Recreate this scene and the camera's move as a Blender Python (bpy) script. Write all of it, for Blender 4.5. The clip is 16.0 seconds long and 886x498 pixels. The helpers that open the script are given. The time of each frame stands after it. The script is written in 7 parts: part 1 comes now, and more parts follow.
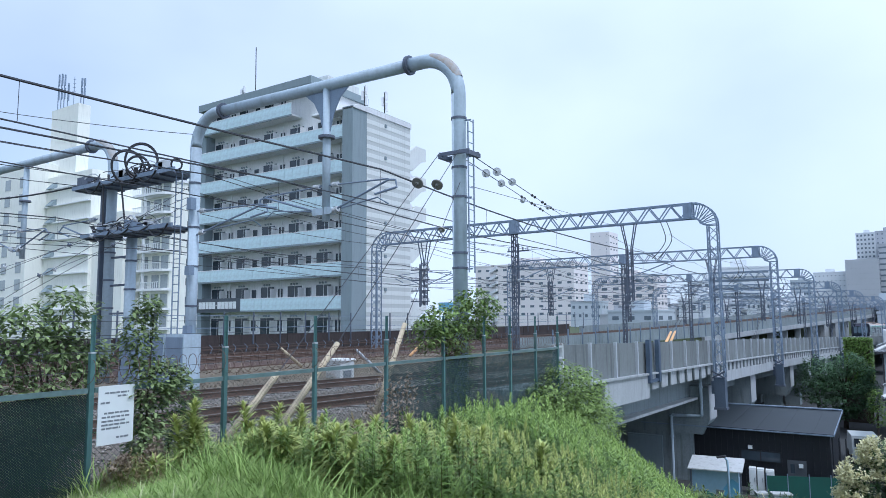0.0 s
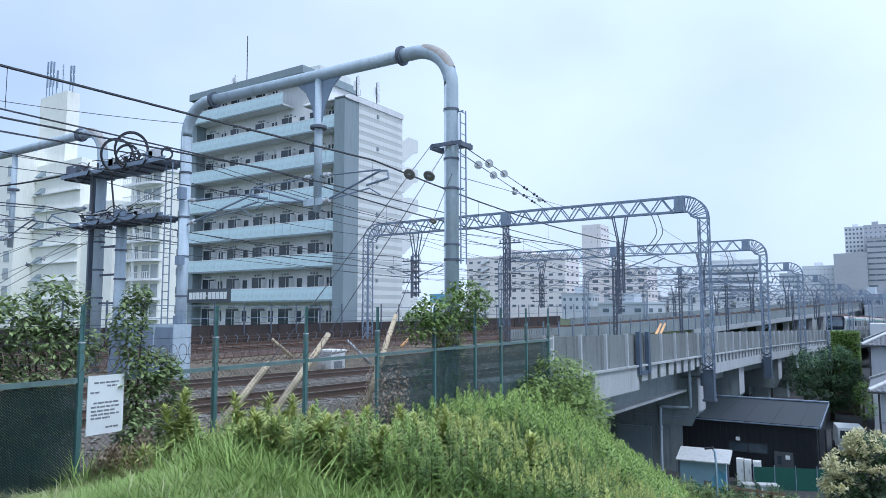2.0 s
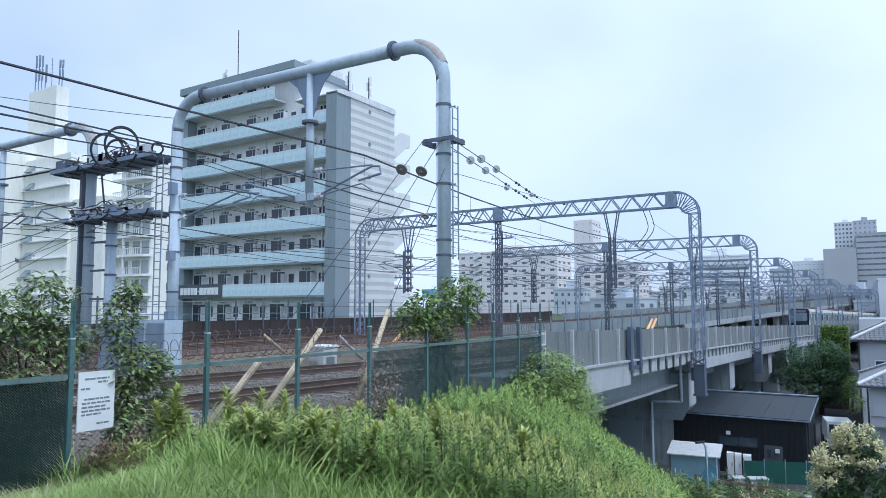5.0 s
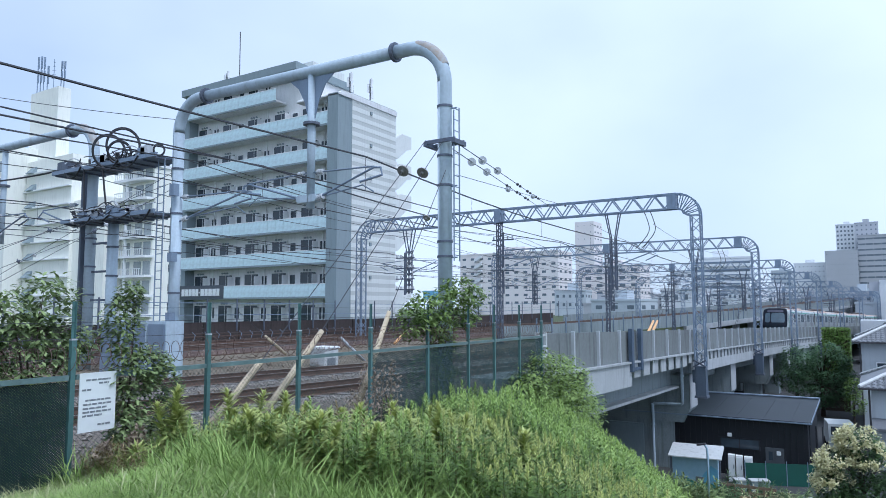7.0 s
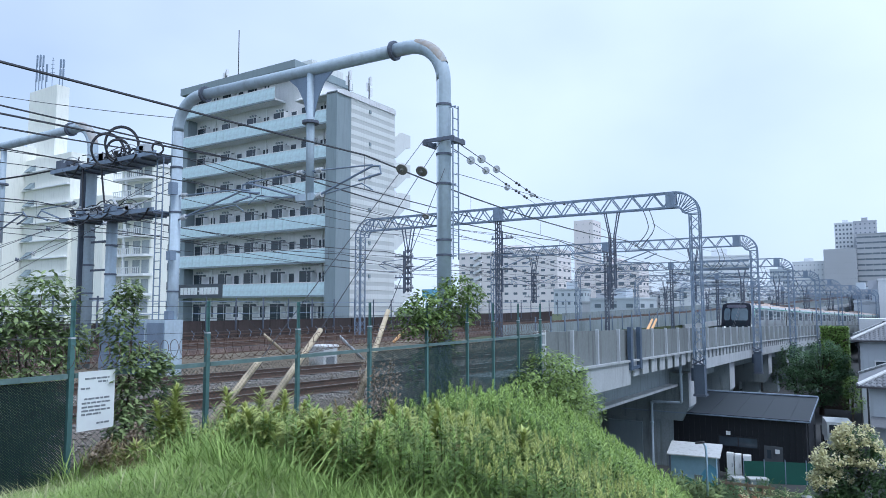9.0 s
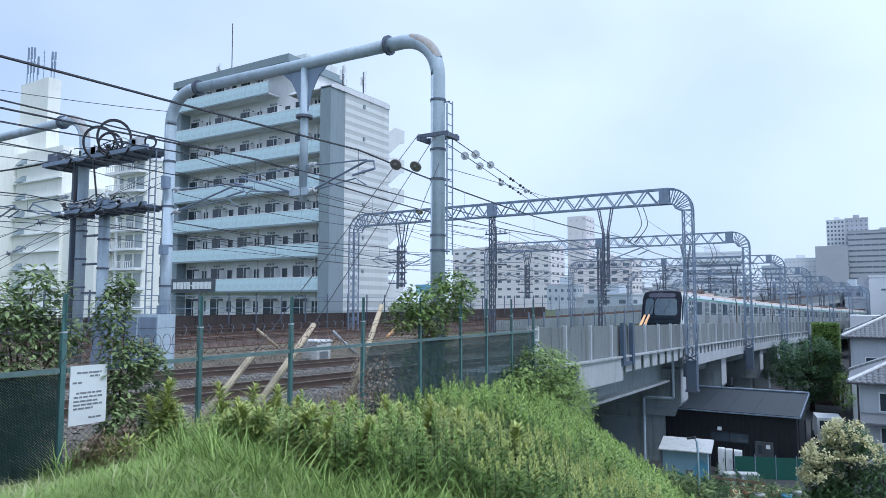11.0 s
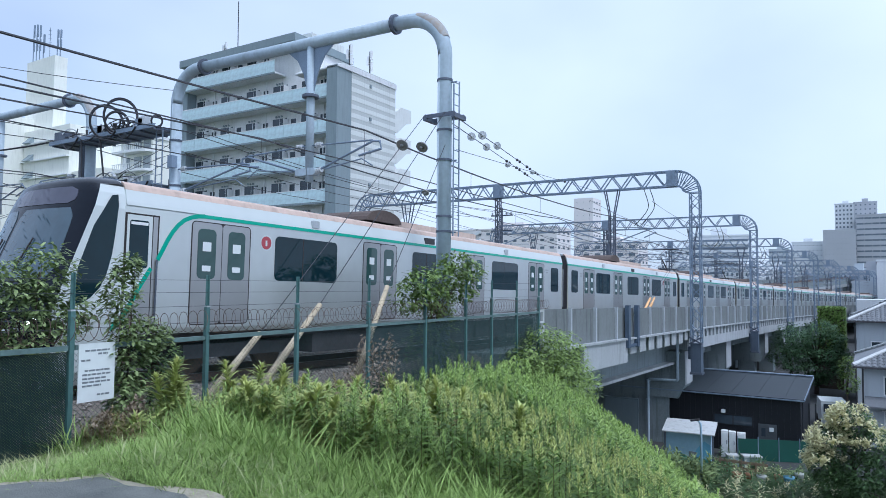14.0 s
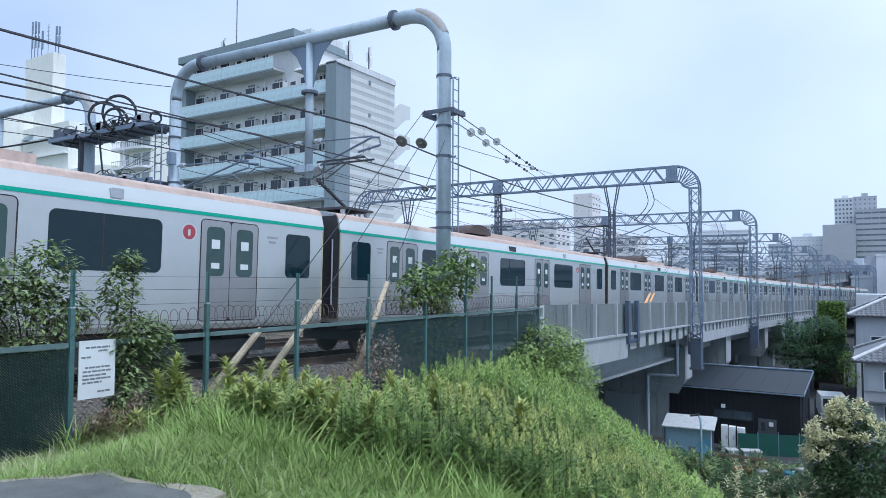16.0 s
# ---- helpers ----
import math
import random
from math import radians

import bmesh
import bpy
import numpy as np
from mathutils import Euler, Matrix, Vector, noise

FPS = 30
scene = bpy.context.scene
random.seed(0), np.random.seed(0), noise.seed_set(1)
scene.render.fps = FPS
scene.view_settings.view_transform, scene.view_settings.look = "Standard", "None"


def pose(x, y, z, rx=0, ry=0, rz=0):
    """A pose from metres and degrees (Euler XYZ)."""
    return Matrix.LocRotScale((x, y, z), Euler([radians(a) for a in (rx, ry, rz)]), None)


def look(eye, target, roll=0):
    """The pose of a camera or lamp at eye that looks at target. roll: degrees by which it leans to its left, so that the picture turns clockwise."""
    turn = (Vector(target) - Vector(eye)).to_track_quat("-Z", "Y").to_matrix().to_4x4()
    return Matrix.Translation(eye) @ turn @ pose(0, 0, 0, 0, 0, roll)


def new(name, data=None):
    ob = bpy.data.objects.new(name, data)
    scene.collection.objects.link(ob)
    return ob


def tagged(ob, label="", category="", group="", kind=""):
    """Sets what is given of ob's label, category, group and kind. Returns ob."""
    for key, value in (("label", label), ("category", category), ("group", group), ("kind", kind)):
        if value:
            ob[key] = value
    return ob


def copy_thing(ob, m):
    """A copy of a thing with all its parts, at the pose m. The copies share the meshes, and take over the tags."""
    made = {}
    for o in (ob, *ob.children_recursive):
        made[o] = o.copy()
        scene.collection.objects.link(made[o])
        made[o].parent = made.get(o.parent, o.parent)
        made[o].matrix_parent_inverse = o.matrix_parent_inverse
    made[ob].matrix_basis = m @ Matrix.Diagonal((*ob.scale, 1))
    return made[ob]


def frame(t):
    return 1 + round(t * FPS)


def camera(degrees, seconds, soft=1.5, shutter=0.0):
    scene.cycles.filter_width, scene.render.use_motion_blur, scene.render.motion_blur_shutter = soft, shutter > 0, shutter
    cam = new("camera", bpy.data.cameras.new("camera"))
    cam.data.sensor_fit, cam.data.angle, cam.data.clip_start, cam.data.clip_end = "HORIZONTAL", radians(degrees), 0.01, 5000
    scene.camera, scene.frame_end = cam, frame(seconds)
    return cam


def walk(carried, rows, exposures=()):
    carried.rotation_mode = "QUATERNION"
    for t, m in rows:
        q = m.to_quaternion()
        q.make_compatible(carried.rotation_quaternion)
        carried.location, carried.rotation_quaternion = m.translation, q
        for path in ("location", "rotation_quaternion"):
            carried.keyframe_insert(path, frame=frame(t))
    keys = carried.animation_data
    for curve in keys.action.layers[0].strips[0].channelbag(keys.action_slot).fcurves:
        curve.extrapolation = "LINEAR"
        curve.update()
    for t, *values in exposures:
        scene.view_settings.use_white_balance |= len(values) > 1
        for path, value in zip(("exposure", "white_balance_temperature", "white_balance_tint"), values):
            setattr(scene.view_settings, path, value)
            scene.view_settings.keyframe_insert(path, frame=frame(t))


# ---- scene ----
# camera: carried by hand, standing still and turning slightly
EYE = (0.0, 0.0, 1.66)
cam = camera(66.05, 16.0, soft=0.6)
TURNS = [
    (0.0, 33.406, 5.991, 0.408),
    (0.5, 33.344, 5.797, 0.582),
    (1.0, 33.053, 5.744, 0.613),
    (1.5, 32.914, 5.830, 0.375),
    (2.0, 32.667, 5.269, 0.123),
    (2.5, 32.385, 5.261, 0.273),
    (3.0, 32.044, 5.122, 0.191),
    (3.5, 32.424, 5.184, 0.203),
    (4.0, 32.282, 5.082, 0.215),
    (6.5, 31.918, 4.790, 0.181),
    (7.0, 32.108, 5.007, 0.131),
    (7.5, 32.301, 5.241, 0.083),
    (8.0, 32.263, 5.381, 0.318),
    (8.5, 32.181, 5.050, 0.263),
    (9.0, 32.025, 4.886, 0.138),
    (11.5, 31.334, 4.226, -0.062),
    (12.0, 31.241, 3.953, -0.063),
    (12.5, 31.518, 3.908, -0.131),
    (13.0, 31.601, 3.807, -0.192),
    (13.5, 31.586, 3.192, -0.520),
    (14.0, 31.942, 2.906, -0.469),
    (14.5, 32.190, 2.969, -0.338),
    (15.0, 32.012, 2.980, -0.309),
    (15.5, 32.085, 2.744, -0.180),
    (16.0, 31.928, 2.573, -0.294),
]
walk(cam, [(t, pose(*EYE, 90 + p, r, yaw)) for t, yaw, p, r in TURNS], exposures=[(0.0, 0.02, 5410, 13), (9.0, 0.0, 5410, 13), (16.0, -0.05, 5400, 13)])

# ---- world, sun, exposure ----
SUN_EL, SUN_AZ = radians(58), radians(112)
world = bpy.data.worlds.new("sky")
scene.world = world
world.use_nodes = True
wn, wl = world.node_tree.nodes, world.node_tree.links
wn.clear()
w_out = wn.new("ShaderNodeOutputWorld")
w_bg = wn.new("ShaderNodeBackground")
w_sky = wn.new("ShaderNodeTexSky")
w_sky.sky_type, w_sky.sun_disc = "NISHITA", False
w_sky.sun_elevation, w_sky.sun_rotation = SUN_EL, SUN_AZ
w_sky.air_density, w_sky.dust_density, w_sky.ozone_density = 1.0, 2.0, 1.4
w_co = wn.new("ShaderNodeTexCoord")
w_map = wn.new("ShaderNodeMapping")
w_map.inputs["Scale"].default_value = (1.0, 1.0, 1.7)
w_map.inputs["Location"].default_value = (2.3, 0.4, 0.0)
w_noise = wn.new("ShaderNodeTexNoise")
w_noise.inputs["Scale"].default_value = 1.3
w_noise.inputs["Detail"].default_value = 5.0
w_noise.inputs["Roughness"].default_value = 0.42
w_ramp = wn.new("ShaderNodeValToRGB")
w_ramp.color_ramp.elements[0].position, w_ramp.color_ramp.elements[0].color = 0.3, (0.48, 0.48, 0.48, 1)
w_ramp.color_ramp.elements[1].position, w_ramp.color_ramp.elements[1].color = 0.62, (0.98, 0.98, 0.98, 1)
w_scale = wn.new("ShaderNodeVectorMath")
w_scale.operation = "MULTIPLY"
w_scale.inputs[1].default_value = (0.106, 0.12, 0.121)
w_mix = wn.new("ShaderNodeMix")
w_mix.data_type = "RGBA"
w_mix.inputs[7].default_value = (0.92, 1.005, 1.11, 1)
wl.new(w_co.outputs["Generated"], w_map.inputs["Vector"])
wl.new(w_map.outputs["Vector"], w_noise.inputs["Vector"])
# the clouds are thinner away from the sun's side
w_dot = wn.new("ShaderNodeVectorMath")
w_dot.operation = "DOT_PRODUCT"
w_dot.inputs[1].default_value = (0.32, 0.12, 0.45)
w_add = wn.new("ShaderNodeMath")
w_add.operation = "ADD"
wl.new(w_co.outputs["Generated"], w_dot.inputs[0])
wl.new(w_dot.outputs["Value"], w_add.inputs[0])
wl.new(w_noise.outputs["Fac"], w_add.inputs[1])
wl.new(w_add.outputs[0], w_ramp.inputs["Fac"])
wl.new(w_sky.outputs["Color"], w_scale.inputs[0])
wl.new(w_ramp.outputs["Color"], w_mix.inputs[0])
wl.new(w_scale.outputs["Vector"], w_mix.inputs[6])
wl.new(w_mix.outputs[2], w_bg.inputs["Color"])
wl.new(w_bg.outputs["Background"], w_out.inputs["Surface"])
w_bg.inputs["Strength"].default_value = 1.0

sun = new("sun", bpy.data.lights.new("sun", "SUN"))
sun.data.energy, sun.data.angle, sun.data.color = 1.9, radians(14), (1.0, 0.96, 0.9)
sun.matrix_world = look((math.sin(SUN_AZ) * 50, math.cos(SUN_AZ) * 50, 80), (0, 0, 0))
scene.view_settings.exposure = 0.0


# ---- materials ----
def material(name, color, rough=0.7, metal=0.0, vary=0.15, fine=18.0, coarse=1.2, bump=0.0, tint=None, island=0.0, each=0.0, stain=0.0):
    """A surface with variation at two scales, optional relief, streaks and a difference from piece to piece."""
    m = bpy.data.materials.new(name)
    m.use_nodes = True
    n, l = m.node_tree.nodes, m.node_tree.links
    b = n["Principled BSDF"]
    b.inputs["Roughness"].default_value, b.inputs["Metallic"].default_value = rough, metal
    co = n.new("ShaderNodeTexCoord")
    a, c = n.new("ShaderNodeTexNoise"), n.new("ShaderNodeTexNoise")
    for node, scale in ((a, fine), (c, coarse)):
        node.inputs["Scale"].default_value = scale
        node.inputs["Detail"].default_value = 4
        l.new(co.outputs["Object"], node.inputs["Vector"])
    add = n.new("ShaderNodeMath")
    add.operation = "ADD"
    l.new(a.outputs["Fac"], add.inputs[0])
    l.new(c.outputs["Fac"], add.inputs[1])
    last = add
    for kind, amount in (("island", island), ("each", each)):
        if amount:
            src = n.new("ShaderNodeNewGeometry" if kind == "island" else "ShaderNodeObjectInfo")
            out = src.outputs["Random Per Island" if kind == "island" else "Random"]
            k = n.new("ShaderNodeMath")
            k.operation = "MULTIPLY_ADD"
            k.inputs[1].default_value = amount
            l.new(out, k.inputs[0])
            l.new(last.outputs[0], k.inputs[2])
            last = k
    rg = n.new("ShaderNodeMapRange")
    rg.inputs["From Min"].default_value = 0.6
    rg.inputs["From Max"].default_value = 1.4 + island + each
    l.new(last.outputs[0], rg.inputs["Value"])
    mix = n.new("ShaderNodeMix")
    mix.data_type = "RGBA"
    mix.inputs[6].default_value = (*[v * (1 - vary) for v in color], 1)
    mix.inputs[7].default_value = (*(tint or [min(1, v * (1 + vary)) for v in color]), 1)
    l.new(rg.outputs["Result"], mix.inputs[0])
    col = mix.outputs[2]
    if stain:
        mp = n.new("ShaderNodeMapping")
        mp.inputs["Scale"].default_value = (2.2, 2.2, 0.22)
        l.new(co.outputs["Object"], mp.inputs["Vector"])
        sn = n.new("ShaderNodeTexNoise")
        sn.inputs["Scale"].default_value, sn.inputs["Detail"].default_value = 2.0, 5
        l.new(mp.outputs["Vector"], sn.inputs["Vector"])
        sr = n.new("ShaderNodeMapRange")
        sr.inputs["From Min"].default_value, sr.inputs["From Max"].default_value = 0.52, 0.72
        sr.inputs["To Max"].default_value = stain
        l.new(sn.outputs["Fac"], sr.inputs["Value"])
        m2 = n.new("ShaderNodeMix")
        m2.data_type = "RGBA"
        m2.inputs[7].default_value = (*[v * 0.4 for v in color], 1)
        l.new(sr.outputs["Result"], m2.inputs[0])
        l.new(col, m2.inputs[6])
        col = m2.outputs[2]
    l.new(col, b.inputs["Base Color"])
    if bump:
        bp = n.new("ShaderNodeBump")
        bp.inputs["Strength"].default_value, bp.inputs["Distance"].default_value = min(1.0, bump), 0.02
        l.new(a.outputs["Fac"], bp.inputs["Height"])
        l.new(bp.outputs["Normal"], b.inputs["Normal"])
    return m


def glass(name, color, rough=0.05, shine=0.5):
    m = material(name, color, rough, 0.0, 0.2, 3.0, 0.4)
    m.node_tree.nodes["Principled BSDF"].inputs["Specular IOR Level"].default_value = shine
    return m


def glow(name, color, strength):
    m = bpy.data.materials.new(name)
    m.use_nodes = True
    b = m.node_tree.nodes["Principled BSDF"]
    b.inputs["Base Color"].default_value = (*color, 1)
    b.inputs["Emission Color"].default_value = (*color, 1)
    b.inputs["Emission Strength"].default_value = strength
    return m


def leafy(name, color, tip, vary=0.8):
    m = material(name, color, 0.55, 0, 0.35, 9.0, 0.7, 0, tip, vary)
    n, l = m.node_tree.nodes, m.node_tree.links
    b = n["Principled BSDF"]
    b.inputs["Specular IOR Level"].default_value = 0.2
    thin, both = n.new("ShaderNodeBsdfTranslucent"), n.new("ShaderNodeMixShader")
    l.new(b.inputs["Base Color"].links[0].from_socket, thin.inputs["Color"])
    both.inputs["Fac"].default_value = 0.13
    l.new(b.outputs[0], both.inputs[1])
    l.new(thin.outputs[0], both.inputs[2])
    l.new(both.outputs[0], n["Material Output"].inputs["Surface"])
    return m


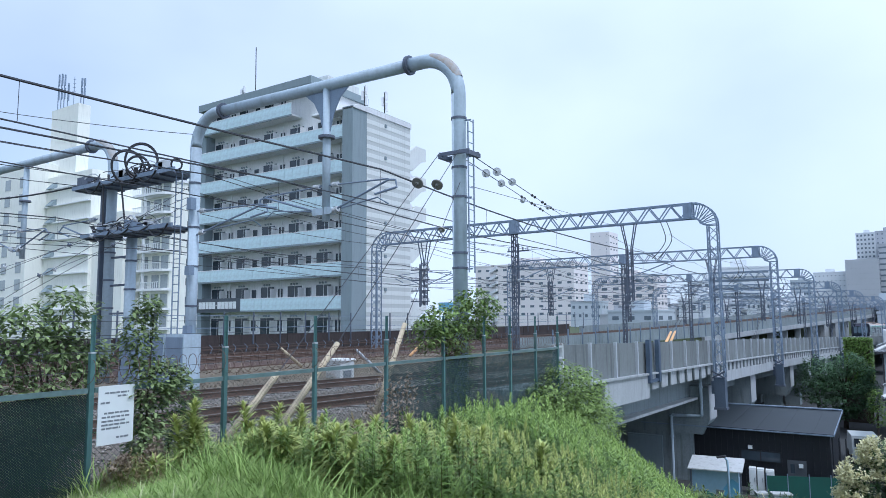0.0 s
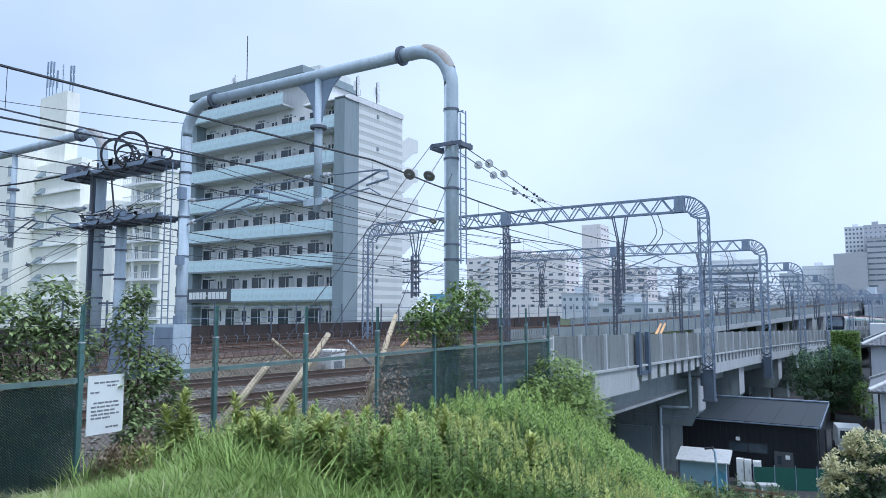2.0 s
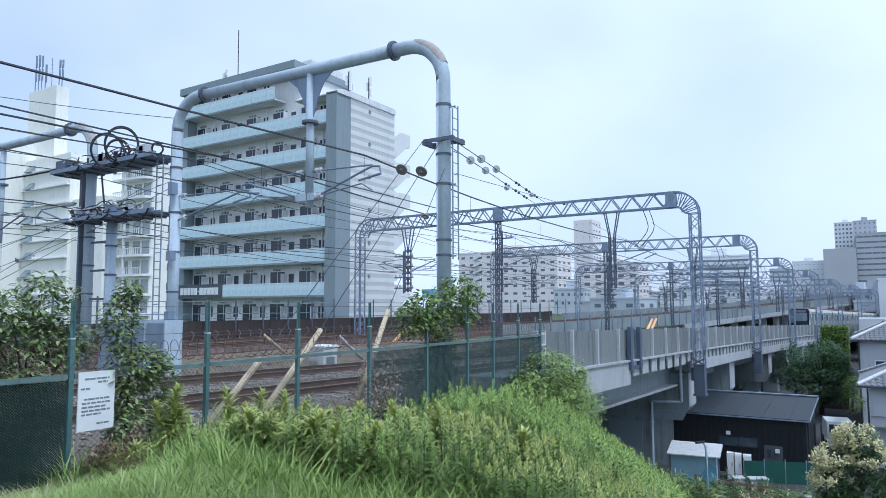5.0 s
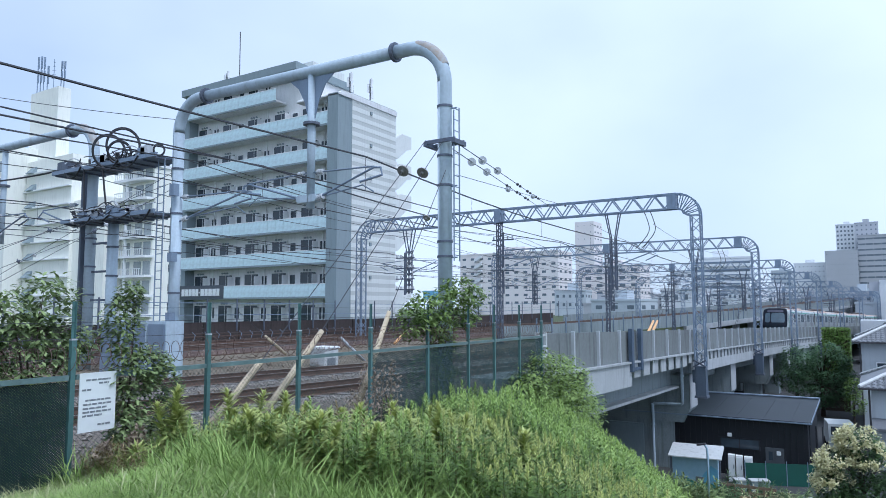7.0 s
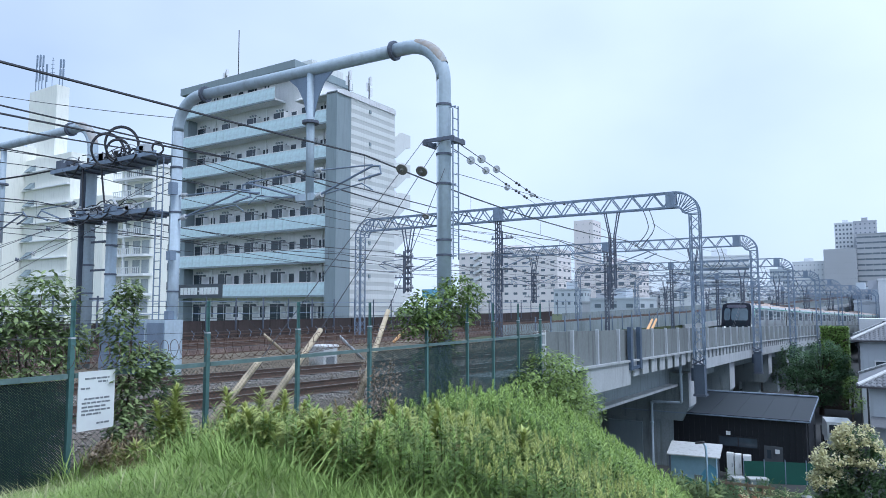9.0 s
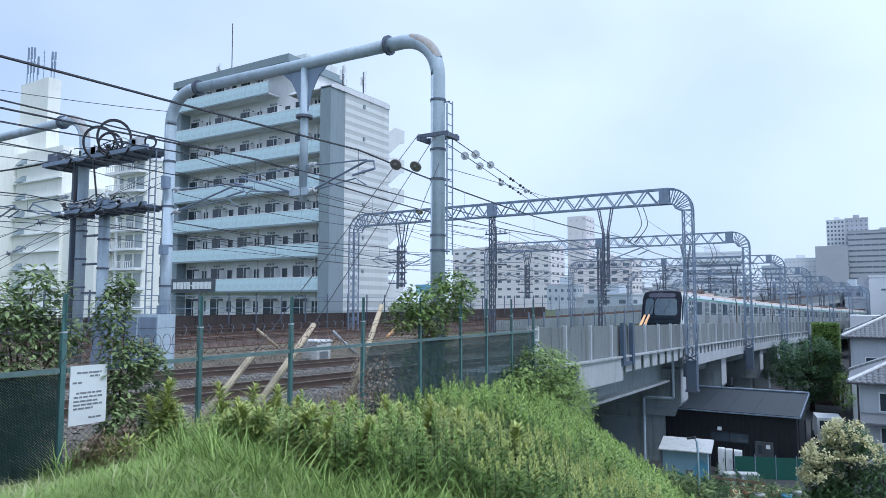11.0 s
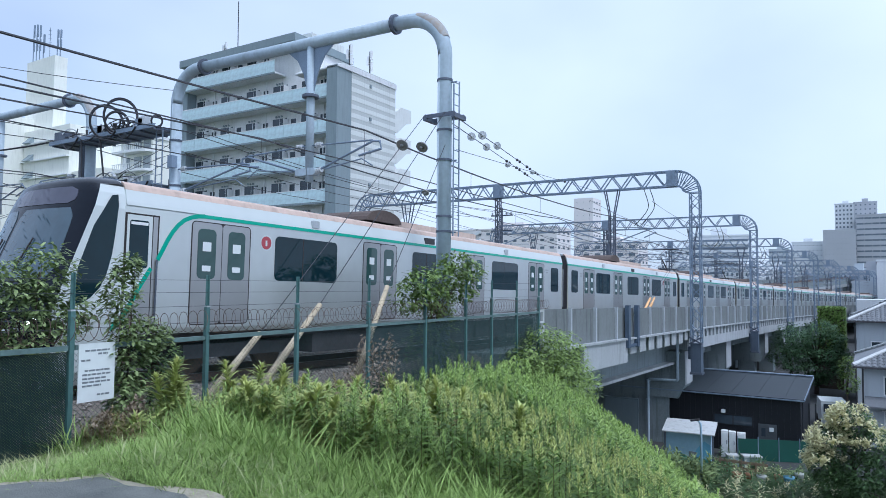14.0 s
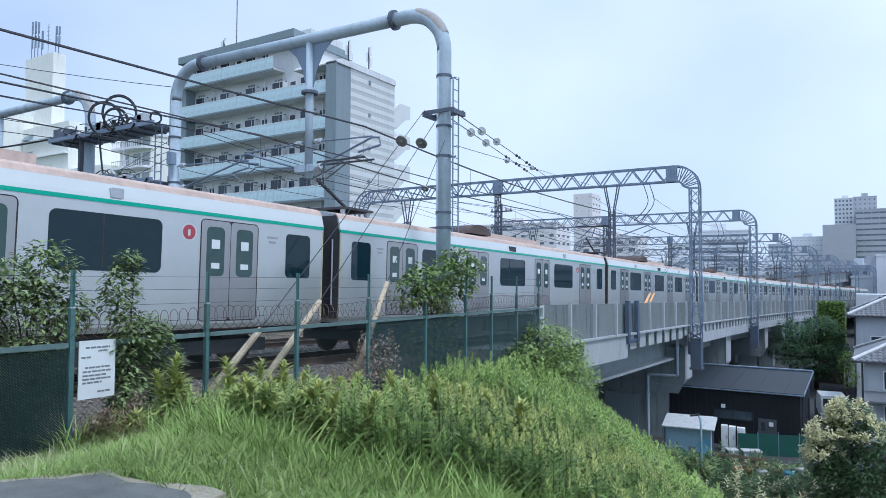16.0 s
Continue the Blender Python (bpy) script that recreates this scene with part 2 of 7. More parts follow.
M = dict(
    concrete=material("concrete", (0.24, 0.285, 0.295), 0.85, 0, 0.22, 14, 0.7, 0.3, stain=0.6),
    concrete_pale=material("pale_concrete", (0.4, 0.425, 0.44), 0.8, 0, 0.15, 16, 0.8, 0.2, stain=0.45),
    panel=material("parapet_panel", (0.18, 0.2, 0.202), 0.85, 0, 0.25, 9, 0.6, 0.2, each=0.6, stain=0.8),
    galv=material("galvanised_steel", (0.22, 0.28, 0.36), 0.5, 0.3, 0.18, 25, 1.5, 0.08, stain=0.25),
    galv_dark=material("weathered_steel", (0.12, 0.14, 0.18), 0.55, 0.4, 0.3, 22, 1.5, 0.1, stain=0.4),
    pipe=material("painted_pipe_steel", (0.42, 0.51, 0.58), 0.62, 0.0, 0.14, 10, 0.9, 0.05, stain=0.35),
    rust_paint=material("rust_stained_paint", (0.42, 0.48, 0.53), 0.7, 0.0, 0.08, 9, 2.0, 0.1, (0.34, 0.27, 0.2), stain=0.5),
    rail_top=material("polished_rail_head", (0.34, 0.31, 0.29), 0.35, 0.7, 0.15, 20, 2),
    rail=material("rusty_rail", (0.13, 0.085, 0.065), 0.6, 0.3, 0.3, 20, 2),
    sleeper=material("sleeper_concrete", (0.2, 0.185, 0.17), 0.9, 0, 0.25, 10, 1, each=0.5),
    ballast=material("ballast_stone", (0.17, 0.15, 0.13), 0.95, 0, 0.5, 28, 1.0, 0.9),
    stone=material("ballast_pieces", (0.15, 0.135, 0.115), 0.95, 0, 0.4, 22, 1.2, 0, (0.4, 0.37, 0.33), 1.6),
    brown_wall=material("brown_sheet_wall", (0.05, 0.038, 0.036), 0.7, 0, 0.35, 9, 0.7, 0.1, stain=0.5),
    cable=material("black_cable", (0.02, 0.022, 0.027), 0.5, 0, 0.2, 12, 1),
    wire=material("wire_steel", (0.06, 0.065, 0.075), 0.5, 0.4, 0.2, 12, 1),
    disc_grey=material("grey_brown_disc", (0.2, 0.2, 0.19), 0.35, 0, 0.15, 12, 2),
    porcelain=material("grey_porcelain", (0.5, 0.53, 0.55), 0.2, 0, 0.1, 12, 2),
    green_post=material("green_fence_paint", (0.075, 0.16, 0.155), 0.5, 0, 0.25, 20, 1.5, 0.05, stain=0.3),
    teal_rail=material("weathered_green_rail", (0.13, 0.2, 0.195), 0.5, 0.1, 0.3, 14, 1.2, 0.05, stain=0.3),
    post_pale=material("pale_steel_post", (0.46, 0.49, 0.52), 0.55, 0.15, 0.12, 20, 1.5, stain=0.25),
    board_dark=material("dark_name_board", (0.07, 0.085, 0.1), 0.5, 0, 0.1, 10, 1),
    foot_steel=material("blue_grey_foot_steel", (0.1, 0.13, 0.175), 0.55, 0.2, 0.2, 14, 1.2, stain=0.35),
    blue_steel=material("blue_grey_channel", (0.08, 0.115, 0.17), 0.5, 0.2, 0.2, 14, 1.2, stain=0.3),
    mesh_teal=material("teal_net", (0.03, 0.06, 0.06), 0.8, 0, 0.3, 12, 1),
    # Slope tips: own pale green, lightened further for light from above.
    weed_tip_green=leafy("lit_slope_weed_tips", (0.26, 0.41, 0.09), (0.63, 0.79, 0.28), 0.8),
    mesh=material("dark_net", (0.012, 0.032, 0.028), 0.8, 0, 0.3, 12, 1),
    white_sign=material("sign_board", (0.72, 0.76, 0.76), 0.45, 0, 0.05, 8, 1),
    ink=material("grey_ink", (0.18, 0.2, 0.22), 0.6, 0, 0.1, 8, 1),
    bamboo=material("guy_guard_cream", (0.5, 0.42, 0.29), 0.6, 0, 0.25, 9, 2.0, 0.1, stain=0.5),
    orange=material("guy_guard_orange", (0.78, 0.45, 0.2), 0.5, 0, 0.15, 9, 2),
    silver=material("brushed_stainless", (0.58, 0.605, 0.6), 0.34, 0.68, 0.05, 3, 0.4),
    door_steel=material("train_door_steel", (0.4, 0.4, 0.4), 0.32, 0.75, 0.06, 3, 0.4),
    train_white=material("train_white_film", (0.62, 0.66, 0.655), 0.35, 0.05, 0.03, 4, 0.5),
    train_green=material("train_green_line", (0.0, 0.36, 0.24), 0.35, 0, 0.05, 4, 0.5),
    train_black=glass("train_black_gloss", (0.008, 0.011, 0.018), 0.16, 0.2),
    roof_dust=material("train_roof_dust", (0.56, 0.43, 0.36), 0.8, 0, 0.18, 8, 0.8, 0.1, stain=0.3),
    roof_unit=material("roof_unit_rust", (0.1, 0.075, 0.065), 0.7, 0.1, 0.3, 12, 1, 0.1),
    train_glass=glass("train_window", (0.005, 0.022, 0.03), 0.03, 0.32),
    door_glass=glass("train_door_window", (0.03, 0.072, 0.066), 0.05, 0.5),
    strip_yellow=material("faded_yellow_strip", (0.52, 0.5, 0.3), 0.5, 0, 0.1, 9, 2),
    lamp_blue=material("pale_blue_paint", (0.33, 0.46, 0.56), 0.5, 0, 0.1, 8, 1),
    dry_edge=material("dry_gravel_edge", (0.33, 0.3, 0.23), 0.95, 0, 0.35, 30, 3.0, 0.6),
    windscreen=glass("train_windscreen", (0.05, 0.085, 0.11), 0.02, 0.9),
    display=glass("dark_display", (0.07, 0.07, 0.1), 0.06, 0.6),
    under=material("underframe_grey", (0.06, 0.06, 0.065), 0.7, 0.2, 0.3, 12, 1),
    rubber=material("gangway_rubber", (0.035, 0.03, 0.03), 0.8, 0, 0.3, 12, 1),
    red=material("red_emblem", (0.4, 0.06, 0.08), 0.4, 0, 0.05, 5, 1),
    lamp=glow("headlamp", (1.0, 0.98, 0.92), 5.0),
    wall_cream=material("cream_wall", (0.84, 0.85, 0.78), 0.85, 0, 0.06, 12, 0.35, 0.05, stain=0.18),
    wall_grey=material("grey_tile_wall", (0.76, 0.77, 0.77), 0.8, 0, 0.1, 12, 0.35, 0.05, stain=0.2),
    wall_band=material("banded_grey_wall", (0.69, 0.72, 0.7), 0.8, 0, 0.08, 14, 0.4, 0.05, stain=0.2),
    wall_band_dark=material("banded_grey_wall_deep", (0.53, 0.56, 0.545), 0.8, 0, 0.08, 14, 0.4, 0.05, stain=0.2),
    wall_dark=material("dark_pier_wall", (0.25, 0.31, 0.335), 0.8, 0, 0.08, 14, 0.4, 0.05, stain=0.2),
    slab=material("balcony_slab", (0.7, 0.72, 0.73), 0.85, 0, 0.12, 12, 0.5, stain=0.3),
    balcony_glass=glass("frosted_balcony_glass", (0.57, 0.725, 0.76), 0.2),
    window=glass("window_glass", (0.05, 0.065, 0.08), 0.06),
    frame_white=material("white_frame", (0.78, 0.8, 0.8), 0.6, 0, 0.06, 8, 0.8),
    old_wood=material("weathered_plank", (0.2, 0.145, 0.1), 0.9, 0, 0.35, 14, 1.5, 0.2, each=0.5),
    terracotta=material("terracotta", (0.36, 0.17, 0.1), 0.85, 0, 0.2, 14, 2),
    door_grey=material("dark_grey_door_paint", (0.075, 0.085, 0.095), 0.55, 0, 0.15, 10, 1),
    black_clad=material("black_corrugated_cladding", (0.013, 0.015, 0.02), 0.55, 0.1, 0.3, 12, 0.6, 0.1),
    black_roof=material("slate_sheet_roof", (0.018, 0.027, 0.035), 0.6, 0.1, 0.2, 12, 0.6, 0.05, each=0.2),
    tile_roof=material("grey_roof_tile", (0.16, 0.17, 0.185), 0.5, 0, 0.3, 9, 0.8, 0.1, island=0.5),
    house_wall=material("house_render", (0.5, 0.54, 0.57), 0.85, 0, 0.07, 12, 0.6, 0.05, stain=0.2),
    # Far walls hold distance haze in their paint: paler, most of them bluer.
    far_wall=material("far_hazed_pale_wall", (0.66, 0.69, 0.71), 0.85, 0, 0.08, 3, 0.1),
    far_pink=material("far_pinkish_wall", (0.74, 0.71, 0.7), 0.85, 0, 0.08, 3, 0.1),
    far_hazed_grey=material("far_hazed_grey_wall", (0.48, 0.53, 0.57), 0.85, 0, 0.08, 3, 0.1),
    far_hazed_brown=material("far_hazed_brown_wall", (0.42, 0.44, 0.47), 0.85, 0, 0.08, 3, 0.1),
    # Glass paler and bluer than near panes, with the haze of distance mixed in.
    far_hazed_window=glass("far_hazed_glass", (0.14, 0.175, 0.21), 0.1, 0.5),
    asphalt=material("asphalt", (0.115, 0.13, 0.128), 0.95, 0, 0.45, 90, 2.5, 0.8, (0.23, 0.24, 0.22)),
    # Soil colour deepened for the shade under the weeds.
    soil=material("weedy_soil", (0.045, 0.075, 0.022), 0.95, 0, 0.4, 14, 0.7, 0.5, (0.09, 0.11, 0.045)),
    street=material("street_grey", (0.055, 0.058, 0.06), 0.95, 0, 0.3, 10, 0.08, 0.2, stain=0.2),
    grass=leafy("grass_blades", (0.12, 0.24, 0.042), (0.46, 0.6, 0.19), 0.9),
    # Leaves below the tips: shade between the stalks is mixed into this green.
    weed=leafy("shaded_weed_leaves", (0.032, 0.066, 0.014), (0.25, 0.39, 0.095), 0.9),
    weed_mid=leafy("fence_weed_leaves", (0.1, 0.17, 0.04), (0.42, 0.56, 0.18), 0.9),
    weed_stem=leafy("weed_stems", (0.06, 0.05, 0.025), (0.2, 0.2, 0.08), 0.9),
    goldenrod=leafy("goldenrod_leaves", (0.24, 0.32, 0.075), (0.68, 0.74, 0.27), 0.9),
    # Young tips are naturally paler; the rest of the lightness imitates top light.
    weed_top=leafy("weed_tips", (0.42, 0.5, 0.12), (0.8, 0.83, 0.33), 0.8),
    shrub=leafy("shrub_leaves", (0.04, 0.085, 0.025), (0.28, 0.4, 0.13), 0.9),
    shrub_pale=leafy("fence_shrub_leaves", (0.075, 0.13, 0.045), (0.42, 0.53, 0.23), 0.9),
    young_leaf=leafy("young_tree_leaves", (0.045, 0.1, 0.025), (0.36, 0.5, 0.15), 0.9),
    tree=leafy("tree_leaves", (0.03, 0.07, 0.03), (0.15, 0.25, 0.1), 0.9),
    flower=leafy("cream_blossom", (0.7, 0.66, 0.34), (0.95, 0.92, 0.6), 0.6),
    dry=leafy("dry_weed", (0.2, 0.15, 0.11), (0.46, 0.38, 0.29), 0.8),
    wither=leafy("withered_leaves", (0.16, 0.13, 0.06), (0.42, 0.34, 0.18), 0.9),
    street_leaf=leafy("street_tree_leaves", (0.028, 0.075, 0.04), (0.16, 0.28, 0.13), 0.9),
    straw=leafy("straw_blades", (0.28, 0.3, 0.12), (0.62, 0.66, 0.36), 0.9),
    dirt=material("dry_trackside_dirt", (0.15, 0.125, 0.085), 0.95, 0, 0.45, 9, 0.8, 0.6, (0.24, 0.2, 0.14)),
    rust_ballast=material("rust_brown_ballast", (0.1, 0.07, 0.06), 0.95, 0, 0.5, 22, 1.0, 0.9),
    cream_window=glass("pale_window_glass", (0.34, 0.38, 0.39), 0.12, 0.5),
    bark=material("bark", (0.09, 0.07, 0.055), 0.9, 0, 0.35, 16, 1.5, 0.4),
    mural=material("painted_mural_blue", (0.3, 0.46, 0.58), 0.6, 0, 0.1, 6, 0.8),
    mural_green=material("painted_mural_green", (0.07, 0.25, 0.2), 0.6, 0, 0.1, 6, 0.8),
    white_sheet=material("white_roof_sheet", (0.54, 0.56, 0.56), 0.5, 0, 0.1, 10, 0.8, stain=0.4),
    net_green=material("green_net_sheet", (0.008, 0.075, 0.055), 0.7, 0, 0.2, 30, 1),
    blue_box=material("blue_signal_box", (0.16, 0.4, 0.58), 0.5, 0, 0.1, 8, 1),
)


# ---- mesh helpers ----
def part(name, bm, mat, parent=None, label="", smooth=False):
    """Links a bmesh as one mesh object under a thing or a part."""
    me = bpy.data.meshes.new(name)
    bmesh.ops.recalc_face_normals(bm, faces=bm.faces)
    bm.to_mesh(me)
    bm.free()
    if smooth:
        me.polygons.foreach_set("use_smooth", [True] * len(me.polygons))
    me.materials.append(M[mat])
    ob = new(name, me)
    ob.parent = parent
    if label:
        tagged(ob, label)
    return ob


def thing(name, label, category, at=(0, 0, 0), group="", kind="", turn=0):
    e = new(name)
    e.empty_display_size = 0.2
    e.matrix_basis = pose(*at, 0, 0, turn)
    return tagged(e, label, category, group, kind)


def box(bm, x0, x1, y0, y1, z0, z1):
    v = [bm.verts.new(p) for p in ((x0, y0, z0), (x1, y0, z0), (x1, y1, z0), (x0, y1, z0), (x0, y0, z1), (x1, y0, z1), (x1, y1, z1), (x0, y1, z1))]
    for f in ((3, 2, 1, 0), (4, 5, 6, 7), (0, 1, 5, 4), (1, 2, 6, 5), (2, 3, 7, 6), (3, 0, 4, 7)):
        bm.faces.new([v[i] for i in f])
    return bm


def slab(x0, x1, y0, y1, z0, z1):
    return box(bmesh.new(), x0, x1, y0, y1, z0, z1)


def tube(bm, pts, r, n=8, cap=True):
    """A round bar swept along points; r may be one radius or one for each point."""
    pts = [Vector(p) for p in pts]
    rs = r if isinstance(r, (list, tuple)) else [r] * len(pts)
    rings, side = [], None
    for i, p in enumerate(pts):
        d = (pts[min(i + 1, len(pts) - 1)] - pts[max(i - 1, 0)]).normalized()
        if side is None:
            side = d.orthogonal().normalized()
        else:
            side = (side - d * side.dot(d)).normalized()
        up = d.cross(side)
        rings.append([bm.verts.new(p + (side * math.cos(a) + up * math.sin(a)) * rs[i]) for a in (2 * math.pi * k / n for k in range(n))])
    for a, b in zip(rings, rings[1:]):
        for k in range(n):
            bm.faces.new((a[k], a[(k + 1) % n], b[(k + 1) % n], b[k]))
    if cap:
        bm.faces.new(rings[0][::-1])
        bm.faces.new(rings[-1])
    return bm


def rod(a, b, r, n=8):
    return tube(bmesh.new(), (a, b), r, n)


def bar(bm, a, b, w, h, up=(0, 0, 1)):
    """A square bar from a to b, w across and h deep."""
    a, b = Vector(a), Vector(b)
    d = (b - a).normalized()
    s = d.cross(Vector(up))
    s = (s if s.length > 1e-4 else d.orthogonal()).normalized() * w / 2
    u = s.cross(d).normalized() * h / 2
    v = [bm.verts.new(p + q) for p in (a, b) for q in (-s - u, s - u, s + u, -s + u)]
    for f in ((3, 2, 1, 0), (4, 5, 6, 7), (0, 1, 5, 4), (1, 2, 6, 5), (2, 3, 7, 6), (3, 0, 4, 7)):
        bm.faces.new([v[i] for i in f])
    return bm


def prism(bm, outline, m, depth):
    """An outline in the plane of m's x and y, pushed along m's z."""
    lo = [bm.verts.new(m @ Vector((x, y, 0))) for x, y in outline]
    hi = [bm.verts.new(m @ Vector((x, y, depth))) for x, y in outline]
    bm.faces.new(lo[::-1])
    bm.faces.new(hi)
    for i in range(len(lo)):
        j = (i + 1) % len(lo)
        bm.faces.new((lo[i], lo[j], hi[j], hi[i]))
    return bm


def sag(a, b, drop, n=10):
    a, b = Vector(a), Vector(b)
    return [a.lerp(b, i / n) - Vector((0, 0, drop * 4 * (i / n) * (1 - i / n))) for i in range(n + 1)]


# ---- the line of the railway ----
SIDE, BEND, RADIUS = 10.83, 37.0, 857.0


def grade(s):
    return -0.0215 * s + 7.5e-6 * s * s


def level(s):
    u = max(0.0, s - 60.0)
    return -0.25 + 0.01 * u + 9e-5 * u * u


def along(s, lat, h=0.0, ground=grade):
    """A point of the railway: s metres along it, at the lateral place lat of its straight part, h over the rails."""
    e = max(0.0, s - BEND)
    th = e / RADIUS
    x, y = -SIDE + RADIUS * (1 - math.cos(th)), (s if e == 0 else BEND + RADIUS * math.sin(th))
    o = lat + SIDE
    return Vector((x + o * math.cos(th), y - o * math.sin(th), ground(s) + h))


def heading(s):
    return -math.degrees(max(0.0, s - BEND) / RADIUS)


def strip(bm, profile, s0, s1, step=4.0, ground=grade, closed=True):
    """A profile of (lateral, height) swept along the railway."""
    n = max(1, round((s1 - s0) / step))
    rings = [[bm.verts.new(along(s0 + (s1 - s0) * i / n, la, h, ground)) for la, h in profile] for i in range(n + 1)]
    k = len(profile)
    for a, b in zip(rings, rings[1:]):
        for i in range(k if closed else k - 1):
            bm.faces.new((a[i], a[(i + 1) % k], b[(i + 1) % k], b[i]))
    if closed:
        bm.faces.new(rings[0][::-1])
        bm.faces.new(rings[-1])
    return bm


def rect(x0, x1, z0, z1):
    return ((x0, z0), (x1, z0), (x1, z1), (x0, z1))


# ---- ground ----
LOW = -7.4


def smooth(a, b, v):
    u = min(1.0, max(0.0, (v - a) / (b - a)))
    return u * u * (3 - 2 * u)


def ground_z(x, y):
    if x < -21.5:
        return -0.8
    if x < -8.95:
        return -0.62 + grade(max(0, min(y, 21))) if y < 21 else LOW
    d = 0.9 * (x + 6) + 0.43 * (y - 13)
    drop = 0.5 * (d + math.sqrt(d * d + 1.2)) * 0.95
    top = -0.02 - 0.42 * smooth(-5.6, -8.4, x) - 0.7 * smooth(5.2, 9.5, y) * smooth(-2.0, -5.0, x) + 0.08 * noise.noise((x * 0.6, y * 0.6, 0))
    return max(LOW, top - drop + 0.06)


def make_ground():
    def axis(a, b, step, far):
        v = list(np.arange(a, b + 0.01, step))
        lo = [a - d for d in far]
        hi = [b + d for d in far]
        return sorted(lo) + v + hi
    xs = axis(-22.0, 14.0, 0.5, (0.4, 3, 12, 40, 120, 400, 1200, 3000))
    ys = axis(-6.0, 42.0, 0.5, (2, 6, 15, 40, 120, 400, 1200, 3000))
    verts = [(x, y, ground_z(x, y)) for y in ys for x in xs]
    n = len(xs)
    faces = [(j * n + i, j * n + i + 1, (j + 1) * n + i + 1, (j + 1) * n + i) for j in range(len(ys) - 1) for i in range(n - 1)]
    me = bpy.data.meshes.new("ground")
    me.from_pydata(verts, [], faces)
    me.materials.append(M["soil"])
    tagged(new("ground", me), "weedy soil bank falling from the path to the street", "ground", kind="structure")


make_ground()

def worn(outline, amount, step=0.12):
    """An outline with a ragged, worn edge."""
    out = []
    for i, p in enumerate(outline):
        p, q = Vector(p), Vector(outline[(i + 1) % len(outline)])
        n = max(1, int((q - p).length / step)) if p.y > 0.5 or q.y > 0.5 else 1
        d = (q - p).normalized()
        for k in range(n):
            c = p.lerp(q, k / n)
            e = amount * (noise.noise((c.x * 3.1, c.y * 3.1, 2.0)) + 0.6 * noise.noise((c.x * 11, c.y * 11, 5.0)))
            out.append((c.x - d.y * e, c.y + d.x * e))
    return out


asphalt = part("path", prism(bmesh.new(), worn([(-7.2, 1.2), (-5.75, 3.05), (-5.48, 3.4), (-4.5, 3.5), (-2.0, 1.5), (3, -1), (3, -5), (-7, -5)], 0.07), pose(0, 0, -0.3), 0.32), "asphalt")
edge_strip = part("path_edge", prism(bmesh.new(), worn([(-7.35, 1.2), (-5.86, 3.1), (-5.6, 3.5), (-4.95, 3.55), (-4.4, 3.66), (-1.9, 1.62), (3.1, -0.9), (3.1, -5), (-7.2, -5)], 0.12), pose(0, 0, -0.4), 0.405), "dry_edge")
tagged(edge_strip, "dry gravelly edge of the asphalt path", "path edge", kind="structure")
tagged(asphalt, "worn grey asphalt path edge beside the grass", "path", kind="structure")
street = part("street", prism(bmesh.new(), [(-60, 27), (60, 27), (60, 260), (-60, 260)], pose(0, 0, LOW - 0.3), 0.32), "street")
tagged(street, "grey street surface below the viaduct", "street", kind="structure")


# ---- railway: bed, rails, viaduct ----
TRACKS = ((-12.2, grade), (-16.4, grade), (-26.6 - 3.4, level), (-34.2, level))


def make_track(lat, ground, s0, s1):
    t = thing("track", "rusty rails on concrete sleepers in grey ballast", "railway track", kind="structure")
    part("ballast", strip(bmesh.new(), ((lat - 2.0, -0.55), (lat + 2.0, -0.55), (lat + 1.45, -0.2), (lat - 1.45, -0.2)), s0, s1, 4, ground), "ballast" if lat > -20 else "rust_ballast", t)
    for sgn in (-1, 1):
        c = lat + sgn * 0.57
        part("rail", strip(bmesh.new(), ((c - 0.07, -0.165), (c + 0.07, -0.165), (c + 0.02, -0.135), (c + 0.012, -0.045), (c + 0.033, -0.035), (c + 0.033, -0.004), (c - 0.033, -0.004), (c - 0.033, -0.035), (c - 0.012, -0.045), (c - 0.02, -0.135)), s0, s1, 4, ground), "rail", t)
        part("running_face", strip(bmesh.new(), rect(c - 0.026, c + 0.026, -0.0035, 0.0), s0, s1, 4, ground), "rail_top", t, "polished running face of the rail")
    src = None
    s = s0 + 0.4
    while s < min(s1, 62):
        m = Matrix.Translation(along(s, lat, 0, ground)) @ pose(0, 0, 0, 0, 0, heading(s))
        if src is None:
            src = part("sleeper", slab(-1.05, 1.05, -0.12, 0.12, -0.26, -0.165), "sleeper", t)
            ob = src
        else:
            ob = new("sleeper", src.data)
            ob.parent = t
        ob.matrix_basis = m
        s += 0.75
    return t


for lat, g in TRACKS:
    make_track(lat, g, -14 if lat > -20 else -30, 280)

tagged(part("trackside_verge", strip(bmesh.new(), rect(-28.0, -18.42, -0.9, -0.42), -14, 44, 4, level), "dirt"), "dry brown dirt between the tracks", "verge", kind="structure")
tagged(part("viaduct_deck", strip(bmesh.new(), ((-9.7, -0.12), (-9.7, -0.75), (-19.6, -0.75), (-20.6, -0.5), (-20.6, -0.4)), 19.3, 280), "concrete"),
              "grey concrete railway viaduct deck", "viaduct", kind="structure")
tagged(part("viaduct_girder", strip(bmesh.new(), rect(-18.5, -10.0, -1.95, -0.752), 19.3, 280), "concrete"),
                "grey concrete girder under the viaduct deck", "viaduct", kind="structure")
tagged(part("abutment", slab(-21, -9.1, 18.8, 24.0, LOW, -1.2), "concrete"), "stained concrete abutment at the bank", "abutment", kind="structure")


def make_parapet():
    t = thing("parapet", "stained grey concrete panels between steel posts", "parapet", kind="structure")
    s, i = 19.6, 0
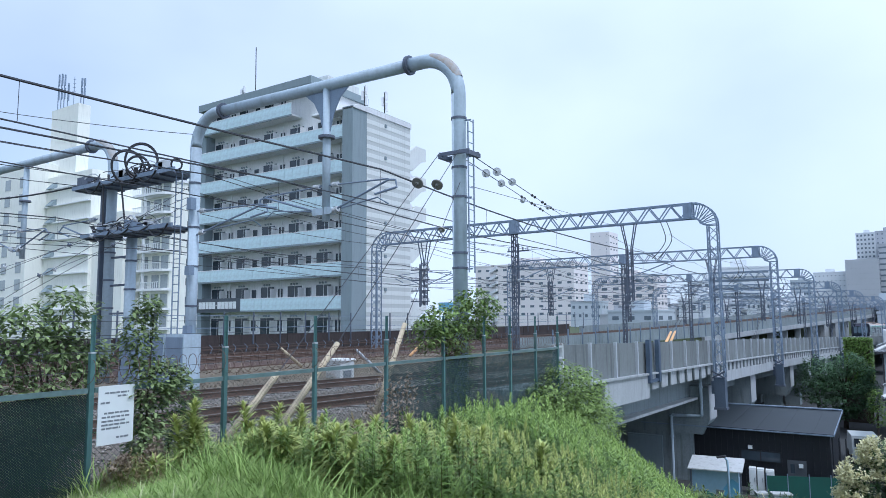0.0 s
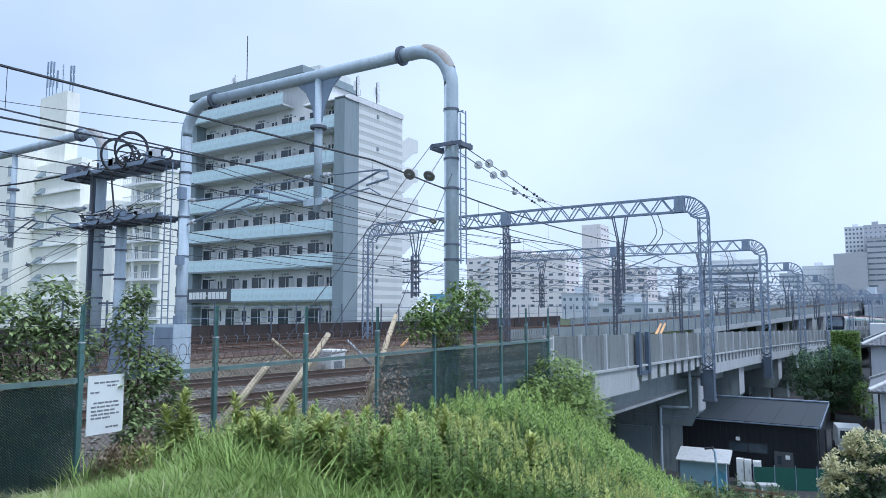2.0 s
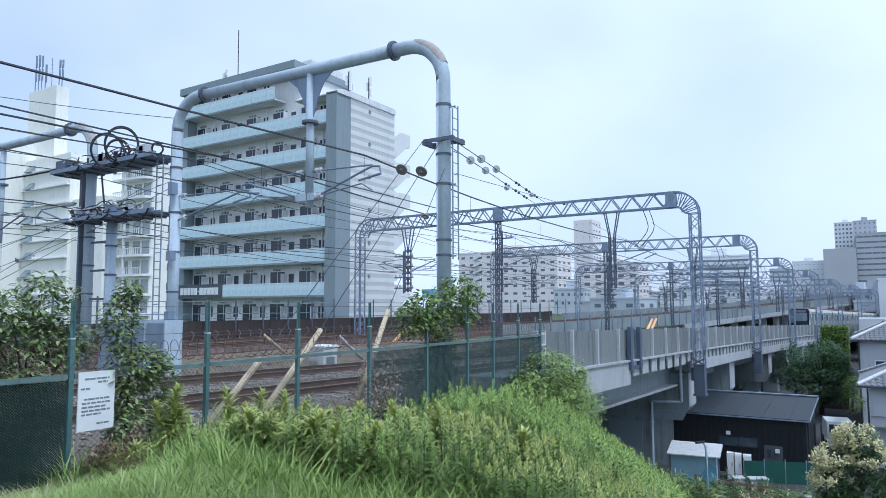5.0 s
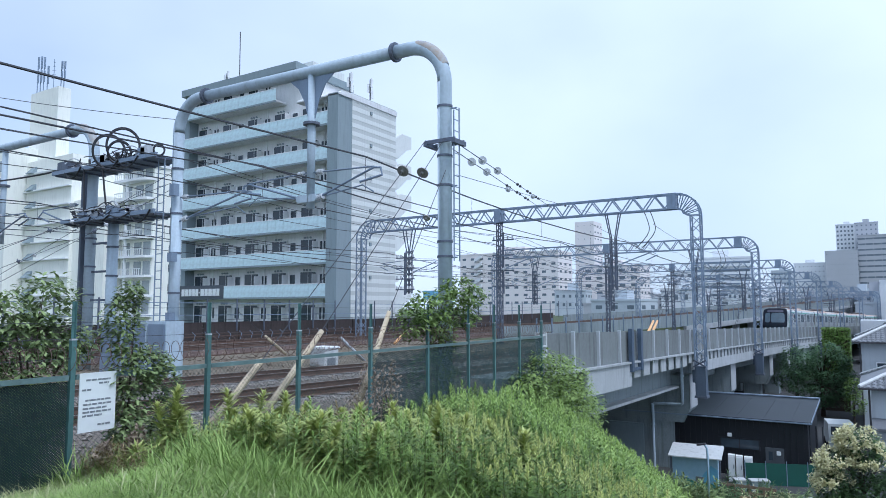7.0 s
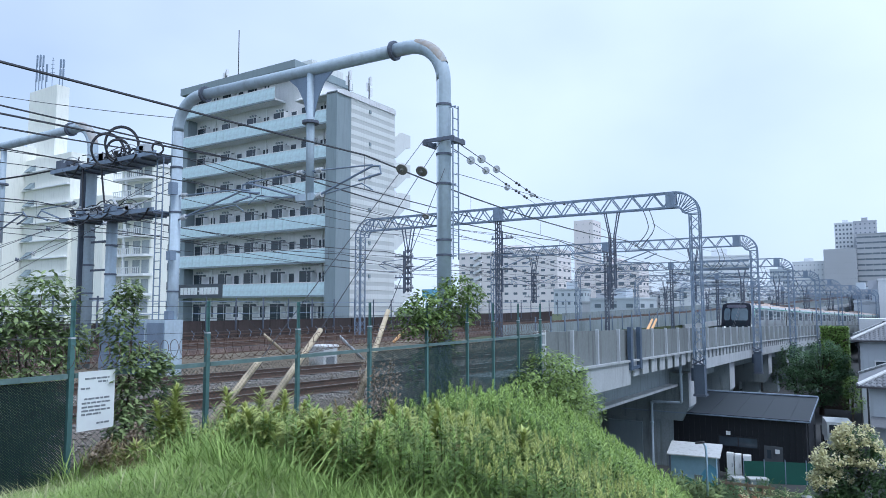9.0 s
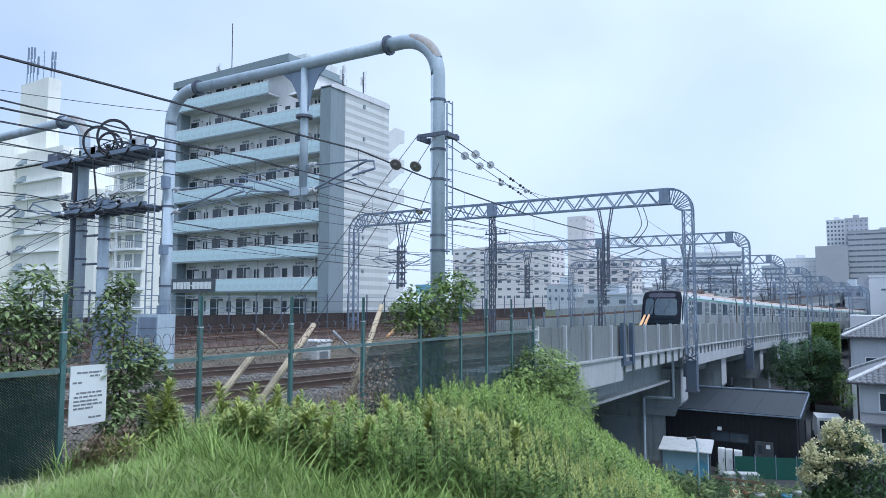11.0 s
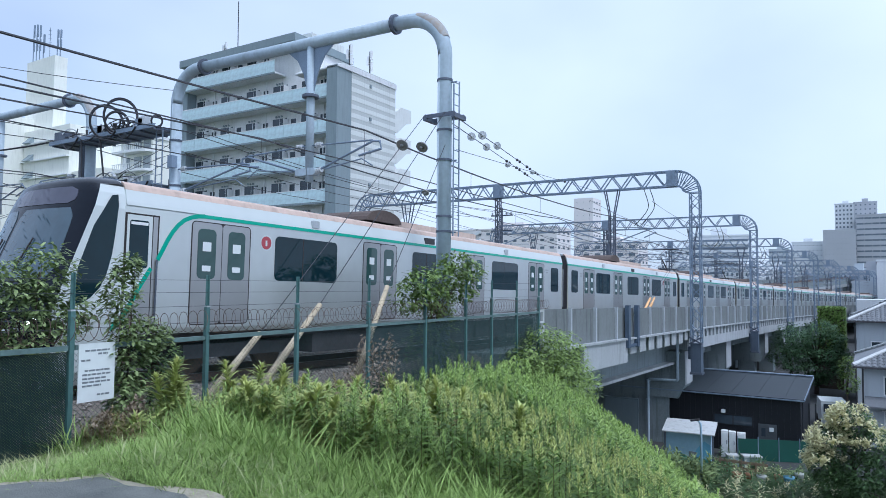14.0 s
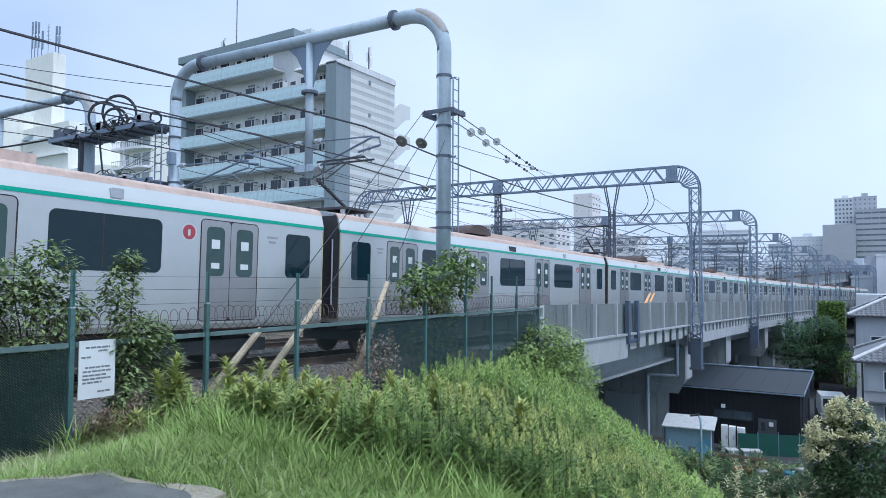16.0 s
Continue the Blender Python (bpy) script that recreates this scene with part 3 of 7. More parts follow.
    while s < 130:
        e = s + 2.5
        part("panel", strip(bmesh.new(), rect(-8.82, -8.7, 0.06, 1.3), s + 0.05, e - 0.05, 3), "panel", t)
        p = thing_post(along(s, -8.66, -0.12), heading(s), t)
        s, i = e, i + 1
    far = part("far_panels", strip(bmesh.new(), rect(-8.82, -8.7, -0.1, 1.3), 132.2, 280, 5), "panel", t)
    tagged(far, kind="stuff")
    return t


POST = {}


def thing_post(p, turn, parent):
    if "m" not in POST:
        ob = part("post", slab(-0.05, 0.06, -0.055, 0.055, -0.05, 1.47), "post_pale", parent)
        POST["m"] = ob.data
    else:
        ob = new("post", POST["m"])
        ob.parent = parent
    ob.matrix_basis = Matrix.Translation(p) @ pose(0, 0, 0, 0, 0, turn)
    return ob


make_parapet()

fascia = thing("fascia", "pale concrete slab edge with dark drain notches", "slab edge", kind="structure")
part("slab_edge", strip(bmesh.new(), rect(-8.72, -8.58, -0.95, -0.024), 23.2, 28.4), "concrete_pale", fascia)
s = 28.9
while s < 110:
    big = s > 39
    part("block", strip(bmesh.new(), rect(-8.68, -8.62, -0.64 if not big else -0.52, -0.022), s, s + (0.9 if not big else 0.62), 2), "concrete_pale", fascia)
    s += 1.45 if not big else 1.15
part("lip", strip(bmesh.new(), rect(-9.72, -8.5, -0.02, 0.056), 19.3, 280), "concrete_pale", fascia)
part("lower_band", strip(bmesh.new(), rect(-8.72, -8.62, -1.15, -0.525), 40, 280), "concrete_pale", fascia)


def make_pier(s):
    t = thing("pier", "grey concrete viaduct pier with a deep tapered cap", "pier", kind="structure")
    m = Matrix.Translation(along(s, 0)) @ pose(0, 0, 0, 0, 0, heading(s))
    z = grade(s)
    out = [(-8.95, -1.25), (-8.95, -3.1), (-9.35, -3.9), (-19.2, -3.9), (-20.4, -3.1), (-20.4, -1.25)]
    part("cap", prism(bmesh.new(), out, m @ pose(0, 0.9, 0, 90), 1.7), "concrete", t)
    # Thin pale plate: the light on the cap's end is put into colour.
    part("cap_end", prism(bmesh.new(), [(-0.85, -3.1), (0.95, -3.1), (0.95, -1.2), (-0.85, -1.2)], m @ pose(-8.95, 0, 0, 90, 0, 90), 0.03), "concrete_pale", t)
    for x in (-10.6, -14.4, -18.2):
        c = slab(x - 0.7, x + 0.7, -0.6, 0.65, LOW - z - 0.1, -3.9)
        ob = part("column", c, "concrete", t)
        ob.matrix_basis = m
    return t


for s in (41.2, 53.6, 71.0, 81.5, 93.0, 106.0, 120.0):
    make_pier(s)
tagged(part("girder_flange", strip(bmesh.new(), rect(-10.1, -9.5, -1.98, -1.86), 24.0, 40.3), "concrete_pale"), "pale lower flange of the viaduct girder", "viaduct", kind="structure")
tagged(part("dark_door", slab(-13.6, -11.6, 40.35, 40.5, LOW, -5.0), "wall_dark"), "grey steel door set under the viaduct", "door", kind="structure")
tagged(part("under_wall", slab(-19.5, -9.9, 40.52, 41.0, LOW, -4.7), "concrete"), "stained concrete wall under the viaduct", "wall", kind="structure")

wall = thing("trackside_wall", "brown corrugated sheet wall behind the tracks", "wall", kind="structure")
s = -30.0
while s < 84:
    part("sheet", strip(bmesh.new(), rect(-37.6, -37.48, -0.55, 1.05), s, s + 2.9, 6, level), "brown_wall", wall)
    s += 3.0


# ---- the near fence ----
def make_fence():
    t = thing("fence", "green steel posts with a dark net and coiled barbed wire", "fence")
    ys = [-11.4, -9.4, -7.4, -5.4, -3.3, -1.25, 0.75, 2.75, 4.77, 6.81, 8.71, 10.7, 12.74, 14.54, 15.89, 17.39, 18.9]
    for y in ys:
        post = part("post", slab(-8.432, -8.368, y - 0.03, y + 0.03, -1.7, 1.28), "green_post", t)
        part("extension", box(slab(-8.415, -8.409, y - 0.021, y + 0.021, 1.1, 1.76), -8.409, -8.375, y + 0.015, y + 0.021, 1.1, 1.76), "green_post", post)
        part("cap", slab(-8.436, -8.364, y - 0.034, y + 0.034, 1.28, 1.3), "post_pale", post)
    for a, b in zip(ys, ys[1:]):
        part("top_rail", slab(-8.43, -8.37, a + 0.045, b - 0.045, 0.795, 0.855), "teal_rail", t)
        bm = bmesh.new()
        L, z0, z1 = b - a - 0.09, (-0.95 if b < 5 else -1.5), 0.78
        H = z1 - z0
        n = int((L + H) / (0.032 if b < 5 else 0.075 if b < 11 else 0.045))
        wide = 0.0105 if b < 5 else (0.003 if b < 11 else 0.0095)
        for i in range(1, n):
            u = (L + H) * i / n
            p, q = (min(u, L), max(0.0, u - L)), (max(0.0, u - H), min(u, H))
            for flip in (0, 1):
                f0, f1 = (L - p[0], L - q[0]) if flip else (p[0], q[0])
                bar(bm, (-8.41 + 0.01 * flip, a + 0.045 + f0, z0 + p[1]), (-8.41 + 0.01 * flip, a + 0.045 + f1, z0 + q[1]), wide, 0.002 if 5 < b < 11 else 0.006, (1, 0, 0))
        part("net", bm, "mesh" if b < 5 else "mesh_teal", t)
    return t


make_fence()


# ---- overhead line gantries ----
def bend(c, r, a0, a1, n=10):
    return [(c[0] + r * math.cos(radians(a0 + (a1 - a0) * i / n)), c[1] + r * math.sin(radians(a0 + (a1 - a0) * i / n))) for i in range(n + 1)]


def pipe_portal(y, xr, xl, top, base, r, label, rust=(), fall=0.0):
    """Two bent legs and a beam of steel pipe; the beam falls towards its right end."""
    t = thing("pipe_gantry", label, "gantry")
    R, mid = 1.15, (xr + xl) / 2 - 0.7
    def P(x, z):
        return (x, y, z - fall * (x - mid))
    right = [(xr, base), (xr, top - R)] + bend((xr - R, top - R), R, 0, 90) + [(xr - R - 0.5, top)]
    left = [(xl, base), (xl, top - R)] + bend((xl + R, top - R), R, 180, 90) + [(xl + R + 0.3, top)]
    for prof in (right, left):
        part("leg", tube(bmesh.new(), [P(x, z) for x, z in prof], r, 18), "pipe", t, smooth=True)
    for (cx, a0, a1) in rust:
        part("rust_patch", tube(bmesh.new(), [P(x, z) for x, z in bend((cx, top - R), R + 0.035, a0, a1, 8)], [r * k for k in (0.9, 0.95, 0.98, 0.98, 0.98, 0.98, 0.98, 0.95, 0.9)], 18, False), "rust_paint", t, "rust-stained bend", smooth=True)
    part("beam", rod(P(xl + R + 0.3, top), P(xr - R - 0.5, top), r * 0.93, 18), "pipe", t, smooth=True)
    for x in (xl + R + 0.3, xr - R - 0.5):
        part("flange", tube(bmesh.new(), [P(x - 0.05, top), P(x + 0.05, top)], r * 1.42, 16), "galv_dark", t)
    return t


GY = 15.25
near_portal = pipe_portal(GY, -9.5, -20.7, 9.0, -0.7, 0.195, "pale blue-grey steel pipe portal with rust-stained bend", ((-9.5 - 1.15, 22, 78),), 0.0143)
left_portal = pipe_portal(GY, -25.95, -40.0, 9.0, -0.8, 0.195, "pale blue-grey steel pipe portal over the far tracks", ((-25.95 - 1.15, 15, 90),))


def lattice_post(bm, a, b, w, n, r=0.035):
    a, b = Vector(a), Vector(b)
    cs = [(-w, -w), (w, -w), (w, w), (-w, w)]
    for cx, cy in cs:
        bar(bm, a + Vector((cx, cy, 0)), b + Vector((cx, cy, 0)), r * 2, r * 2, (0, 1, 0))
    for i in range(n):
        p, q = a.lerp(b, i / n), a.lerp(b, (i + 1) / n)
        for k in range(4):
            u, v = cs[k], cs[(k + 1) % 4]
            if i % 2:
                u, v = v, u
            bar(bm, p + Vector((*u, 0)), q + Vector((*v, 0)), r, r, (0.3, 1, 0.2))
    return bm


def truss_portal(s, lr, ll, top, mids, drops, group="lattice gantries"):
    t = thing("lattice_gantry", "grey steel lattice portal over the tracks", "gantry", group=group)
    o = along(s, 0)
    m = Matrix.Translation((o.x, o.y, 0)) @ pose(0, 0, 0, 0, 0, heading(s))
    z0 = grade(s) - 0.7
    w, dep, R = 0.26, 0.85, 1.3
    outer = [(lr + w, top - R)] + bend((lr + w - R, top - R), R, 0, 90, 6)[1:] + [(ll - w + R, top)] + bend((ll - w + R, top - R), R, 90, 180, 6)[1:]
    inner = [(lr - w, top - R)] + bend((lr + w - R, top - R), R - dep, 0, 90, 6)[1:] + [(ll - w + R, top - dep)] + bend((ll - w + R, top - R), R - dep, 90, 180, 6)[1:]
    bm = bmesh.new()
    for y in (-w, w):
        for line in (outer, inner):
            for p, q in zip(line, line[1:]):
                bar(bm, (p[0], y, p[1]), (q[0], y, q[1]), 0.08, 0.08, (0, 1, 0))
        for p, q in list(zip(outer, inner))[:7] + list(zip(outer, inner))[7:]:
            bar(bm, (p[0], y, p[1]), (q[0], y, q[1]), 0.05, 0.05, (0, 1, 0))
        x0, x1 = ll - w + R, lr + w - R
        n = int((x1 - x0) / 0.62)
        for i in range(n):
            u, v = x0 + (x1 - x0) * i / n, x0 + (x1 - x0) * (i + 1) / n
            zz = (top, top - dep) if i % 2 else (top - dep, top)
            bar(bm, (u, y, zz[0]), (v, y, zz[1]), 0.06, 0.06, (0, 1, 0))
    for x in np.arange(ll + 1, lr - 0.5, 1.24):
        for z in (top, top - dep):
            bar(bm, (x, -w, z), (x, w, z), 0.05, 0.05)
    part("beam", bm, "galv", t).matrix_basis = m
    for x in (lr + w - R - 0.25, -20.7):
        part("splice_plate", slab(x - 0.24, x + 0.24, -w - 0.045, w + 0.045, top - dep + 0.03, top - 0.03), "galv", t).matrix_basis = m
    for x, zb in ((lr, z0), (ll, -0.8)):
        bm = bmesh.new()
        lattice_post(bm, (x, 0, zb), (x, 0, top - R), w, int((top - R - zb) / 0.5))
        part("leg", bm, "galv", t).matrix_basis = m
    if s < 110:
        foot = part("foot_box", box(slab(lr - 0.28, lr + 0.28, -0.3, 0.3, grade(s) - 2.3, grade(s) - 0.7), lr - 0.44, lr - 0.28, -0.2, 0.2, grade(s) - 1.6, grade(s) - 0.9), "foot_steel", t, "blue-grey steel foot box")
        foot.matrix_basis = m
        part("foot_plate", slab(lr - 0.33, lr + 0.33, -0.34, 0.34, grade(s) - 2.42, grade(s) - 2.3), "galv_dark", foot)
        for k in (-1, 1):
            part("brace", bar(bmesh.new(), (lr - k * 0.33, -0.33, grade(s) - 0.72), (lr + k * 0.33, -0.33, grade(s) - 0.35), 0.08, 0.08), "galv_dark", foot)
    for x in mids:
        bm = bmesh.new()
        lattice_post(bm, (x, 0, grade(s) - 0.6), (x, 0, top - dep), 0.14, 26, 0.03)
        part("post", bm, "galv_dark", t).matrix_basis = m
    for x in drops:
        bm = bmesh.new()
        for sx in (-1, 1):
            for sy in (-1, 1):
                bar(bm, (x + sx * 0.42, sy * 0.2, top - dep), (x + sx * 0.14, sy * 0.14, top - dep - 1.5), 0.06, 0.06, (0, 1, 0))
        lattice_post(bm, (x, 0, top - dep - 4.6), (x, 0, top - dep - 1.5), 0.15, 8)
        part("dropper", bm, "galv_dark", t).matrix_basis = m
    return t


for s, top in ((40.0, 8.2), (60.5, 7.5), (81.0, 6.8), (101.5, 6.3), (122.0, 5.8), (143.0, 5.4), (164.0, 5.0), (186.0, 4.8), (208.0, 4.5)):
    truss_portal(s, -8.2, -32.4, top, (-20.7,), (-13.0, -28.0))


# ---- train ----
def car_shell(bm, y0, y1, w=1.39):
    pts = [(w - 0.02, 0.88), (w, 0.98), (w, 2.2), (w, 3.06), (w - 0.1, 3.42), (w - 0.2, 3.52), (w - 0.6, 3.62), (0, 3.66)]
    prof = pts + [(-x, z) for x, z in pts[-2::-1]]
    rings = [[bm.verts.new((x, y, z)) for x, z in prof] for y in (y0, y1)]
    k = len(prof)
    for i in range(k):
        bm.faces.new((rings[0][i], rings[0][(i + 1) % k], rings[1][(i + 1) % k], rings[1][i]))
    bm.faces.new(rings[0])
    bm.faces.new(rings[1][::-1])
    return bm


def rounded(w, h, r, n=4):
    out = []
    for cx, cy, a in ((w / 2 - r, h / 2 - r, 0), (-w / 2 + r, h / 2 - r, 90), (-w / 2 + r, -h / 2 + r, 180), (w / 2 - r, -h / 2 + r, 270)):
        out += [(cx + r * math.cos(radians(a + 90 * i / n)), cy + r * math.sin(radians(a + 90 * i / n))) for i in range(n + 1)]
    return out


def side_plate(y, z, w, h, r, side, proud, depth=0.03):
    """A rounded plate on a car's side wall."""
    m = pose(side * (1.39 + proud - depth), y, z, 90, 0, 90) if side > 0 else pose(-1.39 - proud + depth, y, z, 90, 0, -90)
    return prism(bmesh.new(), rounded(w, h, r), m, depth)


DOORS = (-7.18, -2.9, 2.3, 7.07)


def make_car(cab, panto, duct=(-0.95, 3.6), name="train_car"):
    t = thing(name, "stainless steel commuter train car with a green line under the eaves", "train car", group="cars of the train")
    y0, y1 = (-9.93 if cab else -9.8), 9.8
    doors = (-7.86, -2.7, 2.28, 7.2) if cab else DOORS
    part("body", car_shell(bmesh.new(), y0, y1), "silver", t)
    for sd in (1, -1):
        x = sd * 1.39
        a0 = -7.9 if cab else y0
        part("eaves_band", prism(bmesh.new(), [(x * 1.004, 3.13), (x * 0.9935, 3.2), (x * 0.952, 3.4), (x * 0.86, 3.4), (x * 0.86, 3.13)], pose(0, y1, 0, 90), y1 - y0), "train_white", t, "white band under the roof")
        part("roof_edge", prism(bmesh.new(), [(x * 0.953, 3.4), (x * 0.915, 3.5), (x * 0.85, 3.55), (x * 0.8, 3.4)], pose(0, y1, 0, 90), y1 - y0), "roof_dust", t, "dusty pinkish roof edge")
        part("stripe", prism(bmesh.new(), [(x * 1.009, 3.06), (x * 1.004, 3.13), (x * 0.96, 3.13), (x * 0.96, 3.06)], pose(0, y1, 0, 90), y1 - (-8.35 if cab else y0)), "train_green", t, "green line")
        for y in doors:
            d = part("door", side_plate(y, 2.01, 1.46, 1.98, 0.1, sd, 0.002), "rubber", t)
            for k in (-1, 1):
                part("leaf", side_plate(y + k * 0.356, 2.01, 0.695, 1.94, 0.07, sd, 0.005), "door_steel", d)
                part("pane", side_plate(y + k * 0.365, 2.38, 0.43, 0.96, 0.1, sd, 0.008), "door_glass", d)
                for zz in (2.52, 2.1):
                    part("sticker", side_plate(y + k * 0.365, zz, 0.2, 0.18 if zz > 2.3 else 0.11, 0.01, sd, 0.01), "white_sign", d)
        for a, b in zip(doors, doors[1:]):
            wn_ = part("window", side_plate((a + b) / 2 - (0.19 if b > 6 else 0.15 if a < -6 else 0.0), 2.4, 2.02, 0.96, 0.12, sd, 0.005), "train_glass", t)
            part("mullion", side_plate((a + b) / 2 - 0.3, 2.4, 0.025, 0.94, 0.005, sd, 0.007), "rubber", wn_)
        for y in (-8.98, 8.98):
            if not (cab and y < 0):
                part("window", side_plate(y, 2.4, 0.76, 0.96, 0.1, sd, 0.005), "train_glass", t)
        em = part("emblem", side_plate(6.08 if not cab else -6.7, 2.71, 0.34, 0.34, 0.165, sd, 0.004), "train_white", t, "red round emblem")
        part("disc", side_plate(6.08 if not cab else -6.7, 2.71, 0.28, 0.28, 0.135, sd, 0.006), "red", em)
        part("mark", side_plate(6.08 if not cab else -6.7, 2.7, 0.05, 0.12, 0.01, sd, 0.008), "train_white", em)
        for y in ((8.2,) if cab else (8.2, -8.2)):
            for z, w in ((2.76, 0.3), (2.66, 0.2)):
                part("marking", side_plate(y, z, w, 0.045, 0.01, sd, 0.004), "door_steel", t)
        for y in ((y1 - 0.03,) if cab else (y1 - 0.03, y0 + 0.03)):
            part("corner_strip", side_plate(y, 2.02, 0.035, 2.0, 0.01, sd, 0.004), "strip_yellow", t, "faded yellow strip at the car's corner")
            part("grab_rail", rod((sd * 1.2, y + math.copysign(0.09, y), 1.3), (sd * 1.2, y + math.copysign(0.09, y), 2.9), 0.02, 8), "post_pale", t)
        part("display_box", side_plate(-0.35, 3.24, 0.5, 0.17, 0.02, sd, 0.012, 0.09), "under", t, "dark destination display box")
        for y in (-5.2, 4.6):
            part("lamp_box", side_plate(y, 3.25, 0.24, 0.17, 0.03, sd, 0.015, 0.09), "post_pale", t, "pale side lamp box")
    part("roof", prism(bmesh.new(), [(-1.2, 3.53), (-0.6, 3.64), (0, 3.68), (0.6, 3.64), (1.2, 3.53), (0, 3.5)], pose(0, y1 - 0.05, 0, 90), y1 - y0 - 0.3), "roof_dust", t, "dusty pinkish roof")
    hump = bend((0, 0), 1, 0, 180, 10)
    part("air_conditioner", prism(bmesh.new(), [(0.8 * u, 0.33 * v) for u, v in hump], pose(0.9, -1.9, 3.66, 90, 0, 90) @ pose(0, 0, -1.8), 1.8), "roof_unit", t, "rust-brown rounded air conditioner")
    part("roof_duct", slab(-0.7, 0.7, *duct, 3.6, 3.8), "roof_dust", t)
    part("underframe", slab(-1.2, 1.2, y0 + 0.2, y1 - 0.1, 0.72, 0.9), "under", t)
    for a, b, z in ((-5.0, -2.2, 0.3), (-2.0, -0.4, 0.36), (-0.2, 2.6, 0.28), (2.8, 5.0, 0.33)):
        part("equipment_box", slab(-1.22, 1.22, a, b, z, 0.72), "under", t)
    for y in (-6.9, 6.9):
        bg = part("bogie", slab(-1.05, 1.05, y - 1.5, y + 1.5, 0.35, 0.62), "under", t)
        for yy in (-1.05, 1.05):
            for x in (-0.57, 0.57):
                part("wheel", rod((x - 0.06, y + yy, 0.43), (x + 0.06, y + yy, 0.43), 0.43, 16), "rail", bg)
    part("gangway", slab(-0.7, 0.7, y1 - 0.02, y1 + 0.58, 1.0, 3.35), "rubber", t)
    part("end_wall", prism(bmesh.new(), [(-1.3, 1.0), (1.3, 1.0), (1.34, 1.3), (1.34, 3.05), (1.22, 3.45), (-1.22, 3.45), (-1.34, 3.05), (-1.34, 1.3)], pose(0, y1 + 0.012, 0, 90), 0.02), "under", t, "dark grey end wall")
    if not cab:
        part("end_wall", prism(bmesh.new(), [(-1.34, 1.0), (1.34, 1.0), (1.37, 1.3), (1.37, 3.05), (1.25, 3.48), (-1.25, 3.48), (-1.37, 3.05), (-1.37, 1.3)], pose(0, y0 + 0.008, 0, 90), 0.02), "under", t, "dark grey end wall")
    if panto:
        make_pantograph(t, -8.3)
    if cab:
        make_cab(t)
    return t


def make_pantograph(t, y):
    p = part("pantograph", slab(-0.75, 0.75, y - 0.6, y + 0.6, 3.78, 3.84), "under", t, "folded single-arm pantograph")
    for x in (-0.6, 0.6):
        for yy in (-0.5, 0.5):
            part("insulator", rod((x, y + yy, 3.6), (x, y + yy, 3.8), 0.07), "porcelain", p)
    bm = bmesh.new()
    bar(bm, (0, y + 0.5, 3.85), (0, y - 0.85, 4.55), 0.07, 0.055)
    bar(bm, (-0.3, y - 0.85, 4.55), (-0.1, y + 0.25, 5.2), 0.03, 0.03)
    bar(bm, (0.3, y - 0.85, 4.55), (0.1, y + 0.25, 5.2), 0.03, 0.03)
    part("arm", bm, "under", p)
    bm = bmesh.new()
    for d in (-0.2, 0.2):
        bar(bm, (-0.85, y + 0.25 + d, 5.24), (0.85, y + 0.25 + d, 5.24), 0.045, 0.045)
    part("head", bm, "under", p)


NOSE = ((0.5, 1.24), (0.95, 1.335), (1.25, 1.388), (3.05, 1.388), (3.3, 1.33), (3.44, 1.27), (3.6, 1.1))


def nose_half(z):
    return float(np.interp(z, [p[0] for p in NOSE], [p[1] for p in NOSE]))


def nose_edge(z):
    """Where the white side ends and the front mask begins."""
    return -10.36 - 0.355 * (3.44 - max(z, 1.3)) + 0.25 * max(0.0, 1.3 - z)


def nose_y(x, z):
    w = nose_half(z)
    return nose_edge(z) - (0.31 - 0.03 * z) * (1 - min(1.0, abs(x) / w) ** 2.6)


def nose_patch(x0, x1, z0, z1, slant=0.0, proud=0.008, nx=10, nz=8, round_=0.12):
    """A pane that follows the curve of the nose, with its corners cut."""
    bm = bmesh.new()
    rows = []
    for j in range(nz + 1):
        v = j / nz
        z = z0 + (z1 - z0) * v
        cut = round_ * max(0.0, 1 - min(v, 1 - v) * nz / 1.5) ** 2
        a, b = x0 + cut + (slant if x0 > 0 else -slant * 0.4) * v * 0, x1 - cut - slant * v
        rows.append([bm.verts.new((a + (b - a) * i / nx, nose_y(a + (b - a) * i / nx, z) - proud, z)) for i in range(nx + 1)])
    for p, q in zip(rows, rows[1:]):
        for i in range(nx):
            bm.faces.new((p[i], p[i + 1], q[i + 1], q[i]))
    rim = bmesh.ops.extrude_face_region(bm, geom=list(bm.faces))
    bmesh.ops.translate(bm, verts=[g for g in rim["geom"] if isinstance(g, bmesh.types.BMVert)], vec=(0, 0.016, 0))
    return bm


def make_cab(t):
    # the white sides of the nose
    for sd in (1, -1):
        bm = bmesh.new()
        zs = [0.62, 0.8, 0.95, 1.1, 1.25, 1.5, 1.8, 2.1, 2.4, 2.7, 3.05, 3.18, 3.3, 3.44]
        rows = [[bm.verts.new((sd * nose_half(z), -9.9 + (nose_edge(z) + 9.9) * i / 3, z)) for i in range(4)] for z in zs]
        top = [bm.verts.new((sd * 1.1, -9.9 - 0.1 * i, 3.57 - 0.01 * i)) for i in range(4)]
        for p, q in zip(rows, rows[1:] + [top]):
            for i in range(3):
                if q is not top:
                    bm.faces.new((p[i], p[i + 1], q[i + 1], q[i]))
        rim = bmesh.ops.extrude_face_region(bm, geom=list(bm.faces))
        bmesh.ops.translate(bm, verts=[g for g in rim["geom"] if isinstance(g, bmesh.types.BMVert)], vec=(-sd * 0.04, 0, 0))
        bmesh.ops.delete(bm, geom=top, context="VERTS")
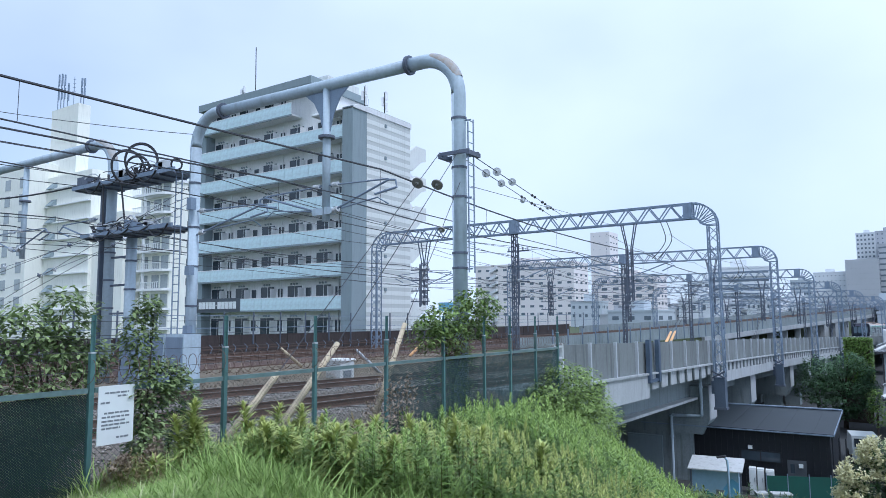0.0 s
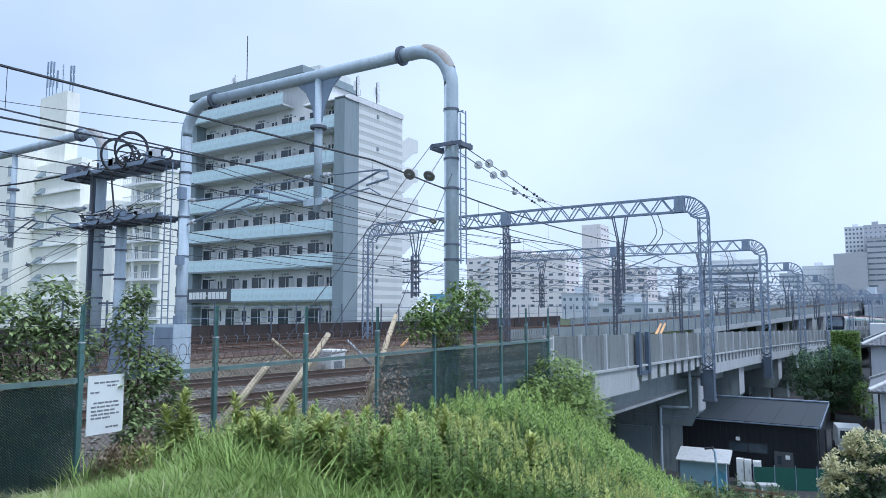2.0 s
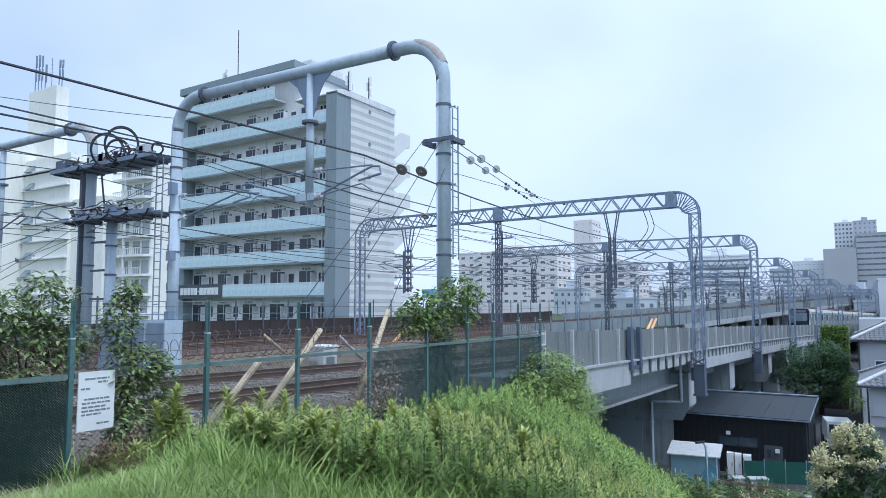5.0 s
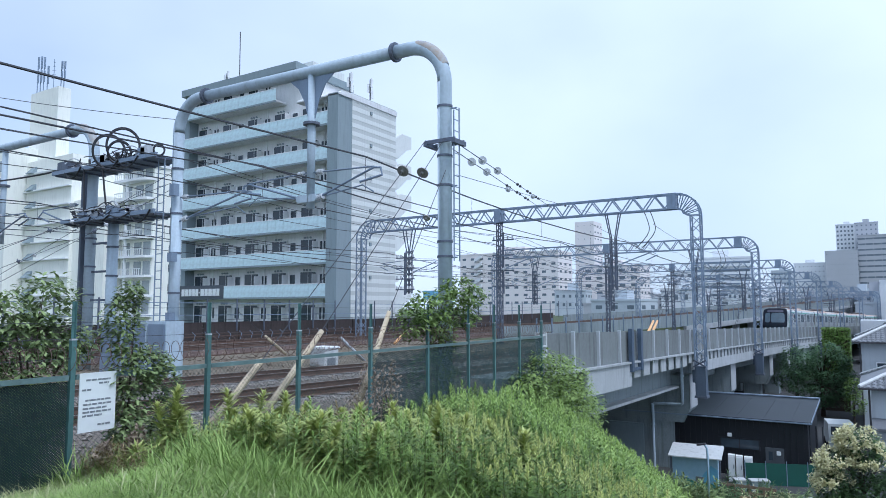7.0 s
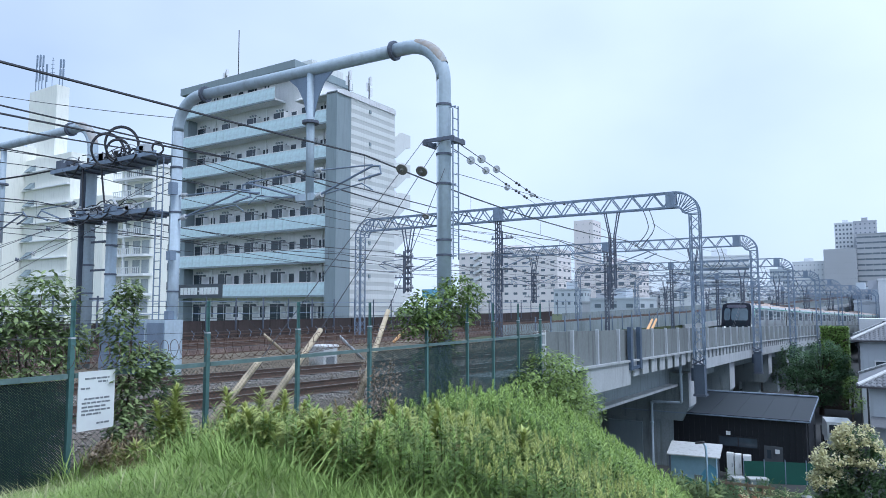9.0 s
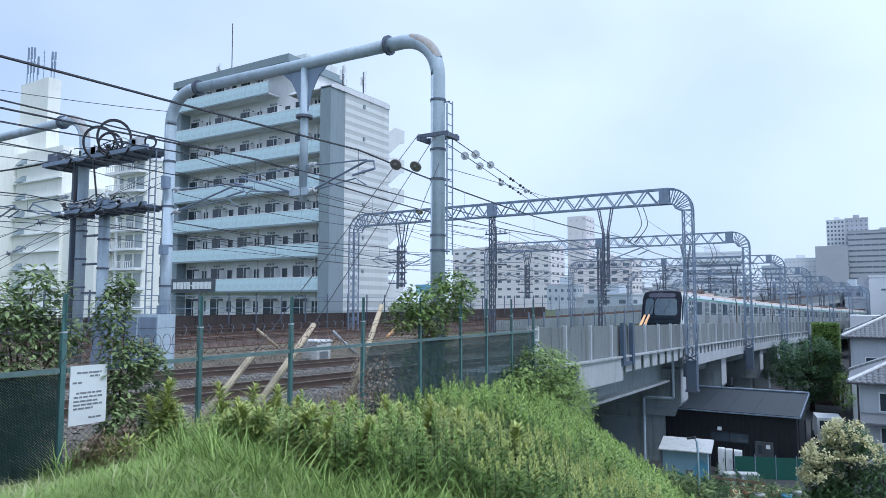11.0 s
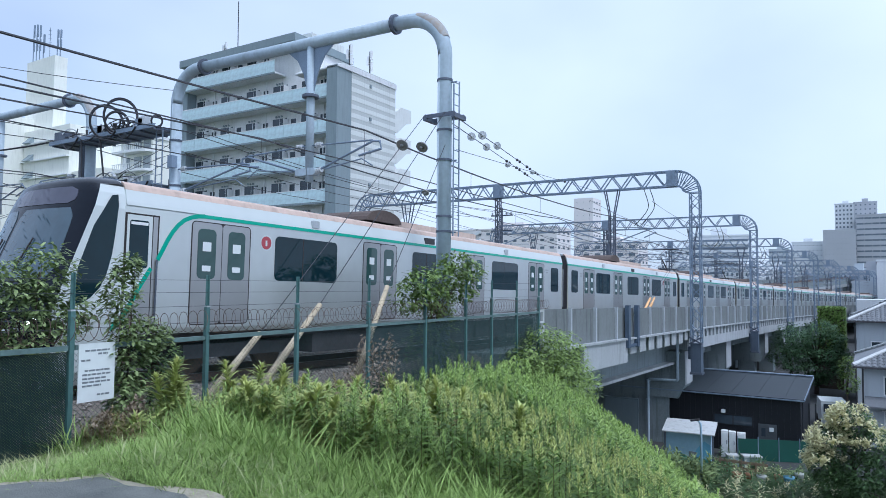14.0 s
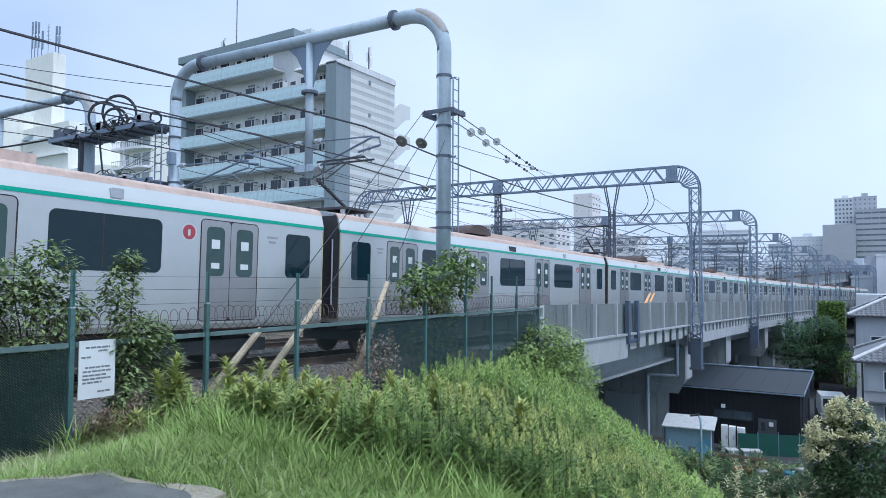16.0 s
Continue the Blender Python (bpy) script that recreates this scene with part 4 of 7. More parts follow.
        part("cab_side", bm, "train_white", t, "white cab side", smooth=False)
    # the dark front, with a domed top that runs back into the roof
    bm = bmesh.new()
    us = [math.sin(math.radians(a)) for a in range(-90, 91, 10)]
    rows = []
    for z in (0.55, 0.7, 0.9, 1.1, 1.3, 1.6, 1.9, 2.2, 2.5, 2.8, 3.05, 3.2, 3.3):
        rows.append([bm.verts.new((nose_half(z) * u, nose_y(nose_half(z) * u, z), z)) for u in us])
    for lift, y, k in ((3.44, None, 0.0), (3.52, -10.36, 0.3), (3.58, -10.2, 0.6), (3.6, -9.96, 0.9)):
        row = []
        for u in us:
            arch = 0.085 * (1 - u * u)
            z = lift + arch * (0.3 + k * 0.5) - (0.16 if k else 0.0) * u ** 6 * (0.6 if k < 0.5 else 0.75)
            x = 1.275 * u
            yy = nose_y(x, 3.44) if y is None else y - (0.16 * (1 - u * u)) * (1 - k)
            row.append(bm.verts.new((x, yy, z)))
        rows.append(row)
    for p, q in zip(rows, rows[1:]):
        for i in range(len(us) - 1):
            bm.faces.new((p[i], p[i + 1], q[i + 1], q[i]))
    mask = part("front_mask", bm, "train_black", t, "glossy black front mask", smooth=True)
    part("windscreen", nose_patch(-0.42, 1.16, 1.82, 3.02, 0.1), "windscreen", mask)
    part("windscreen", nose_patch(-1.13, -0.52, 1.82, 3.02, 0.0, nx=6), "windscreen", mask)
    part("destination_display", nose_patch(-0.92, 0.98, 3.1, 3.4, 0.06, nz=5, round_=0.16), "display", mask)
    for x in (0.25, -0.8):
        part("wiper", tube(bmesh.new(), [(x + 0.05 * k, nose_y(x + 0.05 * k, 1.9 + 0.2 * k) - 0.03, 1.9 + 0.2 * k) for k in range(4)], 0.014, 5), "rubber", mask)
    for k in range(8):
        z = 1.12 + k * 0.085
        part("grille_bar", tube(bmesh.new(), [(x, nose_y(x, z) - 0.006, z) for x in np.linspace(-0.95, 0.95, 9)], 0.014, 5), "train_glass", mask)
    part("chrome_lip", tube(bmesh.new(), [(x, nose_y(x, 0.98) - 0.02, 0.95 + 0.09 * x * x) for x in np.linspace(-0.95, 0.95, 11)], 0.022, 6), "train_white", mask)
    for x in (-1.08, 1.08):
        for dx, z in ((0.0, 1.17), (0.13, 1.1)):
            q = x - math.copysign(dx, x)
            y = nose_y(q, z)
            part("headlight", rod((q, y - 0.012, z), (q, y + 0.08, z), 0.045, 12), "lamp", mask)
    part("coupler_cover", slab(-0.85, 0.85, -10.95, -10.1, 0.3, 0.62), "under", t, "dark recess over the coupler")
    for sd in (1, -1):
        part("skirt", prism(bmesh.new(), [(sd * a, b) for a, b in ((0.3, 0.08), (1.12, 0.08), (1.26, 0.3), (1.31, 0.68), (1.05, 0.68), (0.9, 0.42), (0.72, 0.24), (0.3, 0.16))], pose(0, -9.9, 0, 90), 1.18), "train_white", t, "pale grey skirt curving under the nose")
    for sd in (1, -1):
        def plate(poly, proud, depth=0.02):
            m = pose(sd * (1.39 + proud - depth), 0, 0, 90, 0, 90) if sd > 0 else pose(-(1.39 + proud - depth), 0, 0, 90, 0, 90) @ pose(0, 0, -depth)
            return prism(bmesh.new(), poly, m, depth)
        part("side_window", plate([(-10.2, 3.26), (-10.1, 3.28), (-10.08, 3.1), (-10.12, 2.6), (-10.16, 2.25), (-10.24, 1.92), (-10.34, 1.7), (-10.5, 1.52), (-10.73, 1.38), (-10.76, 1.6), (-10.73, 2.02), (-10.5, 2.72)], 0.004), "train_glass", t, "black wedge side window")
        part("cab_panel", plate([(-9.95, 0.98), (-9.95, 3.1), (-8.4, 3.1), (-8.7, 3.01), (-8.87, 2.9), (-9.08, 2.61), (-9.28, 2.22), (-9.66, 1.66), (-9.85, 1.3), (-9.9, 0.98)], 0.002), "train_white", t, "white cab side panel")
        d = part("cab_door", plate([(-9.95, 1.0), (-9.95, 3.0), (-9.28, 3.0), (-9.28, 1.0)], 0.004), "rubber", t)
        part("jamb", plate([(-9.4, 1.02), (-9.4, 2.97), (-9.31, 2.97), (-9.31, 1.02)], 0.006), "door_steel", d)
        part("leaf", plate([(-9.91, 1.02), (-9.91, 2.97), (-9.42, 2.97), (-9.42, 2.06), (-9.66, 1.66), (-9.86, 1.28), (-9.9, 1.02)], 0.008), "train_white", d)
        part("lower_panel", plate([(-9.42, 1.02), (-9.42, 2.04), (-9.66, 1.64), (-9.86, 1.26), (-9.88, 1.02)], 0.007), "door_steel", d)
        part("pane", plate([(-9.86, 2.08), (-9.86, 2.85), (-9.83, 2.88), (-9.52, 2.88), (-9.49, 2.85), (-9.49, 2.08), (-9.52, 2.05), (-9.83, 2.05)], 0.011), "train_glass", d)
        part("blind", plate([(-9.84, 2.8), (-9.84, 2.85), (-9.51, 2.85), (-9.51, 2.8)], 0.013), "frame_white", d)
        part("handrail", rod((sd * 1.42, -9.32, 1.2), (sd * 1.42, -9.32, 2.2), 0.015, 6), "galv_dark", d)
        for curve in ([(-8.3, 3.1), (-8.45, 3.085), (-8.6, 3.05), (-8.75, 2.985), (-8.88, 2.88), (-9.0, 2.74), (-9.1, 2.58), (-9.19, 2.4), (-9.29, 2.21)], [(-9.42, 2.05), (-9.54, 1.86), (-9.66, 1.66), (-9.78, 1.44), (-9.92, 1.2), (-10.12, 0.98)]):
            c = [Vector(p) for p in curve]
            sides = []
            for i, p in enumerate(c):
                d_ = (c[min(i + 1, len(c) - 1)] - c[max(i - 1, 0)]).normalized()
                sides.append(Vector((-d_.y, d_.x)) * 0.04)
            outline = [tuple(p + q) for p, q in zip(c, sides)] + [tuple(p - q) for p, q in zip(c, sides)][::-1]
            part("stripe_curve", plate(outline, 0.012), "train_green", t, "green line curving down")


mid_car = make_car(False, False)
panto_car = make_car(False, True)
lead_car = make_car(True, False)
cars = [lead_car, mid_car, panto_car]
for i in range(3, 10):
    cars.append(copy_thing(panto_car if i in (3, 6) else mid_car, Matrix.Identity(4)))


def train_front(t):
    u = t - 14.0
    return 6.907 - 16.132 * u - 0.5 * 1.1347 * u * u - 0.0561 / 6 * u ** 3


def car_pose(s):
    p = along(s, -12.22)
    slope = math.degrees(math.atan(-0.0215 + 1.5e-5 * s))
    return Matrix.Translation(p) @ pose(0, 0, 0, 0, 0, heading(s)) @ pose(0, 0, 0, slope, 0, 0)


# ---- the grey apartment building ----
SHARED = {}


def piece(key, name, make, mat, parent, m, label="", smooth=False):
    """One of many alike pieces: an object of its own on a mesh that all of them share."""
    if key not in SHARED:
        ob = part(name, make(), mat, parent, label, smooth)
        SHARED[key] = ob.data
    else:
        ob = new(name, SHARED[key])
        ob.parent = parent
        if label:
            tagged(ob, label)
    ob.matrix_basis = m
    return ob


def make_apartment():
    t = thing("apartment_building", "grey apartment block with frosted glass balconies and a banded side wall", "building")
    x0, x1, yf, yr, yb = -58.5, -38.0, 43.8, 45.2, 52.1
    floors = [2.64, 5.55, 8.5, 11.5, 14.55, 17.65]
    part("wall", slab(x0, x1 - 0.05, yr, yb, -1.0, 20.1), "wall_grey", t)
    part("upper_wall", slab(x0, -43.3, yr, yb - 0.5, 20.1, 23.3), "wall_grey", t)
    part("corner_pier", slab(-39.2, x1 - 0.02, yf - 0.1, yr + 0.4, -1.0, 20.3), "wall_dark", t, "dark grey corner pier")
    part("left_pier", slab(x0 - 0.4, x0 + 0.3, yf + 0.3, yr + 0.3, -1.0, 23.3), "wall_dark", t)
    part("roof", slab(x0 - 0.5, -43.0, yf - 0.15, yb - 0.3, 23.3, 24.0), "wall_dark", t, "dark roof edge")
    part("roof", prism(bmesh.new(), [(43.7, 20.2), (44.3, 20.55), (52.15, 20.55), (52.15, 20.1), (43.7, 20.1)], pose(-43.0, 0, 0, 90, 0, 90), 5.1), "slab", t)
    part("stair_house", slab(-47.5, -43.6, 46.5, 51, 24.0, 25.0), "wall_band", t)
    # banded side wall
    z, i = -0.6, 0
    while z < 20.0:
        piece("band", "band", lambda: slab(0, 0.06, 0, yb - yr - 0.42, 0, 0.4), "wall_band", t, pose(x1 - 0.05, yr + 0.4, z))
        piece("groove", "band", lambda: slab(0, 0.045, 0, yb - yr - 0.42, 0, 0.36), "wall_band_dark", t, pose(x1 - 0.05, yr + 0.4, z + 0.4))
        z += 0.76
    for k in range(6):
        piece("vent", "vent", lambda: slab(0, 0.12, -0.12, 0.12, 0, 0.3), "wall_dark", t, pose(x1 + 0.01, 48.2, 19.3 - k * 3.0))
    # storeys
    for k, z in enumerate(floors + [20.75]):
        right = -39.2 if k < 6 else -45.6
        left = x0 if k else -52.0
        part("balcony_slab", slab(x0, right, yf, yr, z, z + 0.16), "slab", t)
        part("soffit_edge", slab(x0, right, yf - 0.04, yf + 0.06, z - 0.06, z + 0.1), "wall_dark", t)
        n = round((right - left) / 1.02)
        w = (right - left) / n
        for i in range(n):
            piece(("pane", k > 5, k == 0), "balcony_pane", lambda: slab(0.012, w - 0.012, -0.03, 0.0, 0.1, 1.16), "balcony_glass", t, pose(left + i * w, yf - 0.02, z))
        part("handrail", slab(left, right, yf - 0.06, yf + 0.02, z + 1.16, z + 1.22), "frame_white", t)
    # rooms behind the balconies
    for k, z in enumerate([-0.3] + floors + [20.75]):
        right = -39.4 if k < 7 else -45.8
        u = x0 + 0.5
        j = 0
        while u < right - 2.5:
            m = pose(u, yr, z + 0.16)
            win = piece("win_frame", "window", lambda: slab(0.0, 1.95, -0.06, 0.0, 0.0, 2.2), "frame_white", t, m)
            for a in (0, 1):
                g = new("pane", SHARED.setdefault("win_pane", win_pane()))
                g.parent = win
                g.matrix_basis = pose(0.05 + a * 0.94, -0.065, 0.06)
            piece("partition", "partition", lambda: slab(2.0, 2.06, -0.7, -0.05, 0.05, 1.95), "frame_white", t, m)
            if j % 2 == 0:
                piece("drainpipe", "drainpipe", lambda: slab(2.7, 2.8, -0.15, -0.04, 0, 2.75), "frame_white", t, m)
            piece("air_unit", "air_unit", lambda: box(slab(2.2, 2.98, -0.55, -0.22, 0.05, 0.62), 2.25, 2.7, -0.56, -0.55, 0.1, 0.57), "frame_white", t, m)
            small = piece("small_win", "window", lambda: slab(2.3, 3.05, -0.05, 0.0, 0.85, 2.0), "frame_white", t, m)
            g = new("pane", SHARED.setdefault("small_pane", small_pane()))
            g.parent = small
            for d in (0.5, 0.85, 1.2):
                piece("vent_cap", "vent_cap", lambda: rod((0, -0.12, 0), (0, 0.02, 0), 0.09, 10), "wall_dark", t, pose(u + d, yr, z + 2.5))
            u += 3.62
            j += 1
    # sign on the lowest balcony
    part("sign_wall", slab(x0, -52.0, yf - 0.06, yf, 2.6, 3.95), "board_dark", t, "dark name board with plain white marks")
    u = -58.1
    for w in (0.42, 0.4, 0.4, 0.36, 0.36, 0.14, 0.46, 0.42, 0.46, 0.44, 0.36):
        part("mark", slab(u, u + w, yf - 0.12, yf - 0.062, 2.94, 3.62), "white_sign", t) if w > 0.2 else part("mark", slab(u, u + w, yf - 0.12, yf - 0.062, 3.22, 3.32), "white_sign", t)
        u += w + 0.13
    # outside stair with sloping landings
    for k in range(6):
        z = 16.2 - k * 3.0
        out = [(52.1, z), (52.1, z + 1.5), (53.6, z + 2.6), (55.3, z + 2.6), (55.3, z + 1.35), (54.6, z + 1.2), (53.0, z)]
        part("stair_flight", prism(bmesh.new(), out, pose(-41.0, 0, 0, 90, 0, 90), 2.6), "wall_band", t)
        part("landing", slab(-41.0, -38.5, 52.1, 53.0, z - 1.7, z - 0.3), "wall_grey", t)
    # roof aerials
    part("lightning_rod", rod((-53.1, 46, 24.0), (-53.15, 46, 29.8), 0.045, 6), "wire", t)
    for x, y, z, h in ((-55.0, 46, 24.0, 1.8), (-39.9, 47.5, 20.5, 2.9), (-39.9, 50.5, 20.5, 3.2)):
        a = part("antenna", rod((x, y, z), (x, y, z + h), 0.06, 6), "wire", t)
        for dz, dx in ((0.55, 0.25), (0.75, -0.22), (0.9, 0.2)):
            part("antenna_panel", slab(x + dx - 0.09, x + dx + 0.09, y - 0.1, y + 0.1, z + h * dz - 0.5, z + h * dz + 0.35), "frame_white", a)
    return t


def win_pane():
    me = part("pane", slab(0, 0.88, -0.01, 0, 0, 2.08), "window").data
    bpy.data.objects.remove([o for o in bpy.data.objects if o.data == me][0])
    return me


def small_pane():
    me = part("pane", slab(2.36, 2.99, -0.06, -0.05, 0.91, 1.94), "window").data
    bpy.data.objects.remove([o for o in bpy.data.objects if o.data == me][0])
    return me


make_apartment()


# ---- the cream apartment building ----
def make_cream():
    t = thing("apartment_building", "cream apartment block with white balconies and a lift tower", "building")
    yf = 60.0
    part("wall", slab(-96.0, -88.4, yf + 1.2, yf + 16, -1, 22.6), "wall_cream", t)
    part("wall", slab(-104.5, -96.0, yf - 1.5, yf + 16, -1, 18.5), "wall_cream", t)
    part("wall", slab(-118.0, -104.5, yf - 2.0, yf + 14, -1, 26.0), "wall_cream", t)
    part("wall", slab(-140.0, -118.0, yf - 5.0, yf + 12, -1, 28.5), "wall_cream", t)
    part("lift_tower", slab(-121.0, -112.4, yf - 0.5, yf + 1.6, 20, 38.6), "wall_cream", t, "cream lift tower")
    for k in range(8):
        z = 0.6 + k * 2.85
        bm = bmesh.new()
        out = [(-96, yf + 1.4), (-96, yf - 0.3), (-90.0, yf - 0.3), (-88.6, yf + 0.2), (-88.1, yf + 1.4)]
        part("balcony", prism(bm, out, pose(0, 0, z), 0.35), "frame_white", t)
        for i in range(14):
            piece("cream_bar", "baluster", lambda: slab(-0.04, 0.04, -0.03, 0.03, 0.35, 1.2), "frame_white", t, pose(-95.8 + i * 0.5, yf - 0.22, z))
        part("handrail", slab(-96, -89, yf - 0.28, yf - 0.16, z + 1.2, z + 1.3), "frame_white", t)
        for x in (-95.4, -92.6, -90.4):
            piece("cream_win", "window", lambda: slab(0, 1.7, -0.06, 0, 0.4, 2.4), "cream_window", t, pose(x, yf + 1.2, z))
        for y in (64, 68):
            piece("cream_slit", "window", lambda: slab(-0.05, 0.04, 0, 0.7, 0.9, 2.0), "window", t, pose(-88.4, y, z))
        piece("cream_post", "column", lambda: slab(0, 0.3, -0.3, 0, 0, 2.85), "frame_white", t, pose(-93.2, yf + 0.1, z))
    for k in range(9):
        z = 1.0 + k * 2.85
        for x in (-116.5,):
            piece("hood", "hood", lambda: prism(bmesh.new(), [(0, 1.2), (-1.1, 0), (0, 0)], pose(0, 0, 0, 90, 0, 90), 1.6), "wall_dark", t, pose(x, yf - 2.0, z))
        for x in (-121, -126, -131):
            piece("cream_wide", "window", lambda: slab(0, 1.8, -0.06, 0, 0.4, 2.2), "cream_window", t, pose(x, yf - 5.0, z))
        part("ledge", slab(-118, -104.4, yf - 2.5, yf - 2.0, z - 0.1, z + 0.1), "frame_white", t)
    for x, h, w in ((-120.2, 6.6, 0.16), (-119.2, 6.5, 0.2), (-118.2, 6.2, 0.14), (-117.0, 4.4, 0.22), (-112.7, 4.4, 0.2), (-111.8, 4.2, 0.16)):
        a = part("antenna", rod((x, yf, 38.4), (x, yf, 38.6 + h), 0.08, 6), "galv", t)
        part("antenna_panel", slab(x + 0.1, x + 0.1 + w, yf - 0.12, yf + 0.12, 38.6 + h * 0.3, 38.6 + h * 0.62), "galv", a)
        part("antenna_panel", slab(x + 0.1, x + 0.1 + w, yf - 0.12, yf + 0.12, 38.6 + h * 0.68, 38.6 + h), "galv", a)
    a = part("antenna", rod((-115.0, yf, 38.4), (-115.0, yf, 43.8), 0.05, 6), "galv", t)
    for k in range(5):
        part("cross_bar", rod((-115.7 + 0.08 * k, yf, 40.6 + 0.7 * k), (-114.3 - 0.08 * k, yf, 40.4 + 0.7 * k), 0.035, 5), "galv", a)
    part("roof_edge", slab(-96.2, -88.2, yf - 0.4, yf + 16, 22.6, 23.0), "frame_white", t)
    return t


make_cream()


# ---- the far town ----
def far_block(name, label, x0, x1, y0, y1, z1, mat, storey, cols, turn=0, win=(0.55, 0.42), roof=True, strips=False):
    """A far building with its storeys and openings."""
    cx, cy = (x0 + x1) / 2, (y0 + y1) / 2
    t = thing(name, label, "building", (cx, cy, 0), turn=turn)
    w, d = (x1 - x0) / 2, (y1 - y0) / 2
    part("wall", slab(-w, w, -d, d, LOW, z1), mat, t)
    if roof:
        part("roof_edge", slab(-w - 0.15, w + 0.15, -d - 0.15, d + 0.15, z1, z1 + 0.5), mat, t)
        part("roof_house", slab(-w * 0.3, w * 0.25, -d * 0.3, d * 0.5, z1 + 0.5, z1 + 3.0), mat, t)
    n = int((z1 - 0.5) / storey)
    pitch = 2 * w / cols
    for k in range(n):
        z = z1 - (k + 1) * storey + storey * 0.28
        if strips:
            part("window_band", slab(-w * 0.98, w * 0.98, -d - 0.06, -d + 0.05, z, z + storey * win[1]), "far_hazed_window", t)
            part("balcony", slab(-w, w, -d - 1.1, -d, z - storey * 0.3, z + storey * 0.05), "far_wall", t)
            continue
        for c in range(cols):
            piece((name, storey, round(pitch, 2), win), "window", lambda: slab(-pitch * win[0] / 2, pitch * win[0] / 2, -0.06, 0.05, 0, storey * win[1]), "far_hazed_window", t, pose(-w + pitch * (c + 0.5), -d, z))
        cs = max(2, int(cols * d / w))
        ps = 2 * d / cs
        for c in range(min(cs, 4)):
            piece((name, storey, "s", round(ps, 2)), "window", lambda: slab(-0.05, 0.06, -ps * 0.2, ps * 0.2, 0, storey * win[1]), "far_hazed_window", t, pose(w, -d + ps * (c + 0.5), z))
    return t


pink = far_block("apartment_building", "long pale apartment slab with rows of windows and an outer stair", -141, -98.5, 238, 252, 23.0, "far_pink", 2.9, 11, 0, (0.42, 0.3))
for k in range(8):
    part("stair_flight", prism(bmesh.new(), [(0, 0), (3.2, 1.7), (3.2, 2.9), (0, 1.2)], pose(-14.2, -7.1, 20 - k * 2.9, 90), 1.2), "far_wall", pink)
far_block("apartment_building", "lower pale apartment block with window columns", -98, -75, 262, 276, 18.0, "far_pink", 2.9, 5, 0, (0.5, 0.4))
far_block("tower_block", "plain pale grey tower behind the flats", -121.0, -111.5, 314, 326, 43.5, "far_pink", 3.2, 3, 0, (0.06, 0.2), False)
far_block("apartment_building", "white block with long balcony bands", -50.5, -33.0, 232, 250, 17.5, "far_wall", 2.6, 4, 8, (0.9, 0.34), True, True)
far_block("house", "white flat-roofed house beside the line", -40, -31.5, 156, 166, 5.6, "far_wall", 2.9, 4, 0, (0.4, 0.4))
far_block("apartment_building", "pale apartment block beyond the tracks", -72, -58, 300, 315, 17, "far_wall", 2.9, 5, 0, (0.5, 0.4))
far_block("apartment_building", "pale low block beyond the tracks", -58, -44, 330, 345, 14, "far_hazed_grey", 2.9, 6, 0, (0.5, 0.4))
far_block("office_block", "broad brown-grey office block with long window bands", -6.0, 46, 520, 560, 48.5, "far_hazed_brown", 3.6, 12, 0, (0.94, 0.3))
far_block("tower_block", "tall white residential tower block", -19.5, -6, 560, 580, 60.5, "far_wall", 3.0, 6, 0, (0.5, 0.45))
far_block("tower_block", "tall brown residential tower block", -7.6, 6, 545, 556, 59.5, "far_hazed_brown", 3.0, 5, 0, (0.3, 0.3))
far_block("office_block", "plain beige windowless office block", -24.5, -6.2, 506, 518, 38.5, "far_hazed_brown", 3.4, 8, 0, (0.08, 0.1), False)
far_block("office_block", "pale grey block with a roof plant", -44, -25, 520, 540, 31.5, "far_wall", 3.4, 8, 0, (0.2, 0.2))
far_block("office_block", "low blue-grey block of offices", -56, -44, 500, 520, 26.0, "far_hazed_grey", 3.4, 8, 0, (0.7, 0.4))
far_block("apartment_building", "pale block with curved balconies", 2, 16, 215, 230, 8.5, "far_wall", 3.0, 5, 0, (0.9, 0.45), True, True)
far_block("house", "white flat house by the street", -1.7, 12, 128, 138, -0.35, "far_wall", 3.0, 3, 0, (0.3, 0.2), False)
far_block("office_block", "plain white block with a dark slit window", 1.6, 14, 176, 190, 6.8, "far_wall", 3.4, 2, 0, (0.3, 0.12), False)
rng = random.Random(5)
for i in range(64):
    y = rng.uniform(170, 480)
    x = rng.uniform(-0.42 * y, -0.02 * y + 10)
    if -60 < x < 0 and y < 235 and x > -20:
        continue
    h = rng.uniform(2.0, 7.5) if y < 300 else rng.uniform(4, 12)
    w = rng.uniform(7, 14)
    far_block("house", "pale town house among other roofs", x - w / 2, x + w / 2, y, y + rng.uniform(8, 12), h, rng.choice(("far_wall", "far_hazed_grey", "far_wall", "far_hazed_brown")), 2.9, rng.randint(3, 6), rng.uniform(-12, 12), (0.4, 0.34))

# Row of houses added out of view to darken the far train's reflections.
for k in range(15):
    y0 = 92 + 16 * k
    x0 = 0.052 * y0 + 1.2
    far_block("house", "unseen grey house added to darken reflections in the far train", x0, x0 + 22, y0, y0 + 14, 3.0 + 0.5 * k + (k % 3), "far_hazed_grey", 2.9, 4, 0, (0.4, 0.34))


# ---- below the bank: black house, shed, houses ----
def make_black_house():
    t = thing("black_house", "black clad single-storey building with a dark sheet roof", "building")
    x0, x1, yf, yb, ze, zr = -12.6, -3.16, 40.7, 47.4, -4.3, -3.88
